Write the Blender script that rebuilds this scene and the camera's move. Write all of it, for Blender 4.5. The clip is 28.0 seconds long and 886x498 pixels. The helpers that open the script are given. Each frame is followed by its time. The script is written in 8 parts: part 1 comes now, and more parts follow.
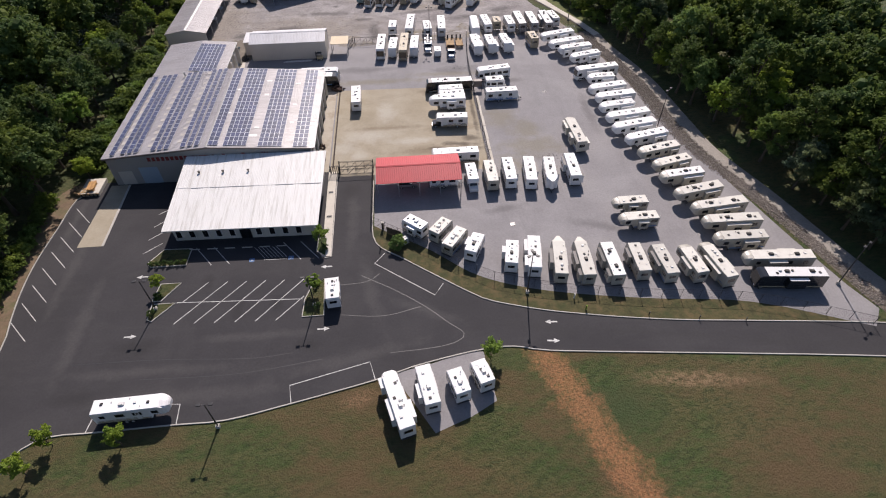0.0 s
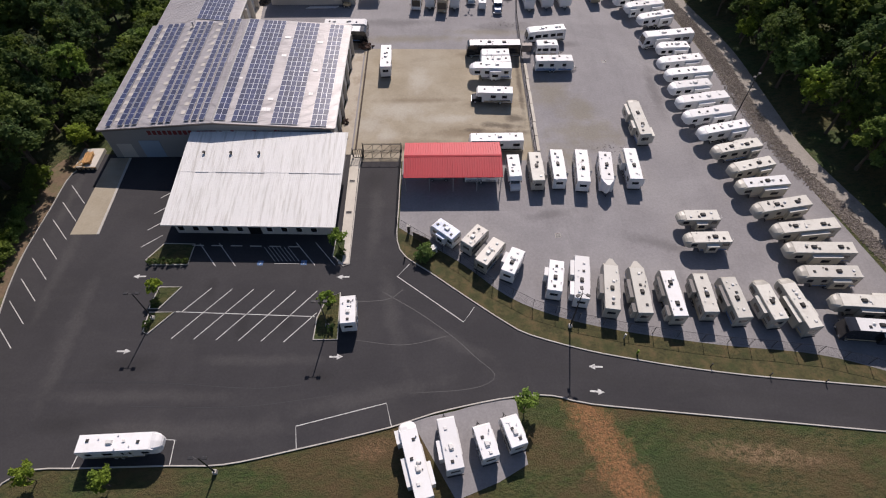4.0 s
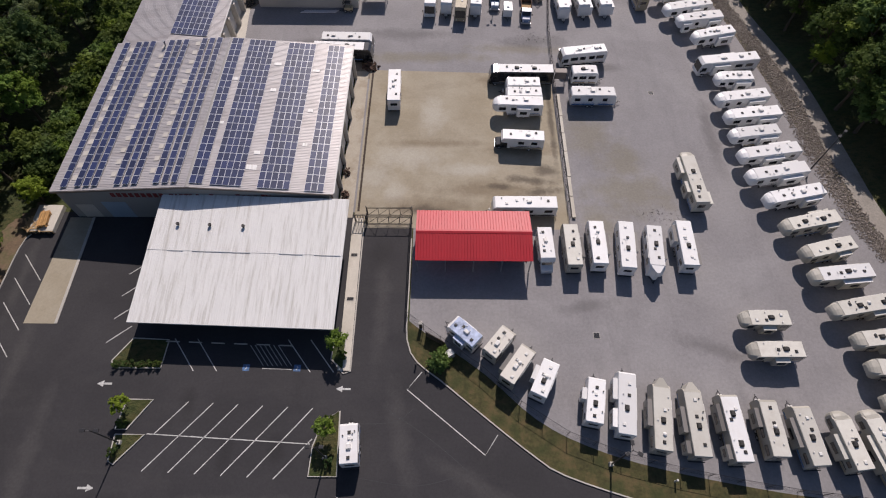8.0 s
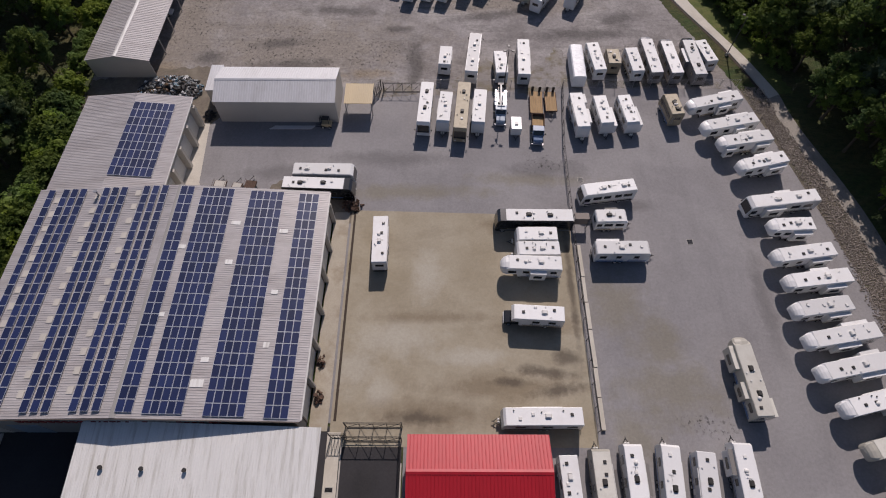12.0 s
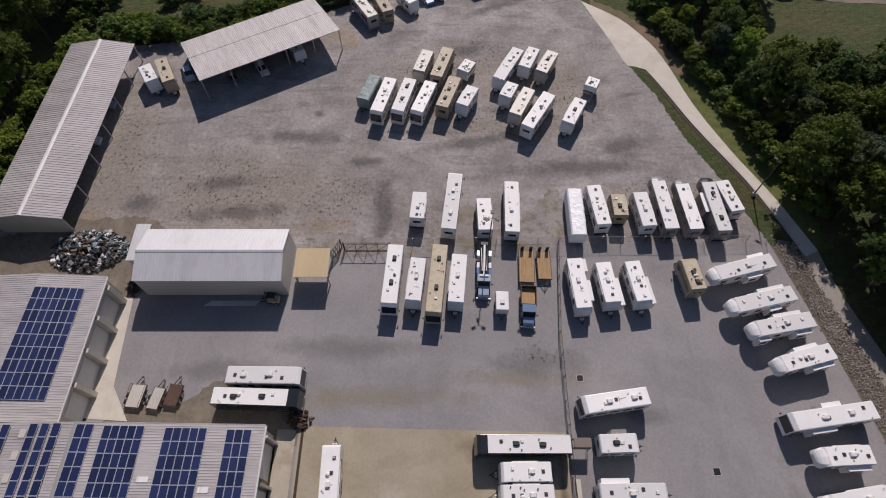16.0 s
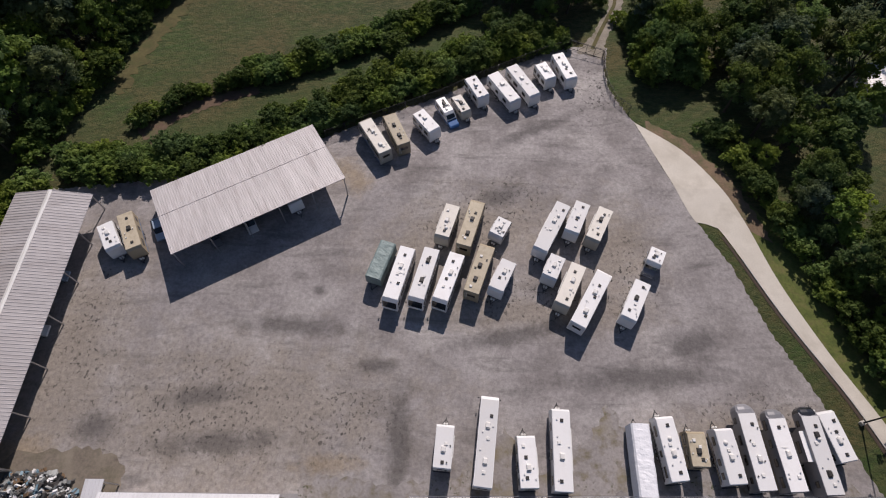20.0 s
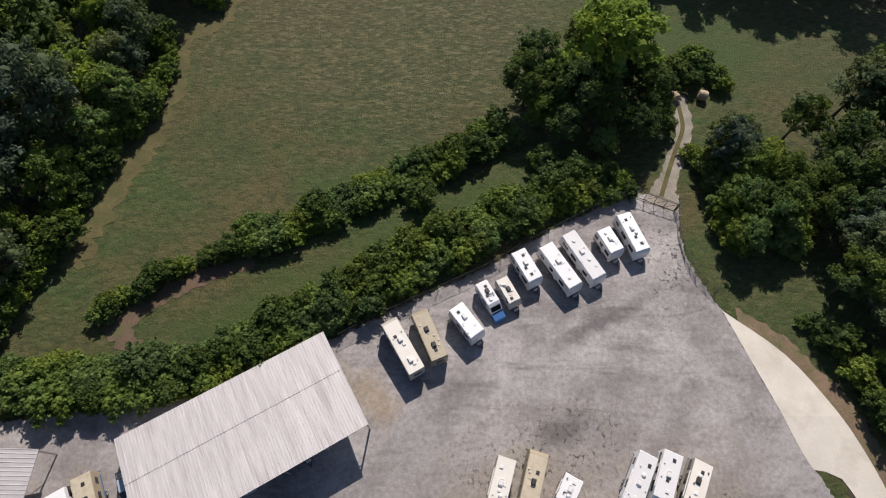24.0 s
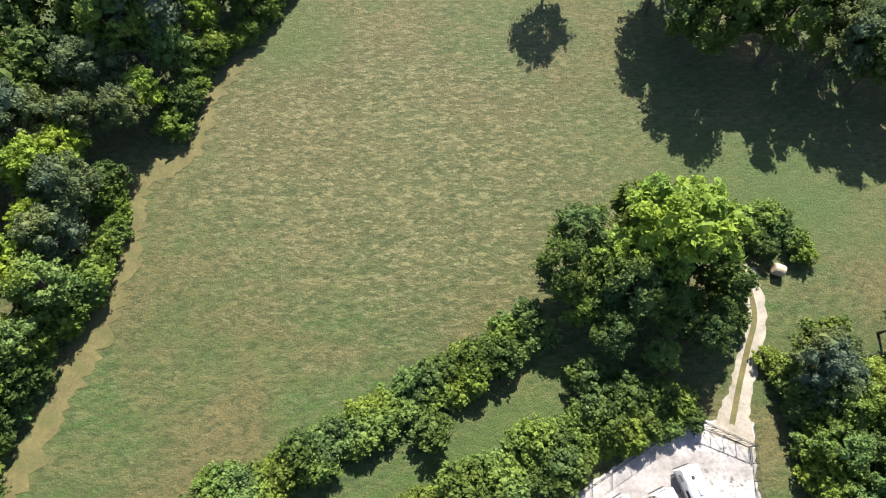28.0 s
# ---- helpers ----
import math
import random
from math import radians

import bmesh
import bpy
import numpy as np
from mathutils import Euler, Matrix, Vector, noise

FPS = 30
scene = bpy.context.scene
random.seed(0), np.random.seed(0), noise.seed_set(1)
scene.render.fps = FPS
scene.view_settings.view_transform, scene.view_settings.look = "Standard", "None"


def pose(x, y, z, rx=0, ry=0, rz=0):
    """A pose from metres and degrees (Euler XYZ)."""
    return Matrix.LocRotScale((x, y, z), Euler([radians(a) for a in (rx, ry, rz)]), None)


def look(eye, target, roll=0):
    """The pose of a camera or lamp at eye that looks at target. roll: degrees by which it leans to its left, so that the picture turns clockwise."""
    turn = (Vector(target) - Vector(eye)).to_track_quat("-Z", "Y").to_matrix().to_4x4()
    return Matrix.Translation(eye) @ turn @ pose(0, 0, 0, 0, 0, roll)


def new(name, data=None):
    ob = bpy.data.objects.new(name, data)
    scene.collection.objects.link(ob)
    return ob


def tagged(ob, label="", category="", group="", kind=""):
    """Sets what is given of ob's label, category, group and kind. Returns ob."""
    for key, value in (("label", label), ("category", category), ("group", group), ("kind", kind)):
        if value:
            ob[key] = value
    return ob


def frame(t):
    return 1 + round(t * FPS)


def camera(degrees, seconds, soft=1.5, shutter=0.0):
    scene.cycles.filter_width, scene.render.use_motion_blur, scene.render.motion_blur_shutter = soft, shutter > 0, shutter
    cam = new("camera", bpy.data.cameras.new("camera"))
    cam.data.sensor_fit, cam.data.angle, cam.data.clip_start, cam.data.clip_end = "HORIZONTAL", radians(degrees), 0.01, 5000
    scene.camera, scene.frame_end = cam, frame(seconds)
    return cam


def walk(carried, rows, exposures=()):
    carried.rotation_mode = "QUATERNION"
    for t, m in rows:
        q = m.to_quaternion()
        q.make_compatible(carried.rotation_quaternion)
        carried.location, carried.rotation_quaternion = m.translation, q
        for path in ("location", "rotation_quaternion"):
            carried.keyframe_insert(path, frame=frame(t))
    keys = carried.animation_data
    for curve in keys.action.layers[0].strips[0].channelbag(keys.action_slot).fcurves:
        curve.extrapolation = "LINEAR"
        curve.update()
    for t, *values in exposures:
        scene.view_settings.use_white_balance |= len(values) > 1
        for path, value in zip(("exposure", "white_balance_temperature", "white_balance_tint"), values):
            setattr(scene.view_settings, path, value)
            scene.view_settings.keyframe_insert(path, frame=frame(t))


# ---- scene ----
cam = camera(78.2, 28.0, soft=1.1)
PATH = [
    (0, (2.6, 1.49, 68.565), (2.704, 2.885, 67.135), -0.7),
    (0.5, (2.929, 3.835, 68.681), (3.033, 5.201, 67.224), -0.7),
    (1, (3.173, 6.165, 68.827), (3.237, 7.507, 67.345), -0.6),
    (1.5, (3.368, 8.497, 68.784), (3.408, 9.813, 67.278), -0.7),
    (2, (3.302, 10.687, 68.733), (3.338, 11.979, 67.207), -0.6),
    (2.5, (3.297, 12.947, 68.708), (3.329, 14.213, 67.16), -0.7),
    (3, (3.031, 15.291, 68.687), (3.049, 16.533, 67.12), -0.5),
    (3.5, (2.67, 17.757, 68.646), (2.681, 18.974, 67.058), -0.4),
    (5.5, (1.012, 28.224, 68.662), (1.003, 29.332, 66.996), 0.1),
    (6, (0.546, 31.417, 68.927), (0.543, 32.49, 67.239), 0.4),
    (6.5, (0.512, 34.646, 69.1), (0.507, 35.688, 67.393), 0.3),
    (7, (0.39, 38.246, 69.283), (0.384, 39.27, 67.565), 0.2),
    (7.5, (0.245, 42.058, 69.357), (0.24, 43.079, 67.637), 0.3),
    (8, (0.204, 45.979, 69.37), (0.199, 46.997, 67.649), 0.3),
    (8.5, (0.141, 49.94, 69.253), (0.135, 50.958, 67.531), 0.2),
    (9, (0.139, 54.088, 69.281), (0.132, 55.101, 67.556), 0.1),
    (9.5, (0.039, 58.198, 69.151), (0.033, 59.21, 67.425), 0.0),
    (10, (0.066, 62.469, 69.066), (0.058, 63.474, 67.336), -0.0),
    (10.5, (-0.009, 66.719, 69.078), (-0.015, 67.716, 67.345), 0.1),
    (11, (-0.261, 70.614, 68.95), (-0.259, 71.614, 67.218), 0.5),
    (11.5, (-0.311, 74.571, 68.975), (-0.305, 75.57, 67.242), 0.6),
    (12, (-0.104, 78.394, 68.995), (-0.096, 79.395, 67.263), 0.7),
    (12.5, (0.461, 82.05, 68.899), (0.465, 83.059, 67.172), 0.5),
    (14.5, (2.823, 97.456, 68.58), (2.826, 98.476, 66.86), 0.2),
    (15, (3.285, 101.632, 68.76), (3.289, 102.648, 67.037), 0.2),
    (15.5, (3.622, 105.877, 68.912), (3.627, 106.888, 67.186), 0.3),
    (16, (4.017, 110.191, 69.268), (4.021, 111.193, 67.537), 0.2),
    (16.5, (4.328, 114.676, 69.452), (4.328, 115.671, 67.716), 0.1),
    (17, (4.382, 118.858, 69.618), (4.378, 119.846, 67.879), 0.0),
    (17.5, (4.062, 123.339, 69.719), (4.059, 124.32, 67.976), 0.1),
    (18, (3.708, 128.048, 69.8), (3.702, 129.02, 68.052), 0.1),
    (18.5, (2.982, 132.762, 69.784), (2.977, 133.726, 68.032), 0.2),
    (19, (2.337, 137.373, 69.819), (2.329, 138.33, 68.063), 0.1),
    (19.5, (1.054, 142.187, 69.918), (1.056, 143.133, 68.156), 0.7),
    (20, (0.114, 146.728, 69.825), (0.115, 147.667, 68.059), 0.8),
    (20.5, (-0.849, 151.222, 69.644), (-0.846, 152.157, 67.875), 0.9),
    (21, (-1.7, 155.698, 69.482), (-1.7, 156.628, 67.711), 0.8),
    (21.5, (-2.823, 160.117, 69.276), (-2.818, 161.043, 67.503), 1.1),
    (23.5, (-6.104, 178.769, 68.702), (-6.086, 179.663, 66.914), 1.8),
    (24, (-6.78, 183.339, 68.288), (-6.756, 184.229, 66.498), 2.1),
    (24.5, (-7.34, 188.285, 68.331), (-7.313, 189.159, 66.532), 2.3),
    (25, (-7.572, 193.059, 68.149), (-7.547, 193.921, 66.344), 2.2),
    (25.5, (-7.985, 197.695, 67.941), (-7.959, 198.547, 66.132), 2.3),
    (26, (-8.505, 202.137, 67.487), (-8.474, 202.985, 65.676), 2.7),
    (26.5, (-8.784, 206.499, 67.115), (-8.751, 207.343, 65.302), 2.9),
    (27, (-9.082, 210.989, 66.919), (-9.048, 211.822, 65.101), 3.1),
    (27.5, (-9.097, 215.863, 66.86), (-9.067, 216.677, 65.033), 2.9),
    (28, (-9.357, 220.626, 66.709), (-9.325, 221.423, 64.875), 3.2),
]
EXPOSURES = [(t, e, 6180, g) for t, e, g in ((0, 0.35, 19), (3, 0.23, 19), (6, 0.06, 19), (8, 0.0, 19), (11, -0.28, 20), (15, -0.25, 20), (17, -0.2, 19), (20, -0.1, 19), (22, 0.03, 17), (24, 0.3, 15), (25, 0.62, 13), (26, 1.15, 12), (27, 1.6, 10), (28, 1.85, 9))]
# the plan is drawn in units of 1.136 m (a roof panel of 0.872 by 1.468 units is 0.99 by 1.668 m); everything is set to metres by this factor
UNIT = 1.136
walk(cam, [(t, look(Vector(eye) * UNIT, Vector(target) * UNIT, roll)) for t, eye, target, roll in PATH], EXPOSURES)

# ---- world, sun, exposure ----
SUN_TO = Vector((0.62, 4.2, 3.7)).normalized()
world = bpy.data.worlds.new("sky")
scene.world = world
world.use_nodes = True
wn, wl = world.node_tree.nodes, world.node_tree.links
wn.clear()
sky = wn.new("ShaderNodeTexSky")
sky.sky_type, sky.sun_disc = "NISHITA", False
sky.sun_elevation = math.asin(SUN_TO.z)
sky.sun_rotation = math.atan2(SUN_TO.x, SUN_TO.y)
sky.altitude, sky.air_density, sky.dust_density, sky.ozone_density = 250, 1.0, 1.0, 1.0
bgn, won = wn.new("ShaderNodeBackground"), wn.new("ShaderNodeOutputWorld")
bgn.inputs["Strength"].default_value = 0.066
wl.new(sky.outputs[0], bgn.inputs[0])
wl.new(bgn.outputs[0], won.inputs[0])
sun_data = bpy.data.lights.new("sun", "SUN")
sun_data.energy, sun_data.angle, sun_data.color = 4.75, radians(0.55), (1.0, 0.9, 0.775)
sun = new("sun", sun_data)
sun.matrix_world = look(SUN_TO * 300, (0, 0, 0))
scene.view_settings.exposure = 0.0


# ---- materials ----
def material(name, colour, rough=0.7, metal=0.0, spread=0.18, big=0.15, fine=8.0, bump=0.0, dirt=None, dirt_amount=0.0,
             dirt_scale=0.3, per="", per_amount=0.0, stretch=(1, 1, 1), coat=0.0, specks=None, speck_scale=2.2, dirt2=None, dirt2_scale=0.1, turn=None):
    """A surface with a large and a fine variation of its colour, dirt patches, and relief."""
    m = bpy.data.materials.new(name)
    m.use_nodes = True
    n, l = m.node_tree.nodes, m.node_tree.links
    b = n["Principled BSDF"]
    geo = n.new("ShaderNodeNewGeometry")
    mp = n.new("ShaderNodeMapping")
    mp.inputs["Scale"].default_value = stretch
    if turn is not None:
        mp.vector_type = "TEXTURE"
        mp.inputs["Scale"].default_value = [1 / s for s in stretch]
        mp.inputs["Rotation"].default_value = (0, 0, radians(turn))
    l.new(geo.outputs["Position"], mp.inputs["Vector"])
    n1, n2 = n.new("ShaderNodeTexNoise"), n.new("ShaderNodeTexNoise")
    n1.inputs["Scale"].default_value, n1.inputs["Detail"].default_value = big, 6.0
    n2.inputs["Scale"].default_value, n2.inputs["Detail"].default_value = fine, 4.0
    l.new(mp.outputs[0], n1.inputs["Vector"])
    l.new(mp.outputs[0], n2.inputs["Vector"])
    add = n.new("ShaderNodeMath")
    add.operation = "ADD"
    l.new(n1.outputs["Fac"], add.inputs[0])
    l.new(n2.outputs["Fac"], add.inputs[1])
    rng = n.new("ShaderNodeMapRange")
    rng.inputs["From Min"].default_value, rng.inputs["From Max"].default_value = 0.65, 1.35
    rng.inputs["To Min"].default_value, rng.inputs["To Max"].default_value = 1 - spread, 1 + spread
    l.new(add.outputs[0], rng.inputs["Value"])
    last = rng.outputs[0]
    if per:
        if per == "object":
            src = n.new("ShaderNodeObjectInfo").outputs["Random"]
        else:
            src = geo.outputs["Random Per Island"]
        pr = n.new("ShaderNodeMapRange")
        pr.inputs["To Min"].default_value, pr.inputs["To Max"].default_value = 1 - per_amount, 1 + per_amount
        l.new(src, pr.inputs["Value"])
        mul = n.new("ShaderNodeMath")
        mul.operation = "MULTIPLY"
        l.new(last, mul.inputs[0])
        l.new(pr.outputs[0], mul.inputs[1])
        last = mul.outputs[0]
    sc = n.new("ShaderNodeVectorMath")
    sc.operation = "SCALE"
    sc.inputs[0].default_value = colour
    l.new(last, sc.inputs["Scale"])
    col = sc.outputs[0]
    if dirt:
        n3 = n.new("ShaderNodeTexNoise")
        n3.inputs["Scale"].default_value, n3.inputs["Detail"].default_value, n3.inputs["Roughness"].default_value = dirt_scale, 8.0, 0.65
        l.new(mp.outputs[0], n3.inputs["Vector"])
        r3 = n.new("ShaderNodeMapRange")
        r3.inputs["From Min"].default_value, r3.inputs["From Max"].default_value = 0.48, 0.72
        r3.inputs["To Max"].default_value = dirt_amount
        l.new(n3.outputs["Fac"], r3.inputs["Value"])
        mx = n.new("ShaderNodeMix")
        mx.data_type = "RGBA"
        mx.inputs[7].default_value = (*dirt, 1)
        l.new(r3.outputs[0], mx.inputs[0])
        l.new(col, mx.inputs[6])
        col = mx.outputs[2]
    if dirt2:
        n6 = n.new("ShaderNodeTexNoise")
        n6.inputs["Scale"].default_value, n6.inputs["Detail"].default_value = dirt2_scale, 7.0
        off6 = n.new("ShaderNodeMapping")
        off6.inputs["Location"].default_value = (40.0, 17.0, 0.0)
        l.new(mp.outputs[0], off6.inputs["Vector"])
        l.new(off6.outputs[0], n6.inputs["Vector"])
        r6 = n.new("ShaderNodeMapRange")
        r6.inputs["From Min"].default_value, r6.inputs["From Max"].default_value = 0.5, 0.72
        r6.inputs["To Max"].default_value = 0.7
        l.new(n6.outputs["Fac"], r6.inputs["Value"])
        mx = n.new("ShaderNodeMix")
        mx.data_type = "RGBA"
        mx.inputs[7].default_value = (*dirt2, 1)
        l.new(r6.outputs[0], mx.inputs[0])
        l.new(col, mx.inputs[6])
        col = mx.outputs[2]
    if specks:
        # loose dark stones, thick in some places and absent in others
        n4, n5 = n.new("ShaderNodeTexNoise"), n.new("ShaderNodeTexNoise")
        n4.inputs["Scale"].default_value, n4.inputs["Detail"].default_value = speck_scale, 2.0
        n5.inputs["Scale"].default_value, n5.inputs["Detail"].default_value = 0.1, 5.0
        l.new(geo.outputs["Position"], n4.inputs["Vector"])
        l.new(geo.outputs["Position"], n5.inputs["Vector"])
        r4, r5 = n.new("ShaderNodeMapRange"), n.new("ShaderNodeMapRange")
        r4.inputs["From Min"].default_value, r4.inputs["From Max"].default_value = 0.6, 0.66
        r5.inputs["From Min"].default_value, r5.inputs["From Max"].default_value = 0.5, 0.66
        r5.inputs["To Max"].default_value = 0.85
        l.new(n4.outputs["Fac"], r4.inputs["Value"])
        l.new(n5.outputs["Fac"], r5.inputs["Value"])
        both = n.new("ShaderNodeMath")
        both.operation = "MULTIPLY"
        l.new(r4.outputs[0], both.inputs[0])
        l.new(r5.outputs[0], both.inputs[1])
        mx = n.new("ShaderNodeMix")
        mx.data_type = "RGBA"
        mx.inputs[7].default_value = (*specks, 1)
        l.new(both.outputs[0], mx.inputs[0])
        l.new(col, mx.inputs[6])
        col = mx.outputs[2]
    l.new(col, b.inputs["Base Color"])
    b.inputs["Roughness"].default_value, b.inputs["Metallic"].default_value = rough, metal
    b.inputs["Coat Weight"].default_value = coat
    if bump:
        bp = n.new("ShaderNodeBump")
        bp.inputs["Strength"].default_value, bp.inputs["Distance"].default_value = bump, 0.05
        l.new(n2.outputs["Fac"], bp.inputs["Height"])
        l.new(bp.outputs[0], b.inputs["Normal"])
    return m


M = {}
M["concrete"] = material("pale_concrete", (0.55, 0.515, 0.445), 0.9, spread=0.12, big=0.2, fine=6, bump=0.15, dirt=(0.31, 0.28, 0.23), dirt_amount=0.6, dirt_scale=0.2, dirt2=(0.38, 0.345, 0.28), dirt2_scale=0.1)
M["apron"] = material("rust_stained_concrete", (0.4, 0.36, 0.29), 0.9, spread=0.14, big=0.2, fine=6, bump=0.15, dirt=(0.2, 0.15, 0.09), dirt_amount=0.75, dirt_scale=0.25, dirt2=(0.3, 0.25, 0.17), dirt2_scale=0.12)
# the dark patches in this gravel imitate tree shadow lying on the track
M["trackgravel"] = material("pale_track_gravel", (0.29, 0.265, 0.23), 0.95, spread=0.25, big=0.3, fine=3, bump=0.5, dirt=(0.14, 0.12, 0.1), dirt_amount=0.7, dirt_scale=0.3, specks=(0.12, 0.11, 0.1))
M["farmtrack"] = material("rutted_farm_track", (0.22, 0.197, 0.162), 0.95, spread=0.3, big=0.5, fine=3, bump=0.6, dirt=(0.1, 0.09, 0.045), dirt_amount=0.7, dirt_scale=0.45, dirt2=(0.29, 0.262, 0.215), dirt2_scale=0.5)
M["slideroof"] = material("grey_slide_roof", (0.17, 0.16, 0.15), 0.7, spread=0.12, per="object", per_amount=0.3)
M["roofbw"] = material("off_white_roof_membrane", (0.66, 0.63, 0.56), 0.6, spread=0.05, big=0.5, fine=5, dirt=(0.45, 0.41, 0.35), dirt_amount=0.4, dirt_scale=0.5, per="object", per_amount=0.1)
M["weedy"] = material("weedy_gravel", (0.25, 0.232, 0.222), 0.95, spread=0.26, big=0.2, fine=2.6, bump=0.7, dirt=(0.115, 0.095, 0.045), dirt_amount=0.95, dirt_scale=0.5, specks=(0.05, 0.06, 0.02), speck_scale=1.7, dirt2=(0.19, 0.16, 0.08), dirt2_scale=0.25)
M["drydirt"] = material("dry_brown_dirt", (0.15, 0.105, 0.065), 0.95, spread=0.3, big=0.3, fine=3, bump=0.6, dirt=(0.075, 0.09, 0.03), dirt_amount=0.9, dirt_scale=0.4, specks=(0.05, 0.06, 0.02), speck_scale=1.5)
# glossy roof whose bluish mottled reflection is put into the base colour
M["roofskysheen"] = material("blue_tinted_gloss_roof", (0.42, 0.48, 0.62), 0.25, spread=0.35, big=0.9, fine=2)
M["ditchearth"] = material("brown_ditch_earth", (0.1, 0.066, 0.042), 0.95, spread=0.3, big=0.5, fine=3, bump=0.5, dirt=(0.065, 0.08, 0.025), dirt_amount=0.9, dirt_scale=0.35)
M["weeds"] = material("yellow_green_weeds", (0.085, 0.105, 0.02), 0.95, spread=0.4, big=0.4, fine=2.5, bump=0.9, dirt=(0.13, 0.1, 0.045), dirt_amount=0.8, dirt_scale=0.4, dirt2=(0.05, 0.075, 0.014), dirt2_scale=0.5)
M["drygrass"] = material("dry_grass_edge", (0.08, 0.07, 0.024), 0.95, spread=0.35, big=0.3, fine=2.5, bump=0.8, dirt=(0.05, 0.06, 0.014), dirt_amount=1.0, dirt_scale=0.35)
M["verge"] = material("rough_verge_grass", (0.06, 0.056, 0.018), 0.95, spread=0.45, big=0.5, fine=2.2, bump=0.9, dirt=(0.12, 0.078, 0.036), dirt_amount=0.9, dirt_scale=0.5, dirt2=(0.03, 0.044, 0.01), dirt2_scale=0.35)
# brown yard dirt; on the pavilion court its dark tone stands for shade
M["yarddirt_courtshade"] = material("littered_brown_dirt", (0.165, 0.14, 0.11), 0.95, spread=0.3, big=0.4, fine=2.2, bump=0.7, dirt=(0.08, 0.075, 0.045), dirt_amount=0.8, dirt_scale=0.4, dirt2=(0.23, 0.2, 0.155), dirt2_scale=0.35)
M["kerb"] = material("kerb_concrete", (0.42, 0.4, 0.36), 0.9, spread=0.2, big=0.5, fine=8)
M["paint"] = material("worn_line_paint", (0.52, 0.52, 0.5), 0.7, spread=0.2, big=0.6, fine=10, dirt=(0.1, 0.1, 0.1), dirt_amount=0.8, dirt_scale=2.0)
M["bluepaint"] = material("blue_line_paint", (0.07, 0.16, 0.34), 0.7, spread=0.2, big=0.8, fine=6, dirt=(0.04, 0.045, 0.055), dirt_amount=0.95, dirt_scale=1.5)
M["rvwhite"] = material("white_fibreglass", (0.7, 0.7, 0.695), 0.35, spread=0.04, big=0.5, fine=5, dirt=(0.55, 0.53, 0.48), dirt_amount=0.25, dirt_scale=0.6, per="object", per_amount=0.05, coat=0.3)
M["rvbeige"] = material("beige_fibreglass", (0.4, 0.38, 0.325), 0.4, spread=0.06, big=0.5, fine=5, per="object", per_amount=0.16, coat=0.3)
M["rvtan"] = material("dull_tan_fibreglass", (0.3, 0.25, 0.17), 0.45, spread=0.08, big=0.5, fine=5, per="object", per_amount=0.15)
M["rvdark"] = material("black_gloss_paint", (0.016, 0.017, 0.02), 0.25, spread=0.1, coat=0.6)
M["rvgrey"] = material("grey_gloss_paint", (0.2, 0.2, 0.21), 0.35, spread=0.1, coat=0.5, per="object", per_amount=0.15)
M["rvblue"] = material("blue_gloss_paint", (0.05, 0.14, 0.33), 0.3, spread=0.1, coat=0.5)
M["truckblue"] = material("faded_blue_paint", (0.13, 0.2, 0.33), 0.35, spread=0.15, coat=0.4)
M["bluegrey"] = material("blue_grey_paint", (0.3, 0.38, 0.47), 0.4, spread=0.08, coat=0.4)
M["roofwhite"] = material("white_roof_membrane", (0.71, 0.71, 0.7), 0.6, spread=0.035, big=0.5, fine=5, dirt=(0.56, 0.53, 0.48), dirt_amount=0.35, dirt_scale=0.5, per="object", per_amount=0.15)
M["roofbeige"] = material("beige_roof_membrane", (0.575, 0.56, 0.5), 0.65, spread=0.05, big=0.7, fine=5, dirt=(0.4, 0.36, 0.3), dirt_amount=0.4, dirt_scale=0.8, per="object", per_amount=0.12)
M["rooftan"] = material("tan_roof_membrane", (0.44, 0.385, 0.28), 0.65, spread=0.1, big=0.7, fine=5, dirt=(0.25, 0.2, 0.13), dirt_amount=0.5, dirt_scale=1.2, per="object", per_amount=0.12)
M["roofgrey"] = material("grey_roof_membrane", (0.42, 0.43, 0.43), 0.65, spread=0.1, big=0.7, fine=5)
M["tarp"] = material("green_grey_tarpaulin", (0.2, 0.26, 0.25), 0.6, spread=0.15, big=1.5, fine=4, bump=0.6)
M["whitetarp"] = material("white_tarpaulin", (0.76, 0.77, 0.79), 0.5, spread=0.06, big=1.5, fine=4, bump=0.5)
M["glass"] = material("tinted_glass", (0.012, 0.014, 0.017), 0.08, spread=0.1, coat=0.5)
M["acdark"] = material("dark_plastic_shroud", (0.03, 0.028, 0.026), 0.6, spread=0.15)
M["acwhite"] = material("white_plastic_shroud", (0.66, 0.65, 0.62), 0.5, spread=0.08)
M["rubber"] = material("tyre_rubber", (0.02, 0.02, 0.02), 0.85, spread=0.2)
M["steel"] = material("galvanised_steel", (0.45, 0.45, 0.46), 0.45, 0.8, spread=0.15)
M["blacksteel"] = material("black_painted_steel", (0.025, 0.025, 0.027), 0.5, spread=0.2)
M["rust"] = material("rusted_steel", (0.1, 0.06, 0.042), 0.9, spread=0.3, big=2)
# rusted drain iron; its dark tone also paints the shadow gap beside the driveway
M["drainrust_gapshade"] = material("dark_rusted_grating", (0.05, 0.035, 0.025), 0.9, spread=0.3, big=2)
M["alu"] = material("bare_aluminium", (0.6, 0.6, 0.61), 0.4, 0.7, spread=0.1)
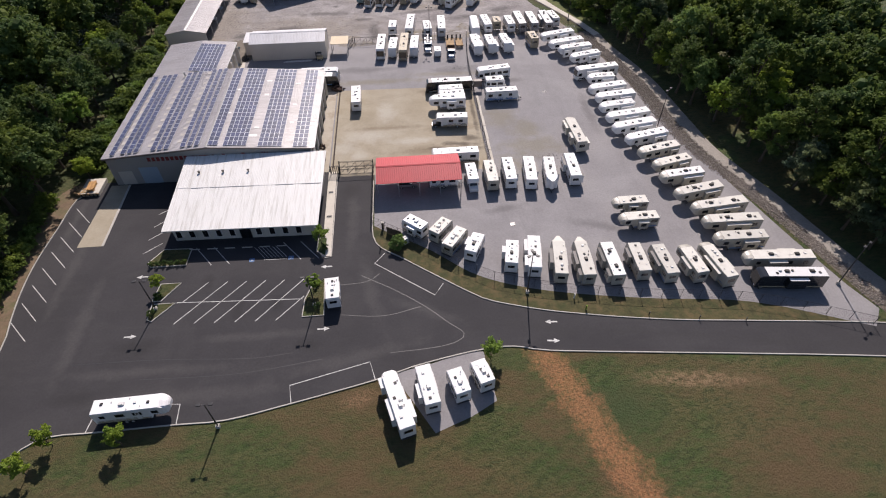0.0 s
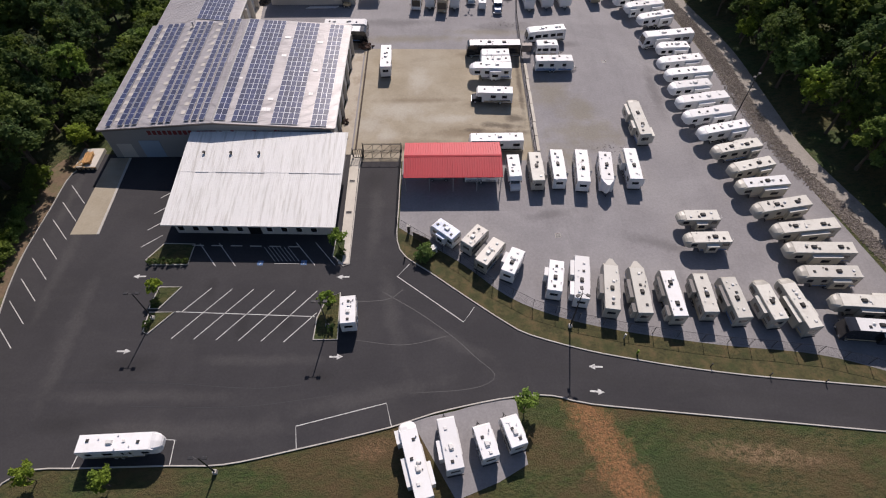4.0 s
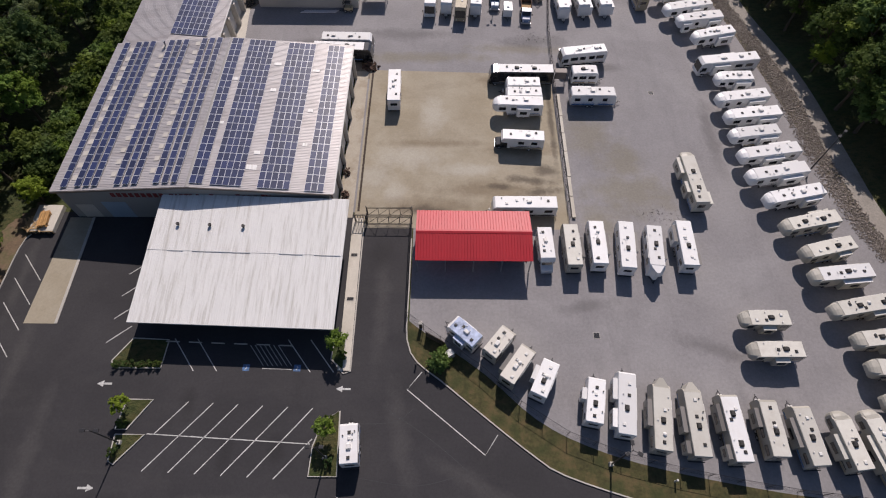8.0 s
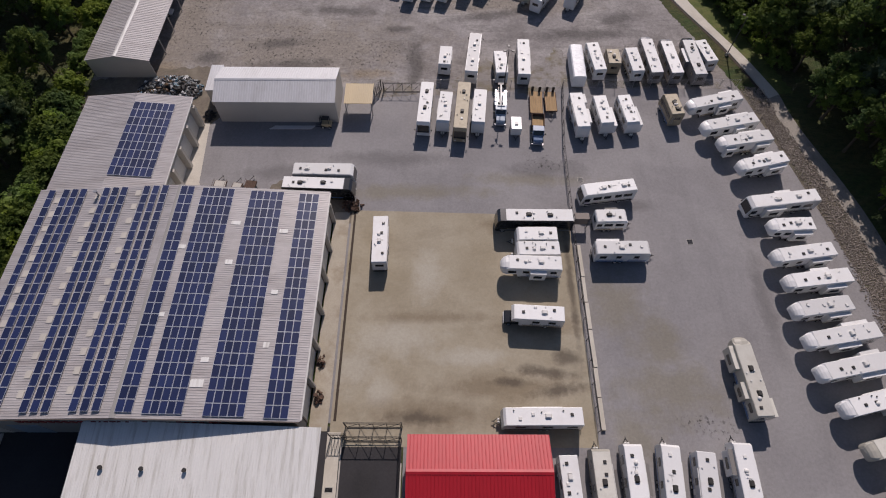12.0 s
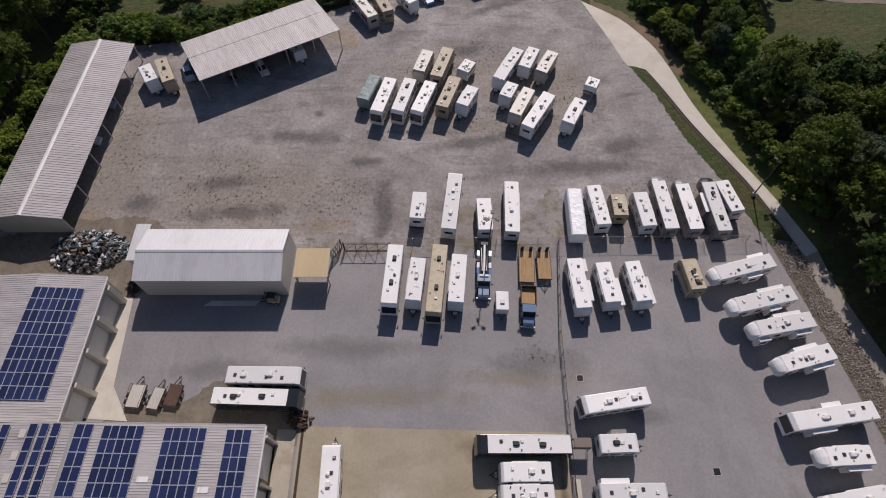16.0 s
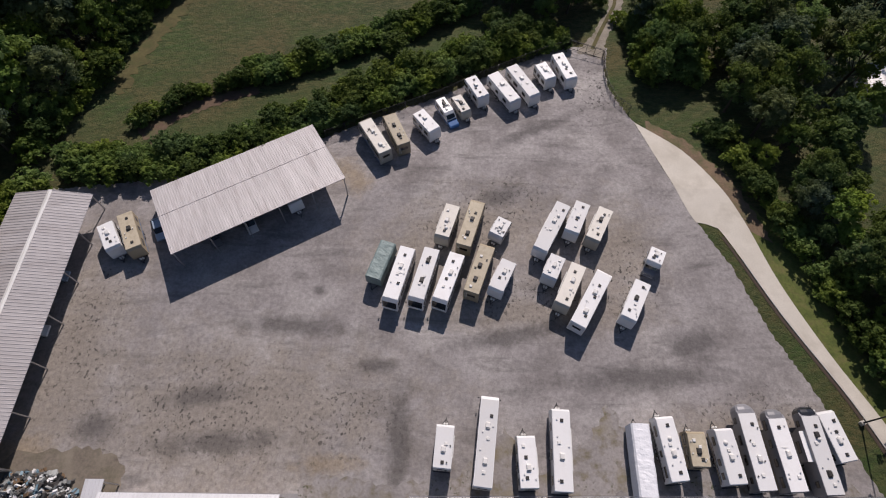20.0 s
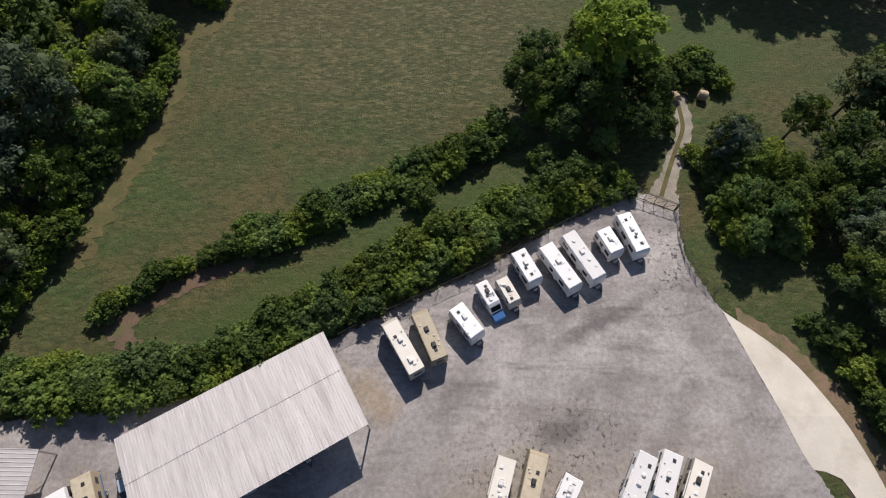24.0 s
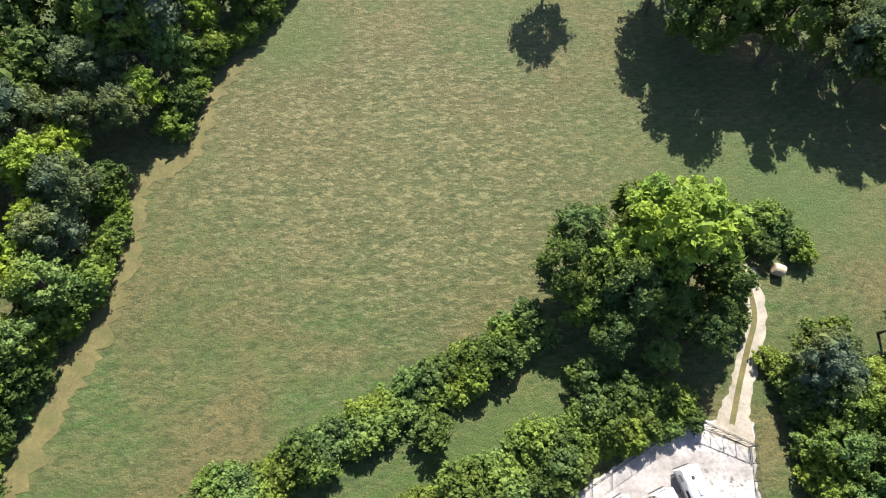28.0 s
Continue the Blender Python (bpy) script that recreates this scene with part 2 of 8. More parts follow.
M["panel"] = material("solar_cell_glass", (0.014, 0.022, 0.074), 0.34, spread=0.12, big=0.4, fine=3, per="object", per_amount=0.3, coat=0.5)
M["panelframe"] = material("panel_frame_aluminium", (0.5, 0.52, 0.57), 0.4, 0.3, spread=0.1)
M["greyroof"] = material("weathered_metal_roof", (0.47, 0.445, 0.435), 0.4, 0.15, spread=0.14, big=0.15, fine=1.5, dirt=(0.3, 0.26, 0.245), dirt_amount=0.55, dirt_scale=0.4, stretch=(0.35, 1.6, 1))
M["whiteroof"] = material("white_metal_roof", (0.735, 0.73, 0.7), 0.42, 0.0, spread=0.06, big=0.15, fine=2, dirt=(0.34, 0.315, 0.26), dirt_amount=0.6, dirt_scale=0.6, stretch=(3.2, 0.2, 1))
M["paleroof"] = material("pale_grey_metal_roof", (0.62, 0.62, 0.63), 0.45, 0.1, spread=0.05, big=0.15, fine=2, dirt=(0.4, 0.39, 0.38), dirt_amount=0.5, dirt_scale=0.3, stretch=(1.6, 0.5, 1))
M["hiproof"] = material("blue_grey_metal_roof", (0.36, 0.4, 0.46), 0.4, 0.1, spread=0.08)
M["redroof"] = material("red_metal_roof", (0.41, 0.012, 0.022), 0.5, 0.0, spread=0.1, big=0.3, fine=2, stretch=(1.5, 0.4, 1))
M["tanroof"] = material("tan_metal_roof", (0.5, 0.4, 0.24), 0.5, spread=0.1, stretch=(2, 0.4, 1))
M["galvroof"] = material("galvanised_metal_roof", (0.5, 0.475, 0.465), 0.5, 0.15, spread=0.14, big=0.3, fine=1.2, dirt=(0.34, 0.3, 0.29), dirt_amount=0.7, dirt_scale=0.5, stretch=(2.8, 0.22, 1), turn=30.1)
M["wallgrey"] = material("grey_metal_cladding", (0.3, 0.29, 0.275), 0.6, 0.05, spread=0.1)
M["wallcream"] = material("cream_metal_cladding", (0.5, 0.47, 0.42), 0.6, spread=0.1)
M["wallbrown"] = material("brown_metal_fascia", (0.17, 0.14, 0.12), 0.6, spread=0.1)
M["doorwhite"] = material("white_roller_door", (0.6, 0.59, 0.56), 0.5, spread=0.08)
M["redletter"] = material("dark_red_letter_face", (0.2, 0.02, 0.02), 0.5, spread=0.08)
M["timber"] = material("weathered_timber", (0.36, 0.24, 0.12), 0.85, spread=0.25, big=1, fine=6, stretch=(3, 0.6, 1))
M["freshwood"] = material("orange_sawn_timber", (0.45, 0.25, 0.09), 0.8, spread=0.25, big=1, fine=6, per="object", per_amount=0.2)
M["bark"] = material("tree_bark", (0.085, 0.065, 0.045), 0.95, spread=0.3, fine=6, bump=0.6)
M["bankearth"] = material("stony_bank_earth", (0.12, 0.1, 0.075), 0.95, spread=0.3, big=0.4, fine=5, bump=0.6, dirt=(0.075, 0.075, 0.03), dirt_amount=0.8, dirt_scale=0.3, dirt2=(0.17, 0.15, 0.125), dirt2_scale=0.6)
M["stone"] = material("riprap_stone", (0.23, 0.2, 0.17), 0.95, spread=0.2, fine=4, per="island", per_amount=0.32, bump=0.4)
M["hay"] = material("pale_hay", (0.42, 0.33, 0.22), 0.95, spread=0.25, fine=6, bump=0.6)
M["scrap"] = material("mixed_scrap", (0.3, 0.3, 0.29), 0.6, spread=0.3)


def scrap_colours():
    """Each piece of scrap takes one of a few colours."""
    n, l = M["scrap"].node_tree.nodes, M["scrap"].node_tree.links
    ramp, geo = n.new("ShaderNodeValToRGB"), n.new("ShaderNodeNewGeometry")
    ramp.color_ramp.interpolation = "CONSTANT"
    for p, c in ((0.3, (0.06, 0.055, 0.05)), (0.5, (0.12, 0.13, 0.13)), (0.64, (0.3, 0.31, 0.3)), (0.74, (0.14, 0.09, 0.05)), (0.82, (0.7, 0.7, 0.69)), (0.96, (0.12, 0.2, 0.25))):
        e = ramp.color_ramp.elements.new(p)
        e.color = (*c, 1)
    ramp.color_ramp.elements[0].color = (0.02, 0.02, 0.02, 1)
    l.new(geo.outputs["Random Per Island"], ramp.inputs[0])
    l.new(ramp.outputs[0], n["Principled BSDF"].inputs["Base Color"])


scrap_colours()
M["lampwhite"] = material("clear_lamp_lens", (0.7, 0.7, 0.68), 0.2, spread=0.05)


def leaf_material(name, colour, warm):
    m = bpy.data.materials.new(name)
    m.use_nodes = True
    n, l = m.node_tree.nodes, m.node_tree.links
    b = n["Principled BSDF"]
    geo, info = n.new("ShaderNodeNewGeometry"), n.new("ShaderNodeObjectInfo")
    mix = n.new("ShaderNodeMix")
    mix.data_type = "RGBA"
    mix.inputs[6].default_value = (*colour, 1)
    mix.inputs[7].default_value = (*warm, 1)
    add = n.new("ShaderNodeMath")
    add.operation = "MULTIPLY_ADD"
    add.inputs[1].default_value, add.inputs[2].default_value = 0.4, 0.05
    l.new(geo.outputs["Random Per Island"], add.inputs[0])
    add2 = n.new("ShaderNodeMath")
    add2.operation = "MULTIPLY_ADD"
    add2.inputs[1].default_value = 0.34
    l.new(info.outputs["Random"], add2.inputs[0])
    l.new(add.outputs[0], add2.inputs[2])
    l.new(add2.outputs[0], mix.inputs[0])
    # some crowns greyer, some yellower
    spot = n.new("ShaderNodeTexNoise")
    spot.inputs["Scale"].default_value, spot.inputs["Detail"].default_value = 0.11, 1.0
    l.new(geo.outputs["Position"], spot.inputs["Vector"])
    hue = n.new("ShaderNodeValToRGB")
    hue.color_ramp.elements[0].position, hue.color_ramp.elements[0].color = 0.36, (0.92, 1.0, 1.4, 1)
    hue.color_ramp.elements[1].position, hue.color_ramp.elements[1].color = 0.66, (1.22, 1.13, 0.85, 1)
    e = hue.color_ramp.elements.new(0.5)
    e.color = (1, 1, 1, 1)
    l.new(spot.outputs["Fac"], hue.inputs[0])
    tint = n.new("ShaderNodeVectorMath")
    tint.operation = "MULTIPLY"
    l.new(mix.outputs[2], tint.inputs[0])
    l.new(hue.outputs[0], tint.inputs[1])
    l.new(tint.outputs[0], b.inputs["Base Color"])
    b.inputs["Roughness"].default_value = 0.7
    b.inputs["Specular IOR Level"].default_value = 0.12
    tr, ms, out = n.new("ShaderNodeBsdfTranslucent"), n.new("ShaderNodeMixShader"), n["Material Output"]
    l.new(tint.outputs[0], tr.inputs["Color"])
    ms.inputs[0].default_value = 0.45
    l.new(b.outputs[0], ms.inputs[1])
    l.new(tr.outputs[0], ms.inputs[2])
    l.new(ms.outputs[0], out.inputs["Surface"])
    return m


M["leaf"] = leaf_material("dull_green_leaves", (0.045, 0.08, 0.02), (0.155, 0.205, 0.05))
M["leafbright"] = leaf_material("yellow_green_leaves", (0.15, 0.225, 0.032), (0.3, 0.39, 0.065))
M["leafgrey"] = leaf_material("grey_green_leaves", (0.07, 0.1, 0.045), (0.17, 0.21, 0.1))
M["leafhedge"] = leaf_material("hedge_leaves", (0.09, 0.15, 0.03), (0.235, 0.3, 0.068))


def plan_position(n, l, geo):
    """The place of a surface in the plan's units, for stains that lie where the plan has them."""
    sc = n.new("ShaderNodeVectorMath")
    sc.operation = "SCALE"
    sc.inputs["Scale"].default_value = 1 / UNIT
    l.new(geo.outputs["Position"], sc.inputs[0])
    return sc.outputs[0]


def paving_material(name, base, dark, light, layers, stones=(), lane=None, lane_amount=0.5, lane_stretch=(0.35, 1.7, 1), lane_turn=12, grain=0.3, grain_scale=1.7, bump=0.7, patch=0.16, contrast=0.65):
    """Worn paving: cloudy colour, lanes, ragged stains where they lie, and scattered dark stones."""
    m = bpy.data.materials.new(name)
    m.use_nodes = True
    n, l = m.node_tree.nodes, m.node_tree.links
    b = n["Principled BSDF"]
    geo = n.new("ShaderNodeNewGeometry")
    pos = plan_position(n, l, geo)

    def maths(op, a, c=0.0):
        x = n.new("ShaderNodeMath")
        x.operation = op
        for i, v in enumerate((a, c)):
            if isinstance(v, (int, float)):
                x.inputs[i].default_value = v
            else:
                l.new(v, x.inputs[i])
        return x.outputs[0]

    def ranged(v, lo, hi, a=0.0, c=1.0):
        r = n.new("ShaderNodeMapRange")
        for k, q in (("From Min", lo), ("From Max", hi), ("To Min", a), ("To Max", c)):
            r.inputs[k].default_value = q
        l.new(v, r.inputs["Value"])
        return r.outputs[0]

    def mapped(stretch, turn):
        mp = n.new("ShaderNodeMapping")
        mp.inputs["Scale"].default_value, mp.inputs["Rotation"].default_value = stretch, (0, 0, radians(turn))
        l.new(pos, mp.inputs["Vector"])
        return mp.outputs[0]

    def noise(scale, detail=6.0, rough=0.6, vec=None, distort=0.0):
        t = n.new("ShaderNodeTexNoise")
        for k, q in (("Scale", scale), ("Detail", detail), ("Roughness", rough), ("Distortion", distort)):
            t.inputs[k].default_value = q
        l.new(vec or pos, t.inputs["Vector"])
        return t.outputs["Fac"]

    def mixed(fac, a, c):
        x = n.new("ShaderNodeMix")
        x.data_type = "RGBA"
        for i, v in ((6, a), (7, c)):
            if isinstance(v, tuple):
                x.inputs[i].default_value = (*v, 1)
            else:
                l.new(v, x.inputs[i])
        l.new(fac, x.inputs[0])
        return x.outputs[2]

    wobble = maths("MULTIPLY", maths("SUBTRACT", noise(0.35, 7, 0.7), 0.5), 2.6)

    def blob(x, y, rx, ry, turn=0):
        """One where a ragged oval patch lies, nought outside it."""
        mp = n.new("ShaderNodeMapping")
        mp.vector_type = "TEXTURE"
        mp.inputs["Location"].default_value, mp.inputs["Rotation"].default_value, mp.inputs["Scale"].default_value = (x, y, 0), (0, 0, radians(turn)), (rx, ry, 1000)
        l.new(pos, mp.inputs["Vector"])
        ln = n.new("ShaderNodeVectorMath")
        ln.operation = "LENGTH"
        l.new(mp.outputs[0], ln.inputs[0])
        return ranged(maths("ADD", ln.outputs["Value"], wobble), 1.3, 0.35)

    def any_of(items):
        last = items[0]
        for i in items[1:]:
            last = maths("MAXIMUM", last, i)
        return last

    col = mixed(ranged(noise(patch, 9, 0.65), 0.42, 0.64, 0, contrast), base, dark)
    col = mixed(ranged(noise(0.09, 8, 0.6, None, 0.6), 0.47, 0.66, 0, contrast), col, light)
    if lane:
        col = mixed(ranged(noise(0.22, 8, 0.65, mapped(lane_stretch, lane_turn), 0.8), 0.52, 0.72, 0, lane_amount), col, lane)
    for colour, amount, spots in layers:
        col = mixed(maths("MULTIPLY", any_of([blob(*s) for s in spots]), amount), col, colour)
    rough_grain = ranged(noise(grain_scale, 9, 0.8), 0.32, 0.68, 1 - grain, 1 + grain)
    sc = n.new("ShaderNodeVectorMath")
    sc.operation = "SCALE"
    l.new(col, sc.inputs[0])
    l.new(rough_grain, sc.inputs["Scale"])
    col = sc.outputs[0]
    if stones:
        # loose stones, here and there
        some = ranged(noise(0.45, 6, 0.7), 0.4, 0.54)
        bits = ranged(noise(2.1, 3.5, 0.6, mapped((1, 0.8, 1), 0)), 0.555, 0.6)
        stone = maths("MULTIPLY", maths("MULTIPLY", bits, some), any_of([blob(*s) for s in stones]))
        col = mixed(maths("MULTIPLY", stone, 0.85), col, (0.04, 0.037, 0.034))
    l.new(col, b.inputs["Base Color"])
    b.inputs["Roughness"].default_value = 0.95
    bp = n.new("ShaderNodeBump")
    bp.inputs["Strength"].default_value, bp.inputs["Distance"].default_value = bump, 0.06
    l.new(noise(2.6, 6, 0.7), bp.inputs["Height"])
    l.new(bp.outputs[0], b.inputs["Normal"])
    return m


M["gravel"] = paving_material("compacted_gravel", (0.27, 0.252, 0.246), (0.178, 0.163, 0.156), (0.355, 0.336, 0.322), [
    ((0.235, 0.205, 0.168), 0.7, [(-48, 166, 8, 20), (-26, 161, 24, 10), (-19, 199, 3, 8, 60), (40, 158, 14, 4), (4, 186, 15, 8, 15), (25, 184, 6, 9, -20), (12, 174, 16, 3)]),
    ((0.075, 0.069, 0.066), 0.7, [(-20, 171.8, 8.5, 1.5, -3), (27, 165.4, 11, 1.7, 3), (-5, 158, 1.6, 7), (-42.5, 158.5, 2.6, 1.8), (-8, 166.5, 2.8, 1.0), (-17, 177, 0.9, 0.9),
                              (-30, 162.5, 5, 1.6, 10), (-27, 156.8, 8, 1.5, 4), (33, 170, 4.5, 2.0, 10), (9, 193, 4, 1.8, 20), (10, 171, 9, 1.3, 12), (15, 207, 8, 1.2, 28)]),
    ((0.27, 0.2, 0.11), 0.4, [(-14.0, 196.6, 2.2, 4, 40), (-51, 155, 4, 2.6), (-13, 154.4, 4, 1.2)])],
    stones=[(-30, 161, 17, 8.5), (-47, 170, 5, 14), (10, 192, 9, 4, 15), (26, 217, 5, 10), (40, 160, 10, 4), (-12, 160, 8, 6), (6, 190, 11, 6, 15), (13, 176, 12, 4), (27, 180, 4, 8)], lane=(0.1, 0.093, 0.088), lane_amount=0.75, grain=0.34, contrast=0.9)
M["asphalt"] = paving_material("dark_asphalt", (0.0345, 0.0331, 0.036), (0.0265, 0.0255, 0.0275), (0.0455, 0.0436, 0.0455), [
    ((0.066, 0.063, 0.062), 0.5, [(-30, 43, 14, 1.3), (-8, 47, 10, 1.2, 12), (-38, 47.5, 12, 0.9), (-50, 56, 1.2, 9), (-5, 60, 1.2, 8, 12), (-8.5, 78, 1.1, 9), (-56, 70, 1.0, 10), (-22, 52.5, 9, 0.8), (4, 55, 6, 1.0, -28), (-60.2, 82, 0.8, 7)]),
    ((0.032, 0.031, 0.032), 0.5, [(20, 50.5, 9, 0.8, -14), (40, 47.4, 14, 0.7, -8), (62, 43.6, 14, 0.7, -8)]),
    ((0.02, 0.019, 0.02), 0.6, [(-26, 58, 1.0, 2), (-20, 58.5, 1.0, 2), (-32, 64, 1, 2), (-46, 44, 3, 1.5), (-14, 50, 2.5, 1.2), (-40, 52, 4, 1.6), (-9, 86, 2, 2.4)])],
    lane=(0.045, 0.0432, 0.044), lane_amount=0.5, lane_stretch=(0.35, 1.5, 1), lane_turn=-6, grain=0.2, grain_scale=3.0, bump=0.3, patch=0.1)
M["road"] = M["asphalt"]
M["yard"] = paving_material("aged_yard_asphalt", (0.243, 0.234, 0.237), (0.197, 0.189, 0.19), (0.287, 0.278, 0.278), [
    ((0.19, 0.17, 0.115), 0.55, [(24, 110, 4, 5), (29, 104, 4, 4), (30, 97.5, 7, 4), (24, 92, 3, 4), (-6, 128.5, 14, 1.4), (14, 131, 9, 1.2)]),
    ((0.1, 0.095, 0.094), 0.5, [(17, 133, 6, 1.8), (-8, 135, 9, 1.6), (30, 126, 2.5, 1.2), (-24, 132, 8, 1.5), (36, 72, 5, 1.2, -20), (20, 78, 4, 1.0, 10), (45, 110, 1.2, 9)]),
    ((0.27, 0.262, 0.26), 0.5, [(-2, 137, 3, 1), (12, 141, 6, 1.0), (36, 84, 6, 2.5), (44, 96, 3, 7), (10, 74, 5, 2, -30)])],
    stones=[(33, 93.5, 3.2, 2.0), (16, 134, 4, 1.5)], lane=(0.17, 0.164, 0.166), lane_amount=0.35, lane_stretch=(1.5, 0.35, 1), lane_turn=8, grain=0.16, grain_scale=2.5, bump=0.3, patch=0.12)
M["pad"] = paving_material("stained_concrete", (0.335, 0.295, 0.22), (0.255, 0.215, 0.145), (0.37, 0.335, 0.26), [
    ((0.43, 0.405, 0.345), 0.6, [(-6, 104.5, 5, 2.6), (-11, 100, 3, 3), (4, 102, 5, 1.2), (-2, 114, 2, 4), (-8, 97.5, 2, 2)]),
    ((0.17, 0.13, 0.082), 0.6, [(8, 98, 10, 1.8), (-1, 94.5, 9, 2), (13, 106, 6, 1.5), (-2, 107.5, 9, 0.9), (7.5, 122.5, 2, 1.5)]),
    ((0.07, 0.055, 0.042), 0.7, [(13.2, 100, 4, 0.8, -5), (16.5, 101.8, 2, 1.2), (15, 97.6, 3.5, 0.8, 8), (-3, 94, 3.5, 0.9), (9, 98.6, 2.5, 0.6), (18.3, 112, 0.5, 10)])],
    lane=(0.22, 0.185, 0.13), lane_amount=0.45, lane_stretch=(0.5, 1.2, 1), lane_turn=0, grain=0.12, grain_scale=2.5, bump=0.15, patch=0.12)


def ground_material():
    """Mown grass with dry patches, and a bare track of red clay that runs down the front lawn."""
    m = bpy.data.materials.new("mown_grass")
    m.use_nodes = True
    n, l = m.node_tree.nodes, m.node_tree.links
    b = n["Principled BSDF"]
    geo = n.new("ShaderNodeNewGeometry")
    pos = plan_position(n, l, geo)

    def noise_fac(scale, detail, lo, hi, stretch=None, rough=0.6):
        t = n.new("ShaderNodeTexNoise")
        t.inputs["Scale"].default_value, t.inputs["Detail"].default_value, t.inputs["Roughness"].default_value = scale, detail, rough
        if stretch:
            mp = n.new("ShaderNodeMapping")
            mp.inputs["Scale"].default_value = stretch[:3]
            mp.inputs["Rotation"].default_value = (0, 0, radians(stretch[3]))
            l.new(pos, mp.inputs["Vector"])
            l.new(mp.outputs[0], t.inputs["Vector"])
        else:
            l.new(pos, t.inputs["Vector"])
        r = n.new("ShaderNodeMapRange")
        r.inputs["From Min"].default_value, r.inputs["From Max"].default_value = lo, hi
        l.new(t.outputs["Fac"], r.inputs["Value"])
        return r.outputs[0]

    def mixed(fac, a, c):
        x = n.new("ShaderNodeMix")
        x.data_type = "RGBA"
        for i, v in ((6, a), (7, c)):
            if isinstance(v, tuple):
                x.inputs[i].default_value = (*v, 1)
            else:
                l.new(v, x.inputs[i])
        l.new(fac, x.inputs[0])
        return x.outputs[2]

    def maths(op, a, c=None):
        x = n.new("ShaderNodeMath")
        x.operation = op
        for i, v in enumerate((a, c)):
            if v is None:
                continue
            if isinstance(v, (int, float)):
                x.inputs[i].default_value = v
            else:
                l.new(v, x.inputs[i])
        return x.outputs[0]

    def oval(x, y, rx, ry, turn, lo, hi):
        """One inside a ragged oval, nought outside it."""
        mp = n.new("ShaderNodeMapping")
        mp.vector_type = "TEXTURE"
        mp.inputs["Location"].default_value, mp.inputs["Rotation"].default_value, mp.inputs["Scale"].default_value = (x, y, 0), (0, 0, radians(turn)), (rx, ry, 1000)
        l.new(pos, mp.inputs["Vector"])
        ln = n.new("ShaderNodeVectorMath")
        ln.operation = "LENGTH"
        l.new(mp.outputs[0], ln.inputs[0])
        rg = n.new("ShaderNodeMapRange")
        rg.inputs["From Min"].default_value, rg.inputs["From Max"].default_value = hi, lo
        l.new(maths("ADD", ln.outputs["Value"], maths("MULTIPLY", noise_fac(0.12, 7, 0.2, 0.8, None, 0.65), 0.5)), rg.inputs["Value"])
        return rg.outputs[0]

    col = mixed(noise_fac(0.045, 6, 0.42, 0.58), (0.036, 0.062, 0.01), (0.075, 0.066, 0.02))
    col = mixed(noise_fac(0.06, 7, 0.48, 0.6, None, 0.65), col, (0.034, 0.068, 0.01))
    col = mixed(maths("MULTIPLY", noise_fac(0.16, 9, 0.48, 0.7, (0.35, 1.8, 1, -24), 0.75), 0.8), col, (0.1, 0.084, 0.03))
    sep = n.new("ShaderNodeSeparateXYZ")
    l.new(pos, sep.inputs[0])
    north = maths("GREATER_THAN", sep.outputs["Y"], 195.0)
    # the middle of the hay field is cut short and straw-coloured, in fine swathes
    hay = oval(-16, 268, 44, 33, -18, 0.75, 1.35)
    swathe = noise_fac(0.4, 8, 0.47, 0.56, (0.4, 1.8, 1, -22), 0.75)
    col = mixed(maths("MULTIPLY", hay, 0.6), col, (0.057, 0.053, 0.019))
    col = mixed(maths("MULTIPLY", swathe, maths("ADD", maths("MULTIPLY", hay, 0.4), maths("MULTIPLY", north, 0.12))), col, (0.1, 0.09, 0.036))
    col = mixed(maths("MULTIPLY", noise_fac(0.95, 7, 0.5, 0.57, (0.6, 1.5, 1, -26), 0.8), maths("ADD", maths("MULTIPLY", hay, 0.4), maths("ADD", maths("MULTIPLY", north, 0.1), 0.12))), col, (0.185, 0.17, 0.08))
    col = mixed(maths("MULTIPLY", noise_fac(1.1, 7, 0.49, 0.56, (0.7, 1.4, 1, -24), 0.85), 0.85), col, (0.024, 0.038, 0.007))
    # faint mowing lines
    wave = n.new("ShaderNodeTexWave")
    wave.inputs["Scale"].default_value, wave.inputs["Distortion"].default_value = 0.17, 9.0
    wave.inputs["Detail"].default_value, wave.inputs["Detail Scale"].default_value = 4.0, 0.3
    mpw = n.new("ShaderNodeMapping")
    mpw.inputs["Rotation"].default_value = (0, 0, radians(58))
    l.new(pos, mpw.inputs["Vector"])
    l.new(mpw.outputs[0], wave.inputs["Vector"])
    rw = n.new("ShaderNodeMapRange")
    rw.inputs["From Min"].default_value, rw.inputs["From Max"].default_value, rw.inputs["To Max"].default_value = 0.5, 0.95, 0.16
    l.new(wave.outputs["Fac"], rw.inputs["Value"])
    col = mixed(rw.outputs[0], col, (0.105, 0.088, 0.036))
    # red clay track
    axis = maths("ADD", maths("MULTIPLY", sep.outputs["Y"], -0.37), 37.6)
    off = maths("ABSOLUTE", maths("SUBTRACT", sep.outputs["X"], axis))
    wob = noise_fac(0.5, 6, 0.2, 0.8, None, 0.7)
    near = maths("ADD", off, maths("MULTIPLY", maths("SUBTRACT", wob, 0.5), 6.0))
    rr = n.new("ShaderNodeMapRange")
    rr.inputs["From Min"].default_value, rr.inputs["From Max"].default_value = 3.6, 0.9
    l.new(near, rr.inputs["Value"])
    south = maths("LESS_THAN", sep.outputs["Y"], 46.6)
    grain = noise_fac(2.5, 6, 0.35, 0.65, None, 0.75)
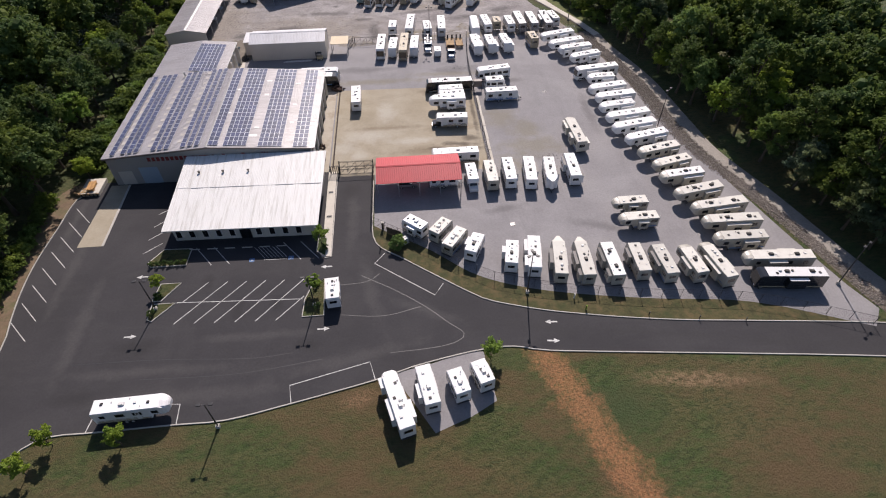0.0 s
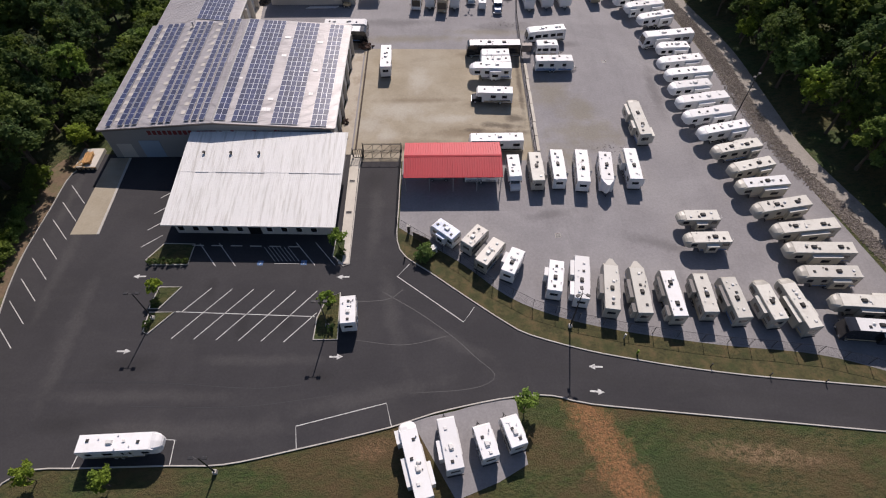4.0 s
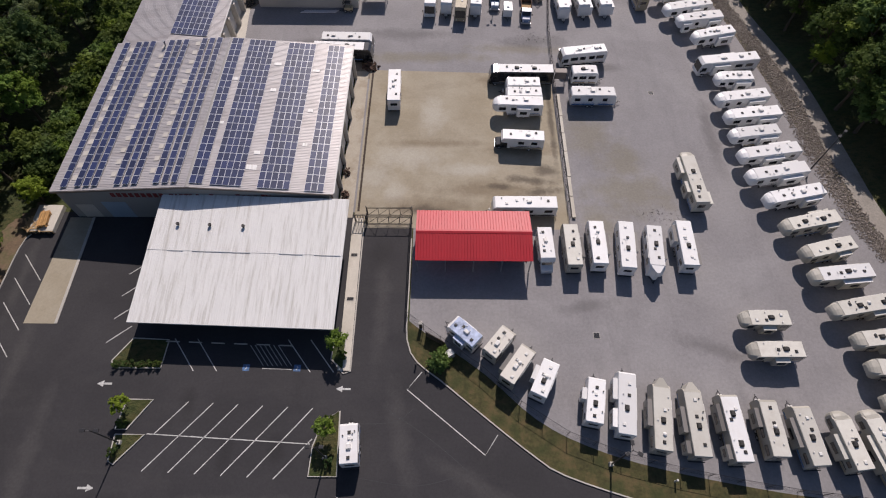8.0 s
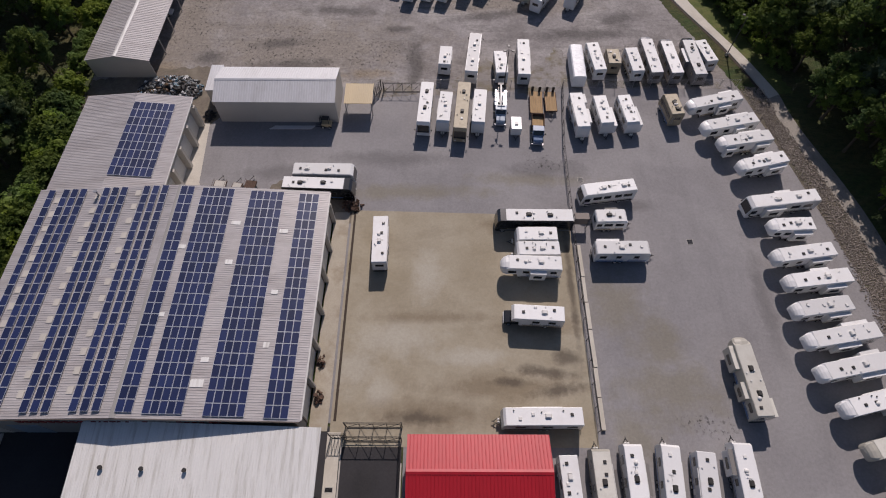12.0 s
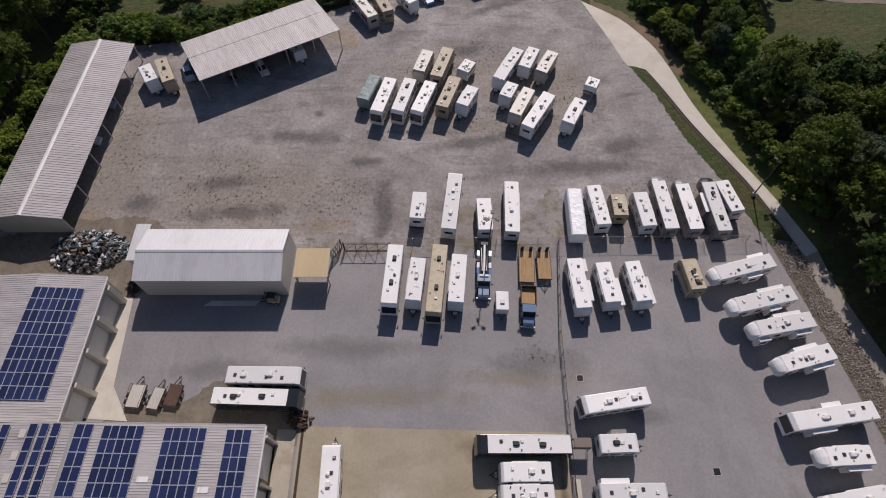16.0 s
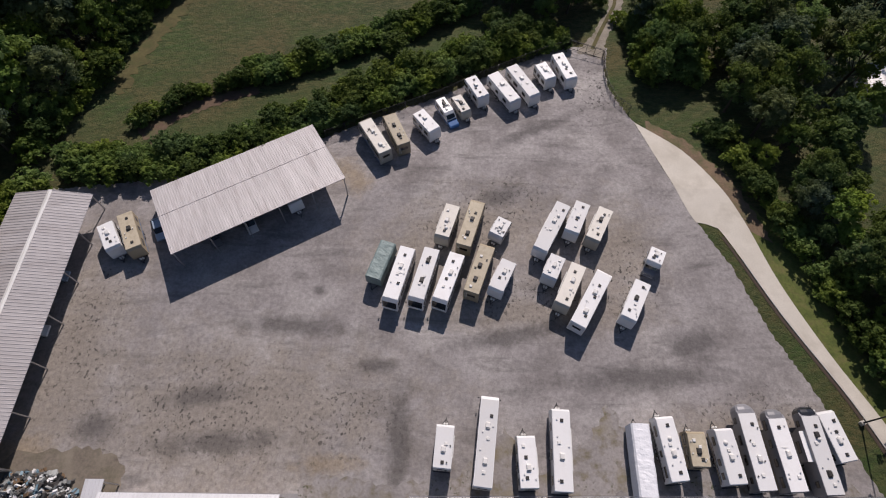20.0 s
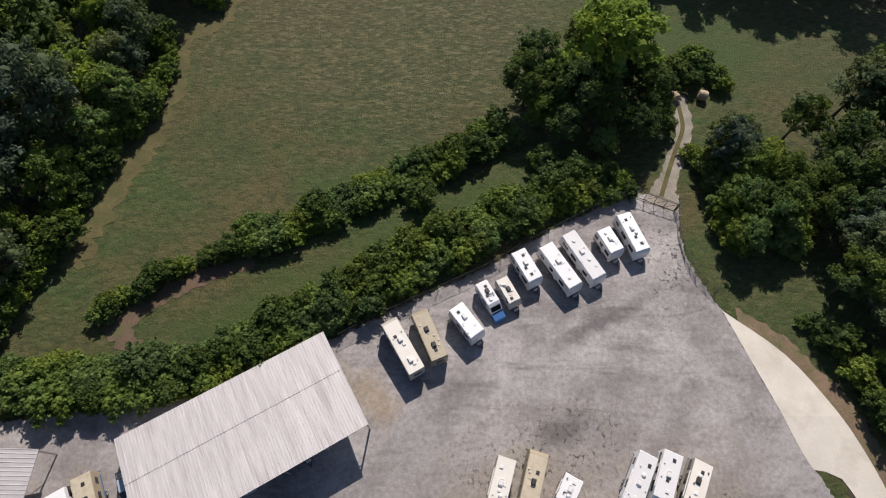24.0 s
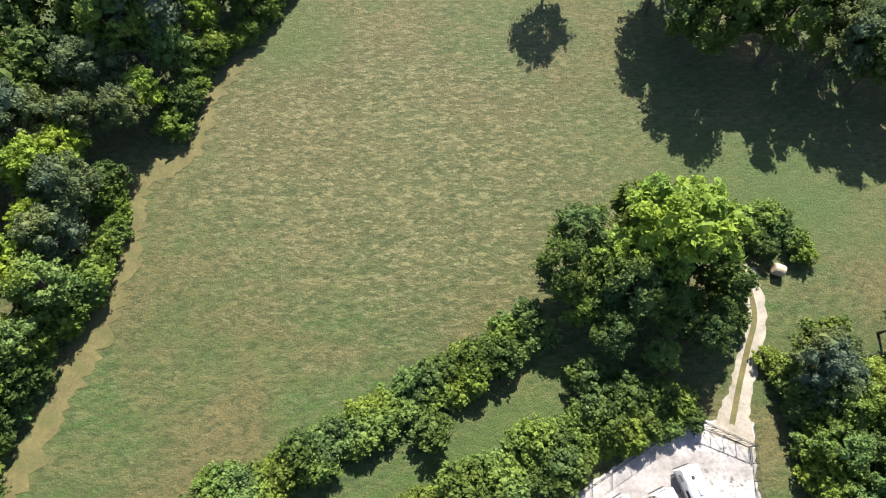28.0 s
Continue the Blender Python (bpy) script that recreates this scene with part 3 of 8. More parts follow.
    fac = maths("MULTIPLY", maths("MULTIPLY", rr.outputs[0], south), maths("ADD", maths("MULTIPLY", grain, 0.85), 0.15))
    # worn brown and lush patches on the front lawn, and a bleached strip below the road
    worn = maths("MULTIPLY", noise_fac(0.07, 8, 0.44, 0.6, (0.7, 1.4, 1, 20), 0.7), south)
    col = mixed(maths("MULTIPLY", worn, 0.85), col, (0.098, 0.062, 0.026))
    lush = maths("MULTIPLY", oval(29, 36, 8, 6, 0, 0.5, 1.2), south)
    col = mixed(maths("MULTIPLY", lush, 0.8), col, (0.032, 0.058, 0.014))
    # lush grass along the hedges and in the corner by the farm track
    for at in ((40, 262, 26, 11, -14), (-24, 212, 30, 5, 27), (-2, 226, 14, 5, 30), (-34, 290, 12, 10, 30)):
        col = mixed(maths("MULTIPLY", oval(*at, 0.6, 1.4), 0.55), col, (0.04, 0.07, 0.012))
    bare = maths("MULTIPLY", oval(42, 39.4, 11, 1.6, -7, 0.6, 1.3), noise_fac(1.2, 8, 0.42, 0.58, None, 0.8))
    col = mixed(maths("MULTIPLY", bare, 0.8), col, (0.26, 0.17, 0.095))
    bare2 = maths("MULTIPLY", oval(-6.5, 40.4, 3.2, 1.8, 15, 0.6, 1.3), noise_fac(1.2, 8, 0.42, 0.58, None, 0.8))
    col = mixed(maths("MULTIPLY", bare2, 0.8), col, (0.21, 0.125, 0.065))
    col = mixed(fac, col, (0.34, 0.155, 0.068))
    l.new(col, b.inputs["Base Color"])
    b.inputs["Roughness"].default_value = 0.95
    bp = n.new("ShaderNodeBump")
    bp.inputs["Strength"].default_value, bp.inputs["Distance"].default_value = 0.9, 0.25
    l.new(noise_fac(2.2, 8, 0.2, 0.8, None, 0.75), bp.inputs["Height"])
    l.new(bp.outputs[0], b.inputs["Normal"])
    return m


M["grass"] = ground_material()


# ---- building blocks ----
def ground_z(y):
    """The yard is level; beyond it the field falls away."""
    if y < 195:
        return 0.0
    if y < 235:
        return -(y - 195) * 0.075
    if y < 275:
        return -3.0 - (y - 235) * 0.0375
    return -4.5


def part(name, bm, mat, parent, label="", smooth=False):
    me = bm if isinstance(bm, bpy.types.Mesh) else bpy.data.meshes.new(name)
    if not isinstance(bm, bpy.types.Mesh):
        bm.to_mesh(me)
        bm.free()
    if not me.materials:
        me.materials.append(mat)
    if smooth:
        me.shade_smooth()
    ob = new(name, me)
    ob.parent = parent
    if label:
        ob["label"] = label
    return ob


def root(name, m, label, category, group="", kind=""):
    ob = new(name)
    ob.empty_display_size = 0.3
    ob.matrix_world = m
    return tagged(ob, label, category, group, kind)


def vehicle(name, m, label, category, group=""):
    """The root of a vehicle, whose parts are given in metres and not in the plan's units."""
    v = root(name, m, label, category, group)
    v.scale = (1 / UNIT, 1 / UNIT, 1 / UNIT)
    return v


def metres(length, slides=()):
    """A length on the plan, and the slide-outs along it, in metres."""
    return length * UNIT, [(side, x * UNIT, ln * UNIT) for side, x, ln in slides]


def add_box(bm, x0, x1, y0, y1, z0, z1):
    v = [bm.verts.new(p) for p in ((x0, y0, z0), (x1, y0, z0), (x1, y1, z0), (x0, y1, z0), (x0, y0, z1), (x1, y0, z1), (x1, y1, z1), (x0, y1, z1))]
    for f in ((3, 2, 1, 0), (4, 5, 6, 7), (0, 1, 5, 4), (1, 2, 6, 5), (2, 3, 7, 6), (3, 0, 4, 7)):
        bm.faces.new([v[i] for i in f])
    return v


def boxes(*spec, bevel=0.0):
    bm = bmesh.new()
    for s in spec:
        add_box(bm, *s)
    if bevel:
        bmesh.ops.bevel(bm, geom=bm.edges[:], offset=bevel, segments=2, affect="EDGES", profile=0.6)
    return bm


def profile_y(points, y0, y1, bevel=0.0, sharp=None):
    """A side profile in x and z, drawn out from y0 to y1."""
    bm = bmesh.new()
    a = [bm.verts.new((x, y0, z)) for x, z in points]
    b = [bm.verts.new((x, y1, z)) for x, z in points]
    k = len(points)
    bm.faces.new(a)
    bm.faces.new(b[::-1])
    for i in range(k):
        bm.faces.new((a[i], b[i], b[(i + 1) % k], a[(i + 1) % k]))
    bmesh.ops.recalc_face_normals(bm, faces=bm.faces[:])
    if bevel:
        rim = [e for e in bm.edges if abs(e.verts[0].co.y - e.verts[1].co.y) < 1e-6]
        bmesh.ops.bevel(bm, geom=rim, offset=bevel, segments=2, affect="EDGES", profile=0.6)
    return bm


def tube(bm, p, q, r, sides=6):
    p, q = Vector(p), Vector(q)
    turn = (q - p).to_track_quat("Z", "Y")
    rings = [[bm.verts.new(c + turn @ Vector((r * math.cos(a), r * math.sin(a), 0))) for a in np.linspace(0, math.tau, sides, endpoint=False)] for c in (p, q)]
    for i in range(sides):
        j = (i + 1) % sides
        bm.faces.new((rings[0][i], rings[0][j], rings[1][j], rings[1][i]))
    bm.faces.new(rings[0][::-1])
    bm.faces.new(rings[1])


def tubes(*spec, sides=6):
    bm = bmesh.new()
    for p, q, r in spec:
        tube(bm, p, q, r, sides)
    return bm


def slab(points, z, mat, name, label="", thick=0.0, follow=True):
    """A sheet of paving with this outline, laid on the ground."""
    bm = bmesh.new()
    f = bm.faces.new([bm.verts.new((x, y, 0)) for x, y in points])
    bmesh.ops.recalc_face_normals(bm, faces=[f])
    if f.normal.z < 0:
        f.normal_flip()
    bmesh.ops.triangulate(bm, faces=bm.faces[:])
    if follow:
        for cut in (195, 235, 275):
            bmesh.ops.bisect_plane(bm, geom=bm.verts[:] + bm.edges[:] + bm.faces[:], plane_co=(0, cut, 0), plane_no=(0, 1, 0))
    for v in bm.verts:
        v.co.z = ground_z(v.co.y) + z
    if thick:
        got = bmesh.ops.extrude_face_region(bm, geom=bm.faces[:])
        for g in got["geom"]:
            if isinstance(g, bmesh.types.BMVert):
                g.co.z += thick
        bmesh.ops.recalc_face_normals(bm, faces=bm.faces[:])
    me = bpy.data.meshes.new(name)
    bm.to_mesh(me)
    bm.free()
    me.materials.append(mat)
    ob = new(name, me)
    return ob


def ragged(points, amount=0.3, step=0.7, seed=1, keep=()):
    """The outline broken up into short uneven steps; sides that start at an index in keep stay straight."""
    r = random.Random(seed)
    out = []
    for i, (a, b) in enumerate(zip(points, points[1:] + points[:1])):
        a, b = Vector((*a, 0)), Vector((*b, 0))
        k = max(1, int((b - a).length / step))
        if i in keep:
            k = 1
        s = (b - a).normalized().cross(Vector((0, 0, 1)))
        for j in range(k):
            p = a.lerp(b, j / k) + s * (r.uniform(-amount, amount) if j else 0)
            out.append((p.x, p.y))
    return out


def strip(points, width, z, height, mat, name, parent=None):
    """A band of the given width along a line: a kerb, or a painted line."""
    bm = bmesh.new()
    pts = [Vector((x, y, 0)) for x, y in points]
    rows = []
    for i, p in enumerate(pts):
        d = (pts[min(i + 1, len(pts) - 1)] - pts[max(i - 1, 0)]).normalized()
        s = Vector((-d.y, d.x, 0)) * width / 2
        g = ground_z(p.y) + z
        a, b = p + s, p - s
        rows.append([bm.verts.new(c) for c in ((b.x, b.y, g), (b.x, b.y, g + height), (a.x, a.y, g + height), (a.x, a.y, g))])
    for r, q in zip(rows, rows[1:]):
        for i in range(3):
            bm.faces.new((r[i], r[i + 1], q[i + 1], q[i]))
    bm.faces.new(rows[0][::-1])
    bm.faces.new(rows[-1])
    bmesh.ops.recalc_face_normals(bm, faces=bm.faces[:])
    me = bpy.data.meshes.new(name)
    bm.to_mesh(me)
    bm.free()
    me.materials.append(mat)
    ob = new(name, me)
    ob.parent = parent
    return ob


def smooth_line(points, step=2.0):
    """A curve through the points, as a finer line."""
    pts = [Vector((*p, 0)) for p in points]
    pts = [2 * pts[0] - pts[1]] + pts + [2 * pts[-1] - pts[-2]]
    out = []
    for a, b, c, d in zip(pts, pts[1:], pts[2:], pts[3:]):
        k = max(2, int((c - b).length / step))
        for i in range(k):
            t = i / k
            p = 0.5 * (2 * b + (c - a) * t + (2 * a - 5 * b + 4 * c - d) * t * t + (3 * b - a - 3 * c + d) * t ** 3)
            out.append((p.x, p.y))
    out.append((pts[-2].x, pts[-2].y))
    return out


# ---- ground and paving ----
def make_ground():
    xs = [-2500, -600, -200, -100, -60, 0, 60, 100, 200, 600, 2500]
    ys = [-2500, -600, -100, 0, 60, 130, 195, 235, 275, 400, 800, 2500]
    verts = [(x, y, ground_z(y) - 0.04) for y in ys for x in xs]
    k = len(xs)
    faces = [(j * k + i, j * k + i + 1, (j + 1) * k + i + 1, (j + 1) * k + i) for j in range(len(ys) - 1) for i in range(k - 1)]
    me = bpy.data.meshes.new("ground")
    me.from_pydata(verts, [], faces)
    me.materials.append(M["grass"])
    tagged(new("ground", me), "mown grass with dry patches and a red clay track", "grass", kind="structure")


make_ground()
FENCE = smooth_line([(-4.8, 76.0), (-1.7, 73.6), (5.2, 68.6), (11.5, 62.9), (17.8, 59.6), (26.6, 57.0), (39.9, 54.6), (55.9, 52.4), (72.1, 46.2)])
ROAD_TOP = smooth_line([(-4.7, 91.0), (-4.75, 80.0), (-4.7, 72.8), (-3.2, 69.6), (-0.1, 67.2), (6.0, 62.2), (11.6, 57.8), (14.8, 55.9), (22.3, 53.5), (28.6, 52.1), (34.9, 50.9), (43.7, 49.6), (55.2, 48.4), (75.0, 46.2), (112, 40.8)])
LOT_EDGE = smooth_line([(-51.5, 33.5), (-50.2, 36.9), (-47.1, 38.4), (-42.7, 38.5), (-31.0, 38.7), (-24.3, 38.8), (-15.8, 40.5), (-4.1, 43.2), (1.2, 44.9), (9.7, 46.7), (15.0, 47.2), (18.0, 46.8), (21.7, 45.9), (37.2, 44.2), (50.6, 42.8), (69.4, 40.7), (110, 35.6)])
LOT_LEFT = smooth_line([(-75, 38), (-63, 47), (-60.3, 52.7), (-61.3, 58.6), (-62.3, 64.0), (-62.9, 71.0), (-62.6, 80.0), (-62.2, 88.0), (-59.0, 93.0)])

i_seam = min(range(len(LOT_EDGE)), key=lambda i: abs(LOT_EDGE[i][0] - 9.7))
j_seam = min(range(len(ROAD_TOP)), key=lambda i: abs(ROAD_TOP[i][0] - 9.0) + (100 if ROAD_TOP[i][1] > 73 else 0))
lot = LOT_EDGE[:i_seam + 1] + [(11.6, 53.0), (9.0, 58.0)] + ROAD_TOP[:j_seam + 1][::-1] + [(-13.4, 93.0), (-56, 93.0)] + LOT_LEFT[::-1] + [(-75, 20), (-55, 28)]
tagged(slab(lot, 0.0, M["asphalt"], "parking_lot"), "dark asphalt car park with white bay lines", "car park", kind="structure")
road = LOT_EDGE[i_seam:] + ROAD_TOP[j_seam:][::-1] + [(9.0, 58.0), (11.6, 53.0)]
tagged(slab(road, -0.002, M["road"], "road"), "grey asphalt access road between kerbs", "road", kind="structure")

yard = [(-4.5, 74.6)] + [(x + 0.3, y - 0.4) for x, y in FENCE[3:]] + [(75, 49), (72.9, 54.1), (69.6, 65.6), (66.0, 80.3), (62.0, 98.0), (60.0, 112), (58.0, 124), (55.3, 138), (52.4, 151.2), (-40.2, 151.2), (-40.2, 125.5), (-15.5, 125.5), (-15.5, 93.4), (-4.5, 93.4)]
tagged(slab(yard, 0.006, M["yard"], "yard_pavement"), "pale grey worn asphalt of the sales yard", "yard", kind="structure")
gravel = [(-62, 151.2), (-62, 193), (-44, 195.5), (-24, 202.4), (-19.2, 204.8), (-13.1, 208.3), (-6.5, 211.7), (0, 215.1), (7.1, 219.8), (14.6, 224.2), (19.5, 227.1), (23, 228.4), (26.8, 228.4), (30.4, 228.3), (29.0, 221.5), (29.1, 217.3), (29.9, 214.1), (32, 209.3), (35.2, 197.9), (38, 189), (41.6, 181.5), (44.3, 172), (47.7, 164.6), (51, 155), (52.4, 151.2)]
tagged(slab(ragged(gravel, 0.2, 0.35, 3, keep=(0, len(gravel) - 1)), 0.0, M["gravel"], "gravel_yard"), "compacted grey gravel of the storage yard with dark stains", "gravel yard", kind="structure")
tagged(slab([(-13.6, 90.6), (19.2, 90.6), (19.2, 124.2), (-13.6, 125.0)], 0.014, M["pad"], "concrete_pad"), "stained buff concrete hardstanding", "concrete", kind="structure")
tagged(slab([(-16.2, 92.4), (-13.9, 92.4), (-13.9, 124.6), (-16.2, 124.6)], 0.05, M["apron"], "apron"), "rust-stained pale concrete apron beside the warehouse", "concrete", kind="structure")
tagged(slab([(-41.0, 126.0), (-35.0, 125.6), (-38.0, 130.0), (-39.0, 142.5), (-41.0, 142.5)], 0.02, M["concrete"], "apron"), "pale concrete apron by roller doors", "concrete", kind="structure")
tagged(slab([(-13.6, 68.4), (-12.0, 68.4), (-12.2, 92.3), (-13.8, 92.3)], 0.08, M["concrete"], "footpath"), "pale concrete footpath beside the office", "footpath", kind="structure")
tagged(slab([(-57.2, 74.6), (-52.8, 74.6), (-53.4, 92.0), (-56.9, 92.0)], 0.012, M["pad"], "concrete_strip"), "stained pale concrete ramp strip in the car park", "concrete", kind="structure")
tagged(strip([(-52.75, 74.6), (-53.3, 92.0)], 0.4, 0.012, 0.06, M["kerb"], "ramp_kerb"), "low pale kerb beside the concrete ramp", "kerb", kind="structure")
tagged(slab([(x - 0.25, y) for x, y in LOT_LEFT if y > 50] + ragged([(-62.5, 95.0), (-66.0, 90.0), (-66.3, 80.0), (-66.0, 66.0), (-64.8, 54.0), (-62.5, 49.0)], 0.4, 0.6, 15, keep=(5,)), -0.01, M["drydirt"], "lot_verge"), "dry brown weeds on the bank beside the car park", "verge", kind="structure")
tagged(slab([(-1.7, 44.0), (4.0, 45.2), (9.6, 46.9), (11.8, 46.6), (12.6, 38.5), (9.0, 36.5), (3.8, 34.5)], -0.012, M["yard"], "parking_bay"), "grey gravelled parking bay cut into the lawn", "parking bay", kind="structure")
DRIVE_L = smooth_line([(32.1, 209.0), (35.2, 197.9), (37.9, 188.9), (41.0, 187.9), (46.6, 174.4), (52.3, 162.6), (55.5, 154.0), (57.0, 149.0)])
DRIVE_R = smooth_line([(32.1, 209.0), (38.7, 202.9), (42.9, 195.6), (45.2, 189.3), (47.7, 179.1), (51.5, 168.8), (55.7, 159.6), (59.2, 150.0)])
tagged(slab(DRIVE_L + DRIVE_R[:0:-1], 0.02, M["concrete"], "driveway"), "pale concrete driveway down to the gravel yard", "driveway", kind="structure")
RIP_IN = smooth_line([(52.4, 151.0), (54.2, 142.5), (57.5, 124.0), (58.9, 104.8), (61.3, 92.5), (67.0, 77.5), (71.5, 62.6), (74.0, 53.0), (76.0, 47.0)])
RIP_OUT = smooth_line([(56.6, 150.0), (57.6, 142.6), (62.0, 124.0), (63.5, 104.8), (65.0, 93.0), (69.8, 77.5), (74.0, 62.6), (76.5, 53.5), (79.0, 47.0)])
TRACK_OUT = smooth_line([(59.2, 150.0), (60.2, 142.6), (64.9, 124.0), (66.8, 104.8), (68.2, 92.5), (73.0, 77.5), (77.0, 62.6), (80.0, 53.5), (83.0, 47.0)])
tagged(slab(RIP_OUT + TRACK_OUT[::-1], 0.0, M["trackgravel"], "track"), "pale gravel track along the edge of the wood, with painted tree shade", "track", kind="structure")
tagged(slab(RIP_IN + RIP_OUT[::-1], -0.004, M["bankearth"], "bank"), "brown stony bank with dry grass below the track", "bank", kind="structure")
tagged(slab(ragged(smooth_line([(24.6, 226.8), (26.9, 230.1), (29.7, 235.1), (32.8, 241.9), (32.4, 249.0)]) + smooth_line([(35.8, 249.2), (35.7, 242.0), (32.6, 235.1), (30.4, 230.1), (29.6, 224.8)]), 0.3, 0.6, 4), 0.008, M["farmtrack"], "track"), "pale rutted farm track through the gate", "track", kind="structure")
tagged(slab(ragged([(-9.0, 148.8), (-4, 150.0), (2, 149.2), (9, 150.2), (16, 149.4), (20, 150.3), (21.5, 152), (32, 151.4), (44, 152.2), (50, 151.6), (48, 155), (38, 153.5), (24, 157.0), (21, 162.0), (18, 157), (12, 153.5), (8, 159.0), (2, 153.0), (-6, 152.2), (-13, 153.2), (-16.6, 151.6), (-14, 149.2)], 0.5, 0.7, 5), 0.012, M["weedy"], "weedy_ground"), "dry weedy ground along the inner fence", "weeds", kind="structure")
tagged(slab([p for p in DRIVE_R[1:] if p[1] > 186] + ragged([(48.6, 185.5), (47.4, 190.5), (44.8, 197.5), (39.5, 205.6), (34.0, 209.5)], 0.4, 0.6, 7, keep=(4,)), -0.008, M["drydirt"], "driveway_verge"), "dry brown dirt and weeds beside the driveway", "verge", kind="structure")
tagged(slab([p for p in DRIVE_R if p[1] < 192] + ragged([(62.0, 150.5), (59.0, 160.5), (55.6, 169.5), (52.6, 179.5), (49.6, 188.5), (47.0, 192.0)], 0.4, 0.6, 8, keep=(5,)), -0.01, M["weeds"], "weedy_verge"), "yellow-green weeds beside the driveway", "verge", kind="structure")
# flat dark strip painted for the shadow gap between concrete edge and stones
tagged(strip([(x - 0.35, y - 0.15) for x, y in DRIVE_L if y < 187.5], 0.45, 0.004, 0.006, M["drainrust_gapshade"], "gutter"), "dark strip painted for the shadow gap along the driveway", "gutter", kind="structure")
tagged(slab(ragged([(-62, 139), (-39.5, 141.5), (-37.5, 144), (-37.5, 154), (-41, 156), (-50, 155.5), (-56, 153.5), (-62, 152.5)], 0.4, 0.7, 11), 0.012, M["yarddirt_courtshade"], "dirt_ground"), "littered brown dirt round the scrap heap", "dirt", kind="structure")
tagged(slab(ragged([(-41, 122.5), (-12.6, 122.5), (-12.6, 126.6), (-17, 128.4), (-22, 131.5), (-25.5, 130.5), (-29, 127.6), (-36, 127.2)], 0.35, 0.6, 12), 0.01, M["yarddirt_courtshade"], "dirt_ground"), "dusty dirt and weeds along the warehouse wall", "dirt", kind="structure")
tagged(strip(smooth_line([(27.6, 228.0), (29.8, 233.0), (31.9, 237.5), (33.9, 242.0), (34.2, 247.0)], 0.6), 0.7, 0.01, 0.03, M["drygrass"], "grass_strip"), "dry grass between the wheel ruts of the track", "grass", kind="structure")
field_rim = [(-58.6, 214), (-57.6, 222), (-55.8, 236), (-52.0, 247), (-53.6, 256), (-55, 261.5), (-47, 268), (-46.6, 278), (-43, 286), (-40.6, 286), (-44.4, 277), (-44.6, 266.8), (-51.6, 260), (-50.2, 251), (-50.6, 240), (-53.6, 226), (-56.4, 214)]
tagged(slab(ragged(field_rim, 1.1, 0.7, 13), 0.012, M["drygrass"], "field_edge"), "dry tan grass along the edge of the wood", "grass", kind="structure")
verge = [(x, y - 0.3) for x, y in FENCE if x < 71] + [(x, y + 0.1) for x, y in ROAD_TOP if y < 72.6 and x < 74][::-1]
tagged(slab(verge, 0.008, M["verge"], "verge"), "rough grass verge below the yard fence", "grass", kind="structure")


def kerb(points, name="kerb"):
    tagged(strip(points, 0.16, -0.03, 0.15, M["kerb"], name), "pale concrete kerb", "kerb", kind="structure")


kerb(LOT_EDGE)
kerb([p for p in ROAD_TOP if p[1] < 90])
kerb(LOT_LEFT[4:])
kerb([(-12.0, 92.0), (-11.9, 68.3), (-12.8, 68.0), (-14.4, 69.8)])
kerb(DRIVE_L[14:])


def bed(points, label):
    b = slab(points, 0.0, M["grass"], "planting_bed", thick=0.1)
    tagged(b, label, "planting bed", kind="structure")
    strip(points + points[:1], 0.16, -0.02, 0.16, M["kerb"], "kerb", b)


bed([(-39.8, 64.4), (-36.5, 64.4), (-38.8, 60.7), (-40.2, 60.7)], "kerbed grass island in the car park")
bed([(-40.0, 60.1), (-36.4, 60.1), (-39.2, 56.6), (-39.9, 57.0)], "kerbed grass island in the car park")
bed([(-14.6, 62.0), (-12.7, 63.2), (-12.3, 55.5), (-15.7, 55.5), (-15.6, 59.0)], "kerbed grass island with young tree")
bed([(-43.4, 69.4), (-41.4, 72.6), (-36.6, 72.4), (-36.7, 68.5), (-42.6, 68.5)], "kerbed bed with clipped shrubs")
bed([(-14.6, 69.9), (-12.9, 68.5), (-12.9, 73.0), (-14.4, 73.0)], "kerbed bed with young tree by the office")


def line(*points, w=0.12, mat="paint"):
    tagged(strip(points, w, 0.004, 0.008, M[mat], "marking_line"), "white painted line" if mat == "paint" else "blue painted line", "marking", kind="structure")


line((-36.2, 60.2), (-16.0, 59.2))
line((-32.0, 64.2), (-35.3, 60.2))
for k in range(5):
    line((-28.84 + 3.16 * k, 64.06 - 0.14 * k), (-35.6 + 3.16 * k, 55.9 - 0.14 * k))
line((-15.8, 59.8), (-19.8, 55.2))
for k in range(8):
    line((-61.2, 85.4 - 3.85 * k), (-57.4, 81.2 - 3.8 * k))
for k in range(4):
    line((-43.3 + 0.35 * k, 83.8 - 3.15 * k), (-45.0, 82.3 - 3.45 * k))
for k in range(7):
    if k < 2 or k > 4:
        line((-35.9 + 3.05 * k, 72.6), (-32.4 + 3.05 * k, 68.2))
for k in range(7):
    line((-25.6 + 0.62 * k, 71.8), (-23.4 + 0.62 * k, 69.0), w=0.07)
line((-23.5, 68.6), (-19.6, 68.5), w=0.07)
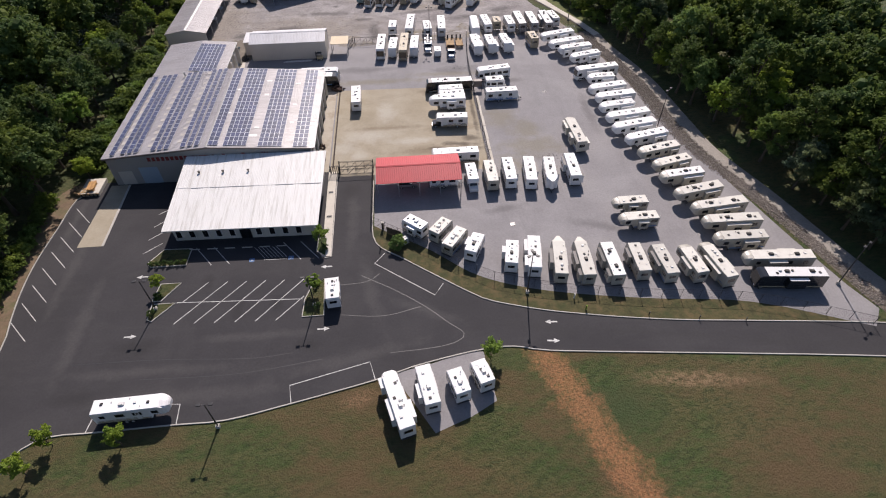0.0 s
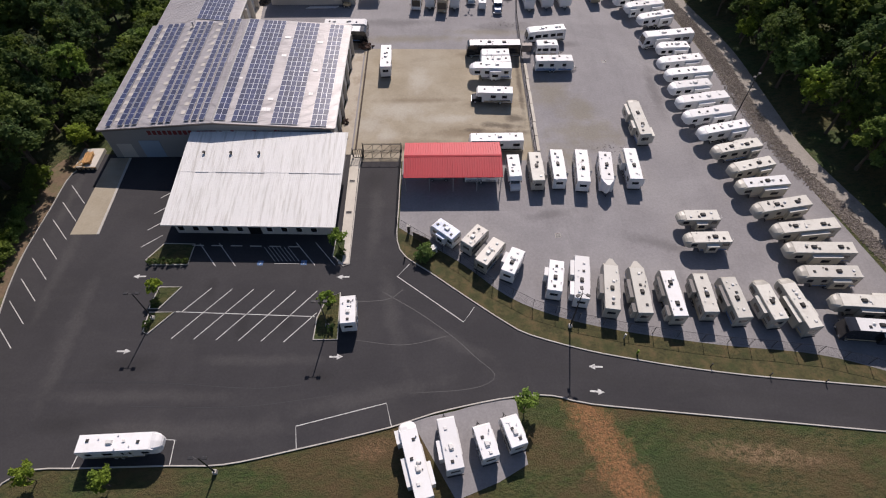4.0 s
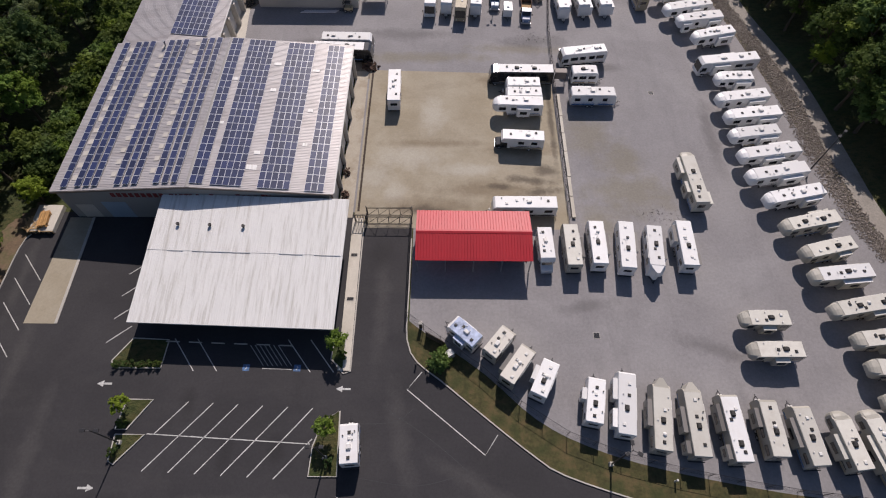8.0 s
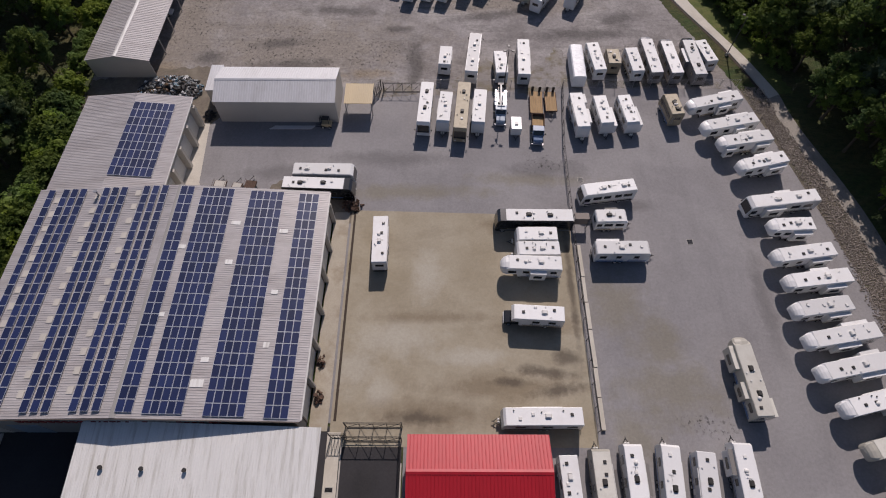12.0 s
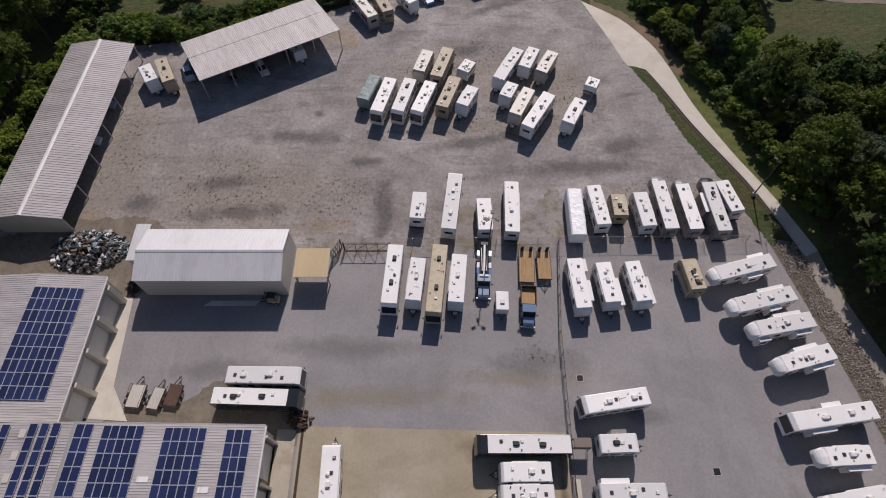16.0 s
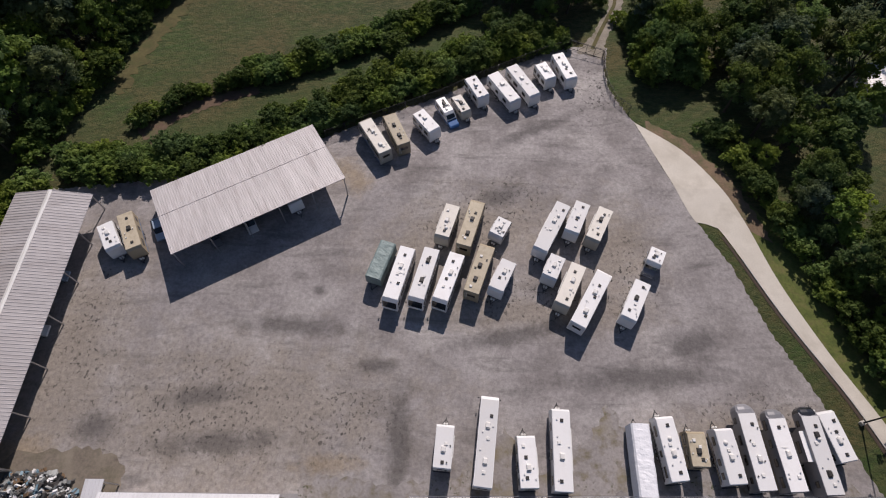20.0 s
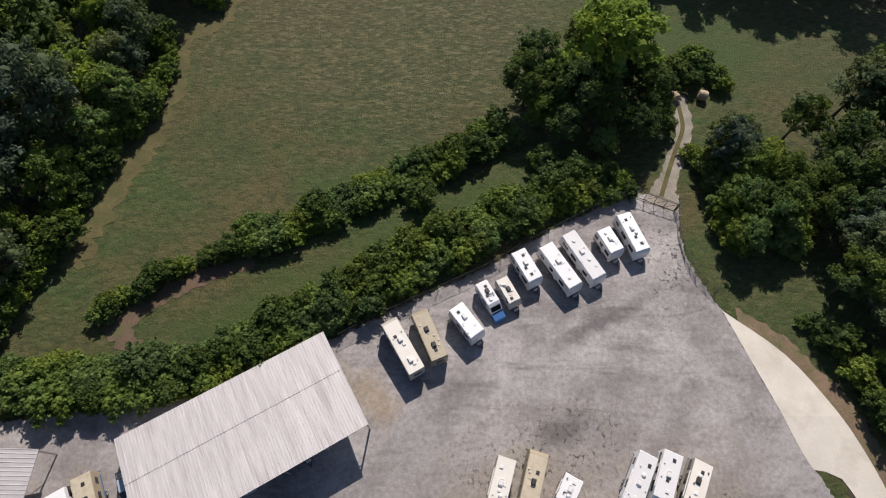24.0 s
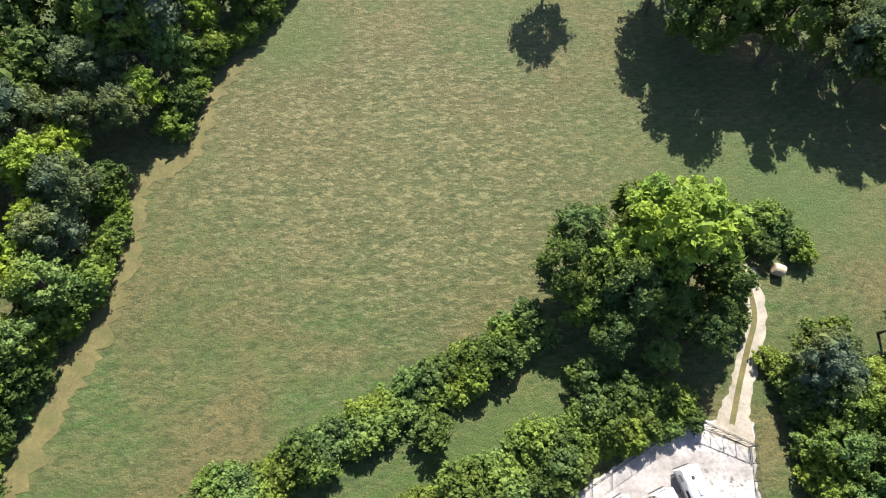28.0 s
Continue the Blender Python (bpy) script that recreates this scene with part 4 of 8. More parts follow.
for x in (-25.6, -18.9):
    tagged(strip([(x - 0.45, 68.7), (x + 0.45, 68.7)], 0.9, 0.005, 0.005, M["bluepaint"], "bay_emblem"), "blue painted accessible bay emblem", "marking", kind="structure")
    tagged(strip([(x - 0.12, 68.45), (x + 0.1, 68.7), (x - 0.05, 68.95)], 0.12, 0.011, 0.004, M["paint"], "bay_emblem_figure"), "white painted emblem", "marking", kind="structure")
line((-15.8, 40.5), (-16.3, 43.4), (-5.0, 46.3), (-4.2, 43.3))
line((-2.6, 68.3), (-4.4, 66.0), (5.4, 58.1), (7.0, 60.5))
line((-32.5, 41.9), (-31.1, 41.8), (-30.9, 38.8))
line((-42.4, 41.0), (-42.7, 38.6))


def arrow(x, y, turn):
    bm = bmesh.new()
    pts = [(-0.95, -0.13), (0.1, -0.13), (0.1, -0.42), (0.95, 0), (0.1, 0.42), (0.1, 0.13), (-0.95, 0.13)]
    bm.faces.new([bm.verts.new((a, b, 0.012)) for a, b in pts])
    me = bpy.data.meshes.new("arrow_marking")
    bm.to_mesh(me)
    bm.free()
    me.materials.append(M["paint"])
    ob = tagged(new("arrow_marking", me), "white painted direction arrow", "marking", "arrows on the road", "structure")
    ob.matrix_world = pose(x, y, 0, 0, 0, turn)


for x, y, turn in ((-43.4, 66.4, 180), (-41.6, 54.0, 0), (-12.6, 66.0, 180), (-12.2, 52.9, 0), (23.0, 51.1, 176), (22.6, 47.6, -6)):
    arrow(x, y, turn)


# ---- buildings ----
CACHE = {}


def shared(key, build, mat):
    if key not in CACHE:
        me = bpy.data.meshes.new(key if isinstance(key, str) else key[0])
        bm = build()
        bm.to_mesh(me)
        bm.free()
        me.materials.append(mat)
        CACHE[key] = me
    return CACHE[key]


def put(name, me, parent, x=0, y=0, z=0, turn=0, label=""):
    ob = new(name, me)
    ob.parent = parent
    ob.matrix_basis = pose(x, y, z, 0, 0, turn)
    if label:
        ob["label"] = label
    return ob


def ribbed(name, p, u, v, mat, parent, pitch=0.6, rib=0.05, thick=0.08, label=""):
    """A ribbed metal sheet from the corner p, with u along the eave and v up the slope."""
    p, u, v = Vector(p), Vector(u), Vector(v)
    up = u.cross(v).normalized()
    if up.z < 0:
        up = -up
    k = max(2, int(u.length / pitch))
    line_u = []
    for i in range(k):
        a = i / k
        s = 1 / k
        line_u += [(a, 0), (a + s * 0.72, 0), (a + s * 0.79, rib), (a + s * 0.93, rib)]
    line_u.append((1, 0))
    verts = []
    for a, h in line_u:
        for b in (0, 1):
            verts.append(p + u * a + v * b + up * h)
    m = len(line_u)
    faces = [(2 * i, 2 * i + 2, 2 * i + 3, 2 * i + 1) for i in range(m - 1)]
    base = len(verts)
    for c in (p, p + u, p + u + v, p + v):
        verts.append(c - up * thick)
    faces.append((base, base + 3, base + 2, base + 1))
    faces.append((0, 1, base + 3, base))
    faces.append((2 * m - 2, base + 1, base + 2, 2 * m - 1))
    faces.append(tuple([2 * i for i in range(m)][::-1]) + (base, base + 1))
    faces.append(tuple([2 * i + 1 for i in range(m)]) + (base + 2, base + 3))
    me = bpy.data.meshes.new(name)
    me.from_pydata([tuple(q) for q in verts], [], faces)
    me.materials.append(mat)
    me.validate()
    ob = new(name, me)
    ob.parent = parent
    if label:
        ob["label"] = label
    return ob


def gable_wall(x0, x1, y0, y1, eave, ridge, axis, t=0.2):
    """One wall panel under a gable: flat at both ends of the span, high in the middle."""
    bm = bmesh.new()
    if axis == "y":
        c = (x0 + x1) / 2
        pts = [(x0, 0), (x1, 0), (x1, eave), (c, ridge), (x0, eave)]
        a = [bm.verts.new((q[0], y0, q[1])) for q in pts]
        b = [bm.verts.new((q[0], y1, q[1])) for q in pts]
    else:
        c = (y0 + y1) / 2
        pts = [(y0, 0), (y1, 0), (y1, eave), (c, ridge), (y0, eave)]
        a = [bm.verts.new((x0, q[0], q[1])) for q in pts]
        b = [bm.verts.new((x1, q[0], q[1])) for q in pts]
    bm.faces.new(a)
    bm.faces.new(b[::-1])
    for i in range(5):
        j = (i + 1) % 5
        bm.faces.new((a[i], b[i], b[j], a[j]))
    bmesh.ops.recalc_face_normals(bm, faces=bm.faces[:])
    return bm


def warehouse():
    w = root("warehouse", pose(-36.1, 108, 0), "large grey metal warehouse with solar panels on its roof", "warehouse")
    hx, hy, e, r = 20.0, 15.7, 6.1, 7.55
    for y in (-hy, hy):
        part("wall", gable_wall(-hx + 0.4, hx - 0.4, y - 0.1, y + 0.1, e, r, "y"), M["wallgrey"], w)
    part("wall", boxes((-hx + 0.4, -hx + 0.6, -hy + 0.1, hy - 0.1, 0, e)), M["wallgrey"], w)
    part("wall", boxes((hx - 0.6, hx - 0.4, -hy + 0.1, hy - 0.1, 0, e)), M["wallgrey"], w)
    part("fascia", profile_y([(-hx - 0.2, e - 0.1), (0, r - 0.1), (hx + 0.2, e - 0.1), (hx + 0.2, e + 0.22), (0, r + 0.22), (-hx - 0.2, e + 0.22)], -hy - 0.25, -hy - 0.1), M["wallbrown"], w, "brown metal fascia")
    ribbed("roof", (-hx - 0.3, hy + 0.15, e + 0.25), (0, -2 * hy - 0.3, 0), (hx + 0.3, 0, r - e), M["greyroof"], w, 0.3, 0.03, label="weathered grey ribbed metal roof")
    ribbed("roof", (hx + 0.3, -hy - 0.15, e + 0.25), (0, 2 * hy + 0.3, 0), (-hx - 0.3, 0, r - e), M["greyroof"], w, 0.3, 0.03, label="weathered grey ribbed metal roof")
    part("ridge_cap", profile_y([(-0.35, r + 0.26), (-0.35, r + 0.23), (0.35, r + 0.23), (0.35, r + 0.26), (0.0, r + 0.3)], -hy - 0.15, hy + 0.15), M["wallgrey"], w)
    part("gutter", boxes((hx + 0.3, hx + 0.48, -hy, hy, e + 0.05, e + 0.22)), M["doorwhite"], w, "white gutter")
    for k in range(6):
        y = -hy + 3.2 + k * 5.0
        d = part("roller_door", boxes((hx - 0.42, hx - 0.34, y - 1.9, y + 1.9, 0.05, 4.3)), M["doorwhite"], w, "white roller door")
        part("door_frame", boxes((hx - 0.4, hx - 0.25, y - 2.1, y - 1.9, 0.05, 4.5), (hx - 0.4, hx - 0.25, y + 1.9, y + 2.1, 0.05, 4.5), (hx - 0.4, hx - 0.25, y - 1.9, y + 1.9, 4.3, 4.5)), M["wallbrown"], d)
        part("canopy", boxes((hx - 0.4, hx + 0.25, y + 2.2, y + 2.5, 0.05, 4.7)), M["wallcream"], w, "projecting cream cladding pier")
    part("roller_door", boxes((-12.4 - 1.8, -12.4 + 1.8, -hy - 0.16, -hy - 0.08, 0.05, 3.9)), M["bluegrey"], w, "blue-grey roller door")
    part("roller_door", boxes((-17.0 - 1.3, -17.0 + 1.3, -hy - 0.16, -hy - 0.08, 0.05, 3.2)), M["wallcream"], w, "cream roller door")
    part("flue", tubes(((-11.4, hy - 1.2, 6.7), (-11.4, hy - 1.2, 7.9), 0.15), ((-11.4, hy - 1.2, 7.9), (-11.4, hy - 1.2, 8.05), 0.28)), M["steel"], w)
    # lettering across the gable
    def words(text, x, size, mat):
        cu = bpy.data.curves.new("sign_lettering", "FONT")
        cu.body, cu.size, cu.extrude = text, size, 0.05
        ob = new("lettering_source", cu)
        me = bpy.data.meshes.new_from_object(ob.evaluated_get(bpy.context.evaluated_depsgraph_get()))
        bpy.data.objects.remove(ob)
        me.materials.clear()
        me.materials.append(mat)
        s = new("sign_lettering", me)
        s.parent = w
        s.matrix_basis = pose(x, -hy - 0.16, 5.25, 90, 0, 0)
        s["label"] = "dark red raised letters"
    words("PARTS &", -3.3, 1.2, M["redletter"])
    words("RV", 9.9, 1.2, M["redletter"])
    bar = shared("sign_bar", lambda: boxes((-0.28, 0.28, -0.04, 0.04, 0, 0.85)), M["redletter"])
    low = shared("sign_bar_low", lambda: boxes((-0.26, 0.26, -0.04, 0.04, 0, 0.55)), M["redletter"])
    for k in range(9):
        put("sign_bar", bar, w, -11.5 + k * 0.88, -hy - 0.14, 5.25, 0, "dark red plain bar in place of a name")
    for x0 in (2.8, 6.6):
        for k in range(4):
            put("sign_bar", low if k else bar, w, x0 + k * 0.82, -hy - 0.14, 5.25, 0, "dark red plain bar in place of a name")
    return w, hx, hy, e, r


WARE = warehouse()


def wing():
    w = root("workshop", pose(-48.3, 133.6, 0), "low grey metal workshop wing with white roller doors", "workshop")
    hx, hy, e, r = 8.1, 9.4, 5.2, 6.0
    part("wall", gable_wall(-hx + 0.2, hx - 0.4, hy - 0.2, hy, e, r, "y"), M["wallgrey"], w)
    part("wall", boxes((-hx + 0.2, -hx + 0.4, -hy, hy - 0.2, 0, e)), M["wallgrey"], w)
    part("wall", boxes((hx - 0.6, hx - 0.4, -hy, hy - 0.2, 0, e)), M["wallcream"], w)
    ribbed("roof", (-hx - 0.2, hy + 0.1, e + 0.15), (0, -2 * hy - 0.1, 0), (hx + 0.2, 0, r - e), M["greyroof"], w, 0.3, 0.03)
    ribbed("roof", (hx + 0.2, -hy, e + 0.15), (0, 2 * hy + 0.1, 0), (-hx - 0.2, 0, r - e), M["greyroof"], w, 0.3, 0.03)
    part("gutter", boxes((hx + 0.2, hx + 0.35, -hy, hy, e - 0.05, e + 0.12)), M["doorwhite"], w)
    for k in range(4):
        y = -hy + 2.6 + k * 4.3
        d = part("roller_door", boxes((hx - 0.42, hx - 0.34, y - 1.5, y + 1.5, 0.05, 3.6)), M["doorwhite"], w, "white roller door")
        part("pier", boxes((hx - 0.4, hx + 0.5, y + 1.75, y + 2.35, 0.05, 4.6)), M["wallcream"], w, "cream clad pier beside a door")
    return w, hx, hy, e, r


wing()


def office():
    w = root("office", pose(-27.15, 83.06, 0, 0, 0, -1.6), "single-storey cream office with a white metal roof", "office building")
    hx, y0 = 13.5, -10.0
    part("wall", boxes((-hx + 1.0, hx - 1.2, y0 + 1.4, y0 + 1.6, 0, 3.62)), M["wallcream"], w)
    for x, mat in ((-hx + 1.1, "wallgrey"), (hx - 1.3, "wallcream")):
        bm = bmesh.new()
        ring = [(y0 + 1.6, 0), (8.9, 0), (8.9, 5.74), (y0 + 1.6, 3.76)]
        a, b = ([bm.verts.new((x + q, yy, zz)) for yy, zz in ring] for q in (-0.1, 0.1))
        bm.faces.new(a[::-1])
        bm.faces.new(b)
        for k in range(4):
            bm.faces.new((a[k], a[(k + 1) % 4], b[(k + 1) % 4], b[k]))
        bmesh.ops.recalc_face_normals(bm, faces=bm.faces[:])
        part("wall", bm, M[mat], w)
    ribbed("roof", (-hx, y0, 3.68), (2 * hx, 0, 0), (0, 10.3, 1.185), M["whiteroof"], w, 0.3, 0.03, label="stained white ribbed metal roof")
    ribbed("roof", (-hx, y0 + 10.2, 4.89), (2 * hx, 0, 0), (0, 8.75, 1.006), M["whiteroof"], w, 0.3, 0.03, label="stained white ribbed metal roof")
    part("fascia", boxes((-hx, hx, y0 - 0.06, y0, 3.48, 3.71)), M["doorwhite"], w)
    for x0, x1 in ((-7.2, 0.8), (4.8, 8.0), (-10.6, -8.4), (9.6, 13.2)):
        part("roof_lap", boxes((x0, x1, y0 + 10.12, y0 + 10.22, 4.87, 4.925)), M["roofgrey"], w, "dirty lap joint across the roof")
    for k in range(10):
        x = -11.6 + k * 2.35
        if k == 5:
            d = part("door", boxes((x - 0.9, x + 0.9, y0 + 1.33, y0 + 1.4, 0.05, 2.2)), M["glass"], w, "dark glazed entrance door")
            part("door_frame", boxes((x - 1.0, x - 0.9, y0 + 1.32, y0 + 1.4, 0.05, 2.3), (x + 0.9, x + 1.0, y0 + 1.32, y0 + 1.4, 0.05, 2.3), (x - 1.0, x + 1.0, y0 + 1.32, y0 + 1.4, 2.2, 2.3)), M["blacksteel"], d)
            continue
        g = part("window", boxes((x - 0.45, x + 0.45, y0 + 1.35, y0 + 1.4, 0.7, 2.3)), M["glass"], w, "tall dark window")
        part("window_frame", boxes((x - 0.55, x - 0.45, y0 + 1.32, y0 + 1.4, 0.6, 2.4), (x + 0.45, x + 0.55, y0 + 1.32, y0 + 1.4, 0.6, 2.4), (x - 0.45, x + 0.45, y0 + 1.32, y0 + 1.4, 2.3, 2.4), (x - 0.45, x + 0.45, y0 + 1.32, y0 + 1.4, 0.6, 0.7)), M["doorwhite"], g)
    for x in (-10.0, -5.5, -0.8):
        part("roof_vent", tubes(((x, 4.05, 5.22), (x, 4.05, 5.6), 0.13), ((x, 4.05, 5.6), (x, 4.05, 5.76), 0.24), sides=10), M["acdark"], w, "dark capped flue pipe")
    for k in range(6):
        part("wheel_stop", boxes((-9.5 + k * 3.05, -7.7 + k * 3.05, y0 - 1.2, y0 - 1.05, 0.0, 0.14), bevel=0.03), M["kerb"], w)


office()


def shed(name, x, y, turn, length, depth, eave_f, eave_b, ridge, roofmat, label, posts, walls=(), ribs_pitch=0.35, ground=0.0, postmat="steel", over=0.0):
    """An open shed: local x along its length, its front towards -y. A ridge of None makes one slope."""
    w = root(name, pose(x, y, ground, 0, 0, turn), label, "shed")
    h, d = length / 2, depth / 2
    if ridge is None:
        ribbed("roof", (-h, -d, eave_f), (length, 0, 0), (0, depth, eave_b - eave_f), roofmat, w, ribs_pitch, 0.04)
    else:
        ribbed("roof", (-h, -d, eave_f), (length, 0, 0), (0, d, ridge - eave_f), roofmat, w, ribs_pitch, 0.04)
        ribbed("roof", (-h, d, eave_b), (length, 0, 0), (0, -d, ridge - eave_b), roofmat, w, ribs_pitch, 0.04)
        sl = 0.3 * (ridge - eave_f) / d
        bm = bmesh.new()
        ra, rb = ([bm.verts.new((q, yy, zz)) for yy, zz in ((-0.3, ridge - sl + 0.05), (0, ridge + 0.07), (0.3, ridge - sl + 0.05), (0.3, ridge - sl), (-0.3, ridge - sl))] for q in (-h, h))
        for i in range(5):
            bm.faces.new((ra[i], ra[(i + 1) % 5], rb[(i + 1) % 5], rb[i]))
        bm.faces.new(ra[::-1])
        bm.faces.new(rb)
        bmesh.ops.recalc_face_normals(bm, faces=bm.faces[:])
        part("ridge_cap", bm, roofmat if name != "long_shed" else M["whiteroof"], w)
    for i in range(posts):
        px = -h + 0.2 + (length - 0.4) * i / (posts - 1)
        for sy, ht in ((-1, eave_f), (1, eave_b)):
            part("post", boxes((px - 0.08, px + 0.08, sy * (d - 0.3) - 0.08, sy * (d - 0.3) + 0.08, -0.8, ht - 0.1)), M[postmat], w)
        part("rafter", tubes(((px, -d + 0.2, eave_f - 0.18), (px, 0, (ridge or (eave_f + eave_b) / 2) - 0.18), 0.07), ((px, 0, (ridge or (eave_f + eave_b) / 2) - 0.18), (px, d - 0.2, eave_b - 0.18), 0.07), sides=4), M[postmat], w)
        part("brace", tubes(((px, -d + 0.3, eave_f - 1.0), (px, -d + 1.2, eave_f - 0.1), 0.05), sides=4), M[postmat], w)
    for side, mat in walls:
        if side == "back":
            part("wall", boxes((-h + 0.1, h - 0.1, d - 0.25, d - 0.15, -0.8, eave_b - 0.12)), M[mat], w)
        elif side == "front":
            part("wall", boxes((-h + 0.1, h - 0.1, -d + 0.15, -d + 0.25, -0.3, eave_f - 0.12)), M[mat], w)
        else:
            px = (-h + 0.12) if side == "left" else (h - 0.12)
            bm = bmesh.new()
            pts = [(-d + 0.25, -0.3), (d - 0.25, -0.8), (d - 0.25, eave_b - 0.1)] + ([(0, ridge - 0.1)] if ridge else []) + [(-d + 0.25, eave_f - 0.1)]
            a = [bm.verts.new((px - 0.05, q, z)) for q, z in pts]
            b = [bm.verts.new((px + 0.05, q, z)) for q, z in pts]
            bm.faces.new(a)
            bm.faces.new(b[::-1])
            for i in range(len(pts)):
                j = (i + 1) % len(pts)
                bm.faces.new((a[i], b[i], b[j], a[j]))
            bmesh.ops.recalc_face_normals(bm, faces=bm.faces[:])
            part("wall", bm, M[mat], w)
    return w


shed("red_shed", 4.35, 87.2, 0, 16.4, 8.4, 3.65, 3.65, 4.65, M["redroof"], "open carport with a bright red metal roof", 5, (), 0.4)
shed("storage_building", -27.2, 146.75, 0, 19.8, 8.1, 4.65, 4.65, 5.85, M["paleroof"], "pale grey ribbed metal storage building", 2, (("front", "wallcream"), ("back", "wallcream"), ("left", "wallcream"), ("right", "wallcream")), 0.4)
shed("lean_to", -38.4, 149.3, 0, 2.1, 5.8, 3.6, 3.8, None, M["paleroof"], "small pale metal lean-to beside the storage building", 2, (("front", "wallcream"), ("left", "wallcream")), 0.4)
shed("canopy", -13.9, 146.3, 0, 4.7, 4.4, 3.1, 3.3, None, M["tanroof"], "small canopy with a tan ribbed roof", 2, (), 0.3)
carport = shed("carport", -28.55, 192.1, 30.1, 25.7, 13.0, 4.6, 3.0, None, M["galvroof"], "open storage carport with a pale metal roof", 6, (("back", "wallgrey"),), 0.35)
ribbed("roof", (-12.85, 0.9, 3.74), (25.7, 0, 0), (0, 5.6, -0.69), M["galvroof"], carport, 0.35, 0.04)
shed("long_shed", -56.0, 171.6, 90, 37.0, 11.2, 3.8, 3.8, 4.75, M["greyroof"], "long open-fronted grey metal storage shed", 7, (("back", "wallgrey"), ("left", "wallcream")), 0.45)


# ---- vehicles: small shared pieces ----
def wheel_bm(r, w, sides, depth=0.0):
    bm = bmesh.new()
    tube(bm, (0, -w / 2, 0), (0, w / 2, 0), r, sides)
    return bm


def wheel(parent, x, y, r=0.37):
    t = put("wheel", shared(("tyre", r), lambda: wheel_bm(r, 0.24, 16), M["rubber"]), parent, x, y, r)
    put("rim", shared(("rim", r), lambda: wheel_bm(r * 0.6, 0.262, 12), M["alu"]), t)


def ac_bm():
    bm = boxes((-0.42, 0.42, -0.33, 0.33, 0, 0.3), (-0.5, -0.42, -0.28, 0.28, 0, 0.2))
    for v in bm.verts:
        if v.co.z > 0.25:
            v.co.x = v.co.x * 0.78 - 0.04
            v.co.y *= 0.8
    bmesh.ops.bevel(bm, geom=[e for e in bm.edges if max(v.co.z for v in e.verts) > 0.15], offset=0.05, segments=2, affect="EDGES")
    return bm


def vent_bm():
    bm = boxes((-0.19, 0.19, -0.19, 0.19, 0, 0.06), (-0.22, 0.22, -0.22, 0.22, 0.06, 0.15))
    for v in bm.verts:
        if v.co.z > 0.1:
            v.co.x *= 0.75
            v.co.y *= 0.8
    return bm


def tank_bm():
    bm = tubes(((0, 0, 0), (0, 0, 0.42), 0.15), ((0, 0, 0.42), (0, 0, 0.5), 0.09), ((0, 0, 0.5), (0, 0, 0.56), 0.05), sides=10)
    return bm


def dome_bm():
    bm = bmesh.new()
    bmesh.ops.create_uvsphere(bm, u_segments=12, v_segments=8, radius=0.3)
    for v in bm.verts:
        v.co.z = max(v.co.z, -0.05) * 0.8 + 0.04
    return bm


def ladder_bm():
    spec = [((0, y, 0), (0, y, 2.1), 0.018) for y in (-0.18, 0.18)] + [((0, -0.18, 0.15 + 0.3 * k), (0, 0.18, 0.15 + 0.3 * k), 0.016) for k in range(7)]
    return tubes(*spec, sides=5)


def window(parent, x, y, z, w, h, side):
    """A framed window on the side wall, with a lighter gasket round it."""
    me = shared(("pane", w, h), lambda: boxes((-w / 2, w / 2, -0.012, 0.012, -h / 2, h / 2)), M["glass"])
    p = put("window", me, parent, x, y, z)
    fr = shared(("window_frame", w, h), lambda: boxes((-w / 2 - 0.05, -w / 2, -0.02, 0.02, -h / 2 - 0.05, h / 2 + 0.05), (w / 2, w / 2 + 0.05, -0.02, 0.02, -h / 2 - 0.05, h / 2 + 0.05), (-w / 2, w / 2, -0.02, 0.02, h / 2, h / 2 + 0.05), (-w / 2, w / 2, -0.02, 0.02, -h / 2 - 0.05, -h / 2)), M["blacksteel"])
    put("window_frame", fr, p)
    return p


def end_window(parent, x, z, w, h):
    me = shared(("end_pane", w, h), lambda: boxes((-0.012, 0.012, -w / 2, w / 2, -h / 2, h / 2)), M["glass"])
    return put("window", me, parent, x, 0, z)


LABEL = {"white": "white", "beige": "beige", "tan": "tan", "grey": "grey and white", "dark": "black and white", "beigew": "pale beige", "cream": "cream and white", "tint": "white"}
BODY = {"white": ("rvwhite", "roofwhite"), "beige": ("rvbeige", "roofbeige"), "tan": ("rvtan", "rooftan"), "grey": ("rvgrey", "roofwhite"), "dark": ("rvdark", "roofwhite"), "beigew": ("rvbeige", "roofbw"), "cream": ("rvbeige", "roofwhite"), "tint": ("rvwhite", "roofskysheen")}
rng = random.Random(7)


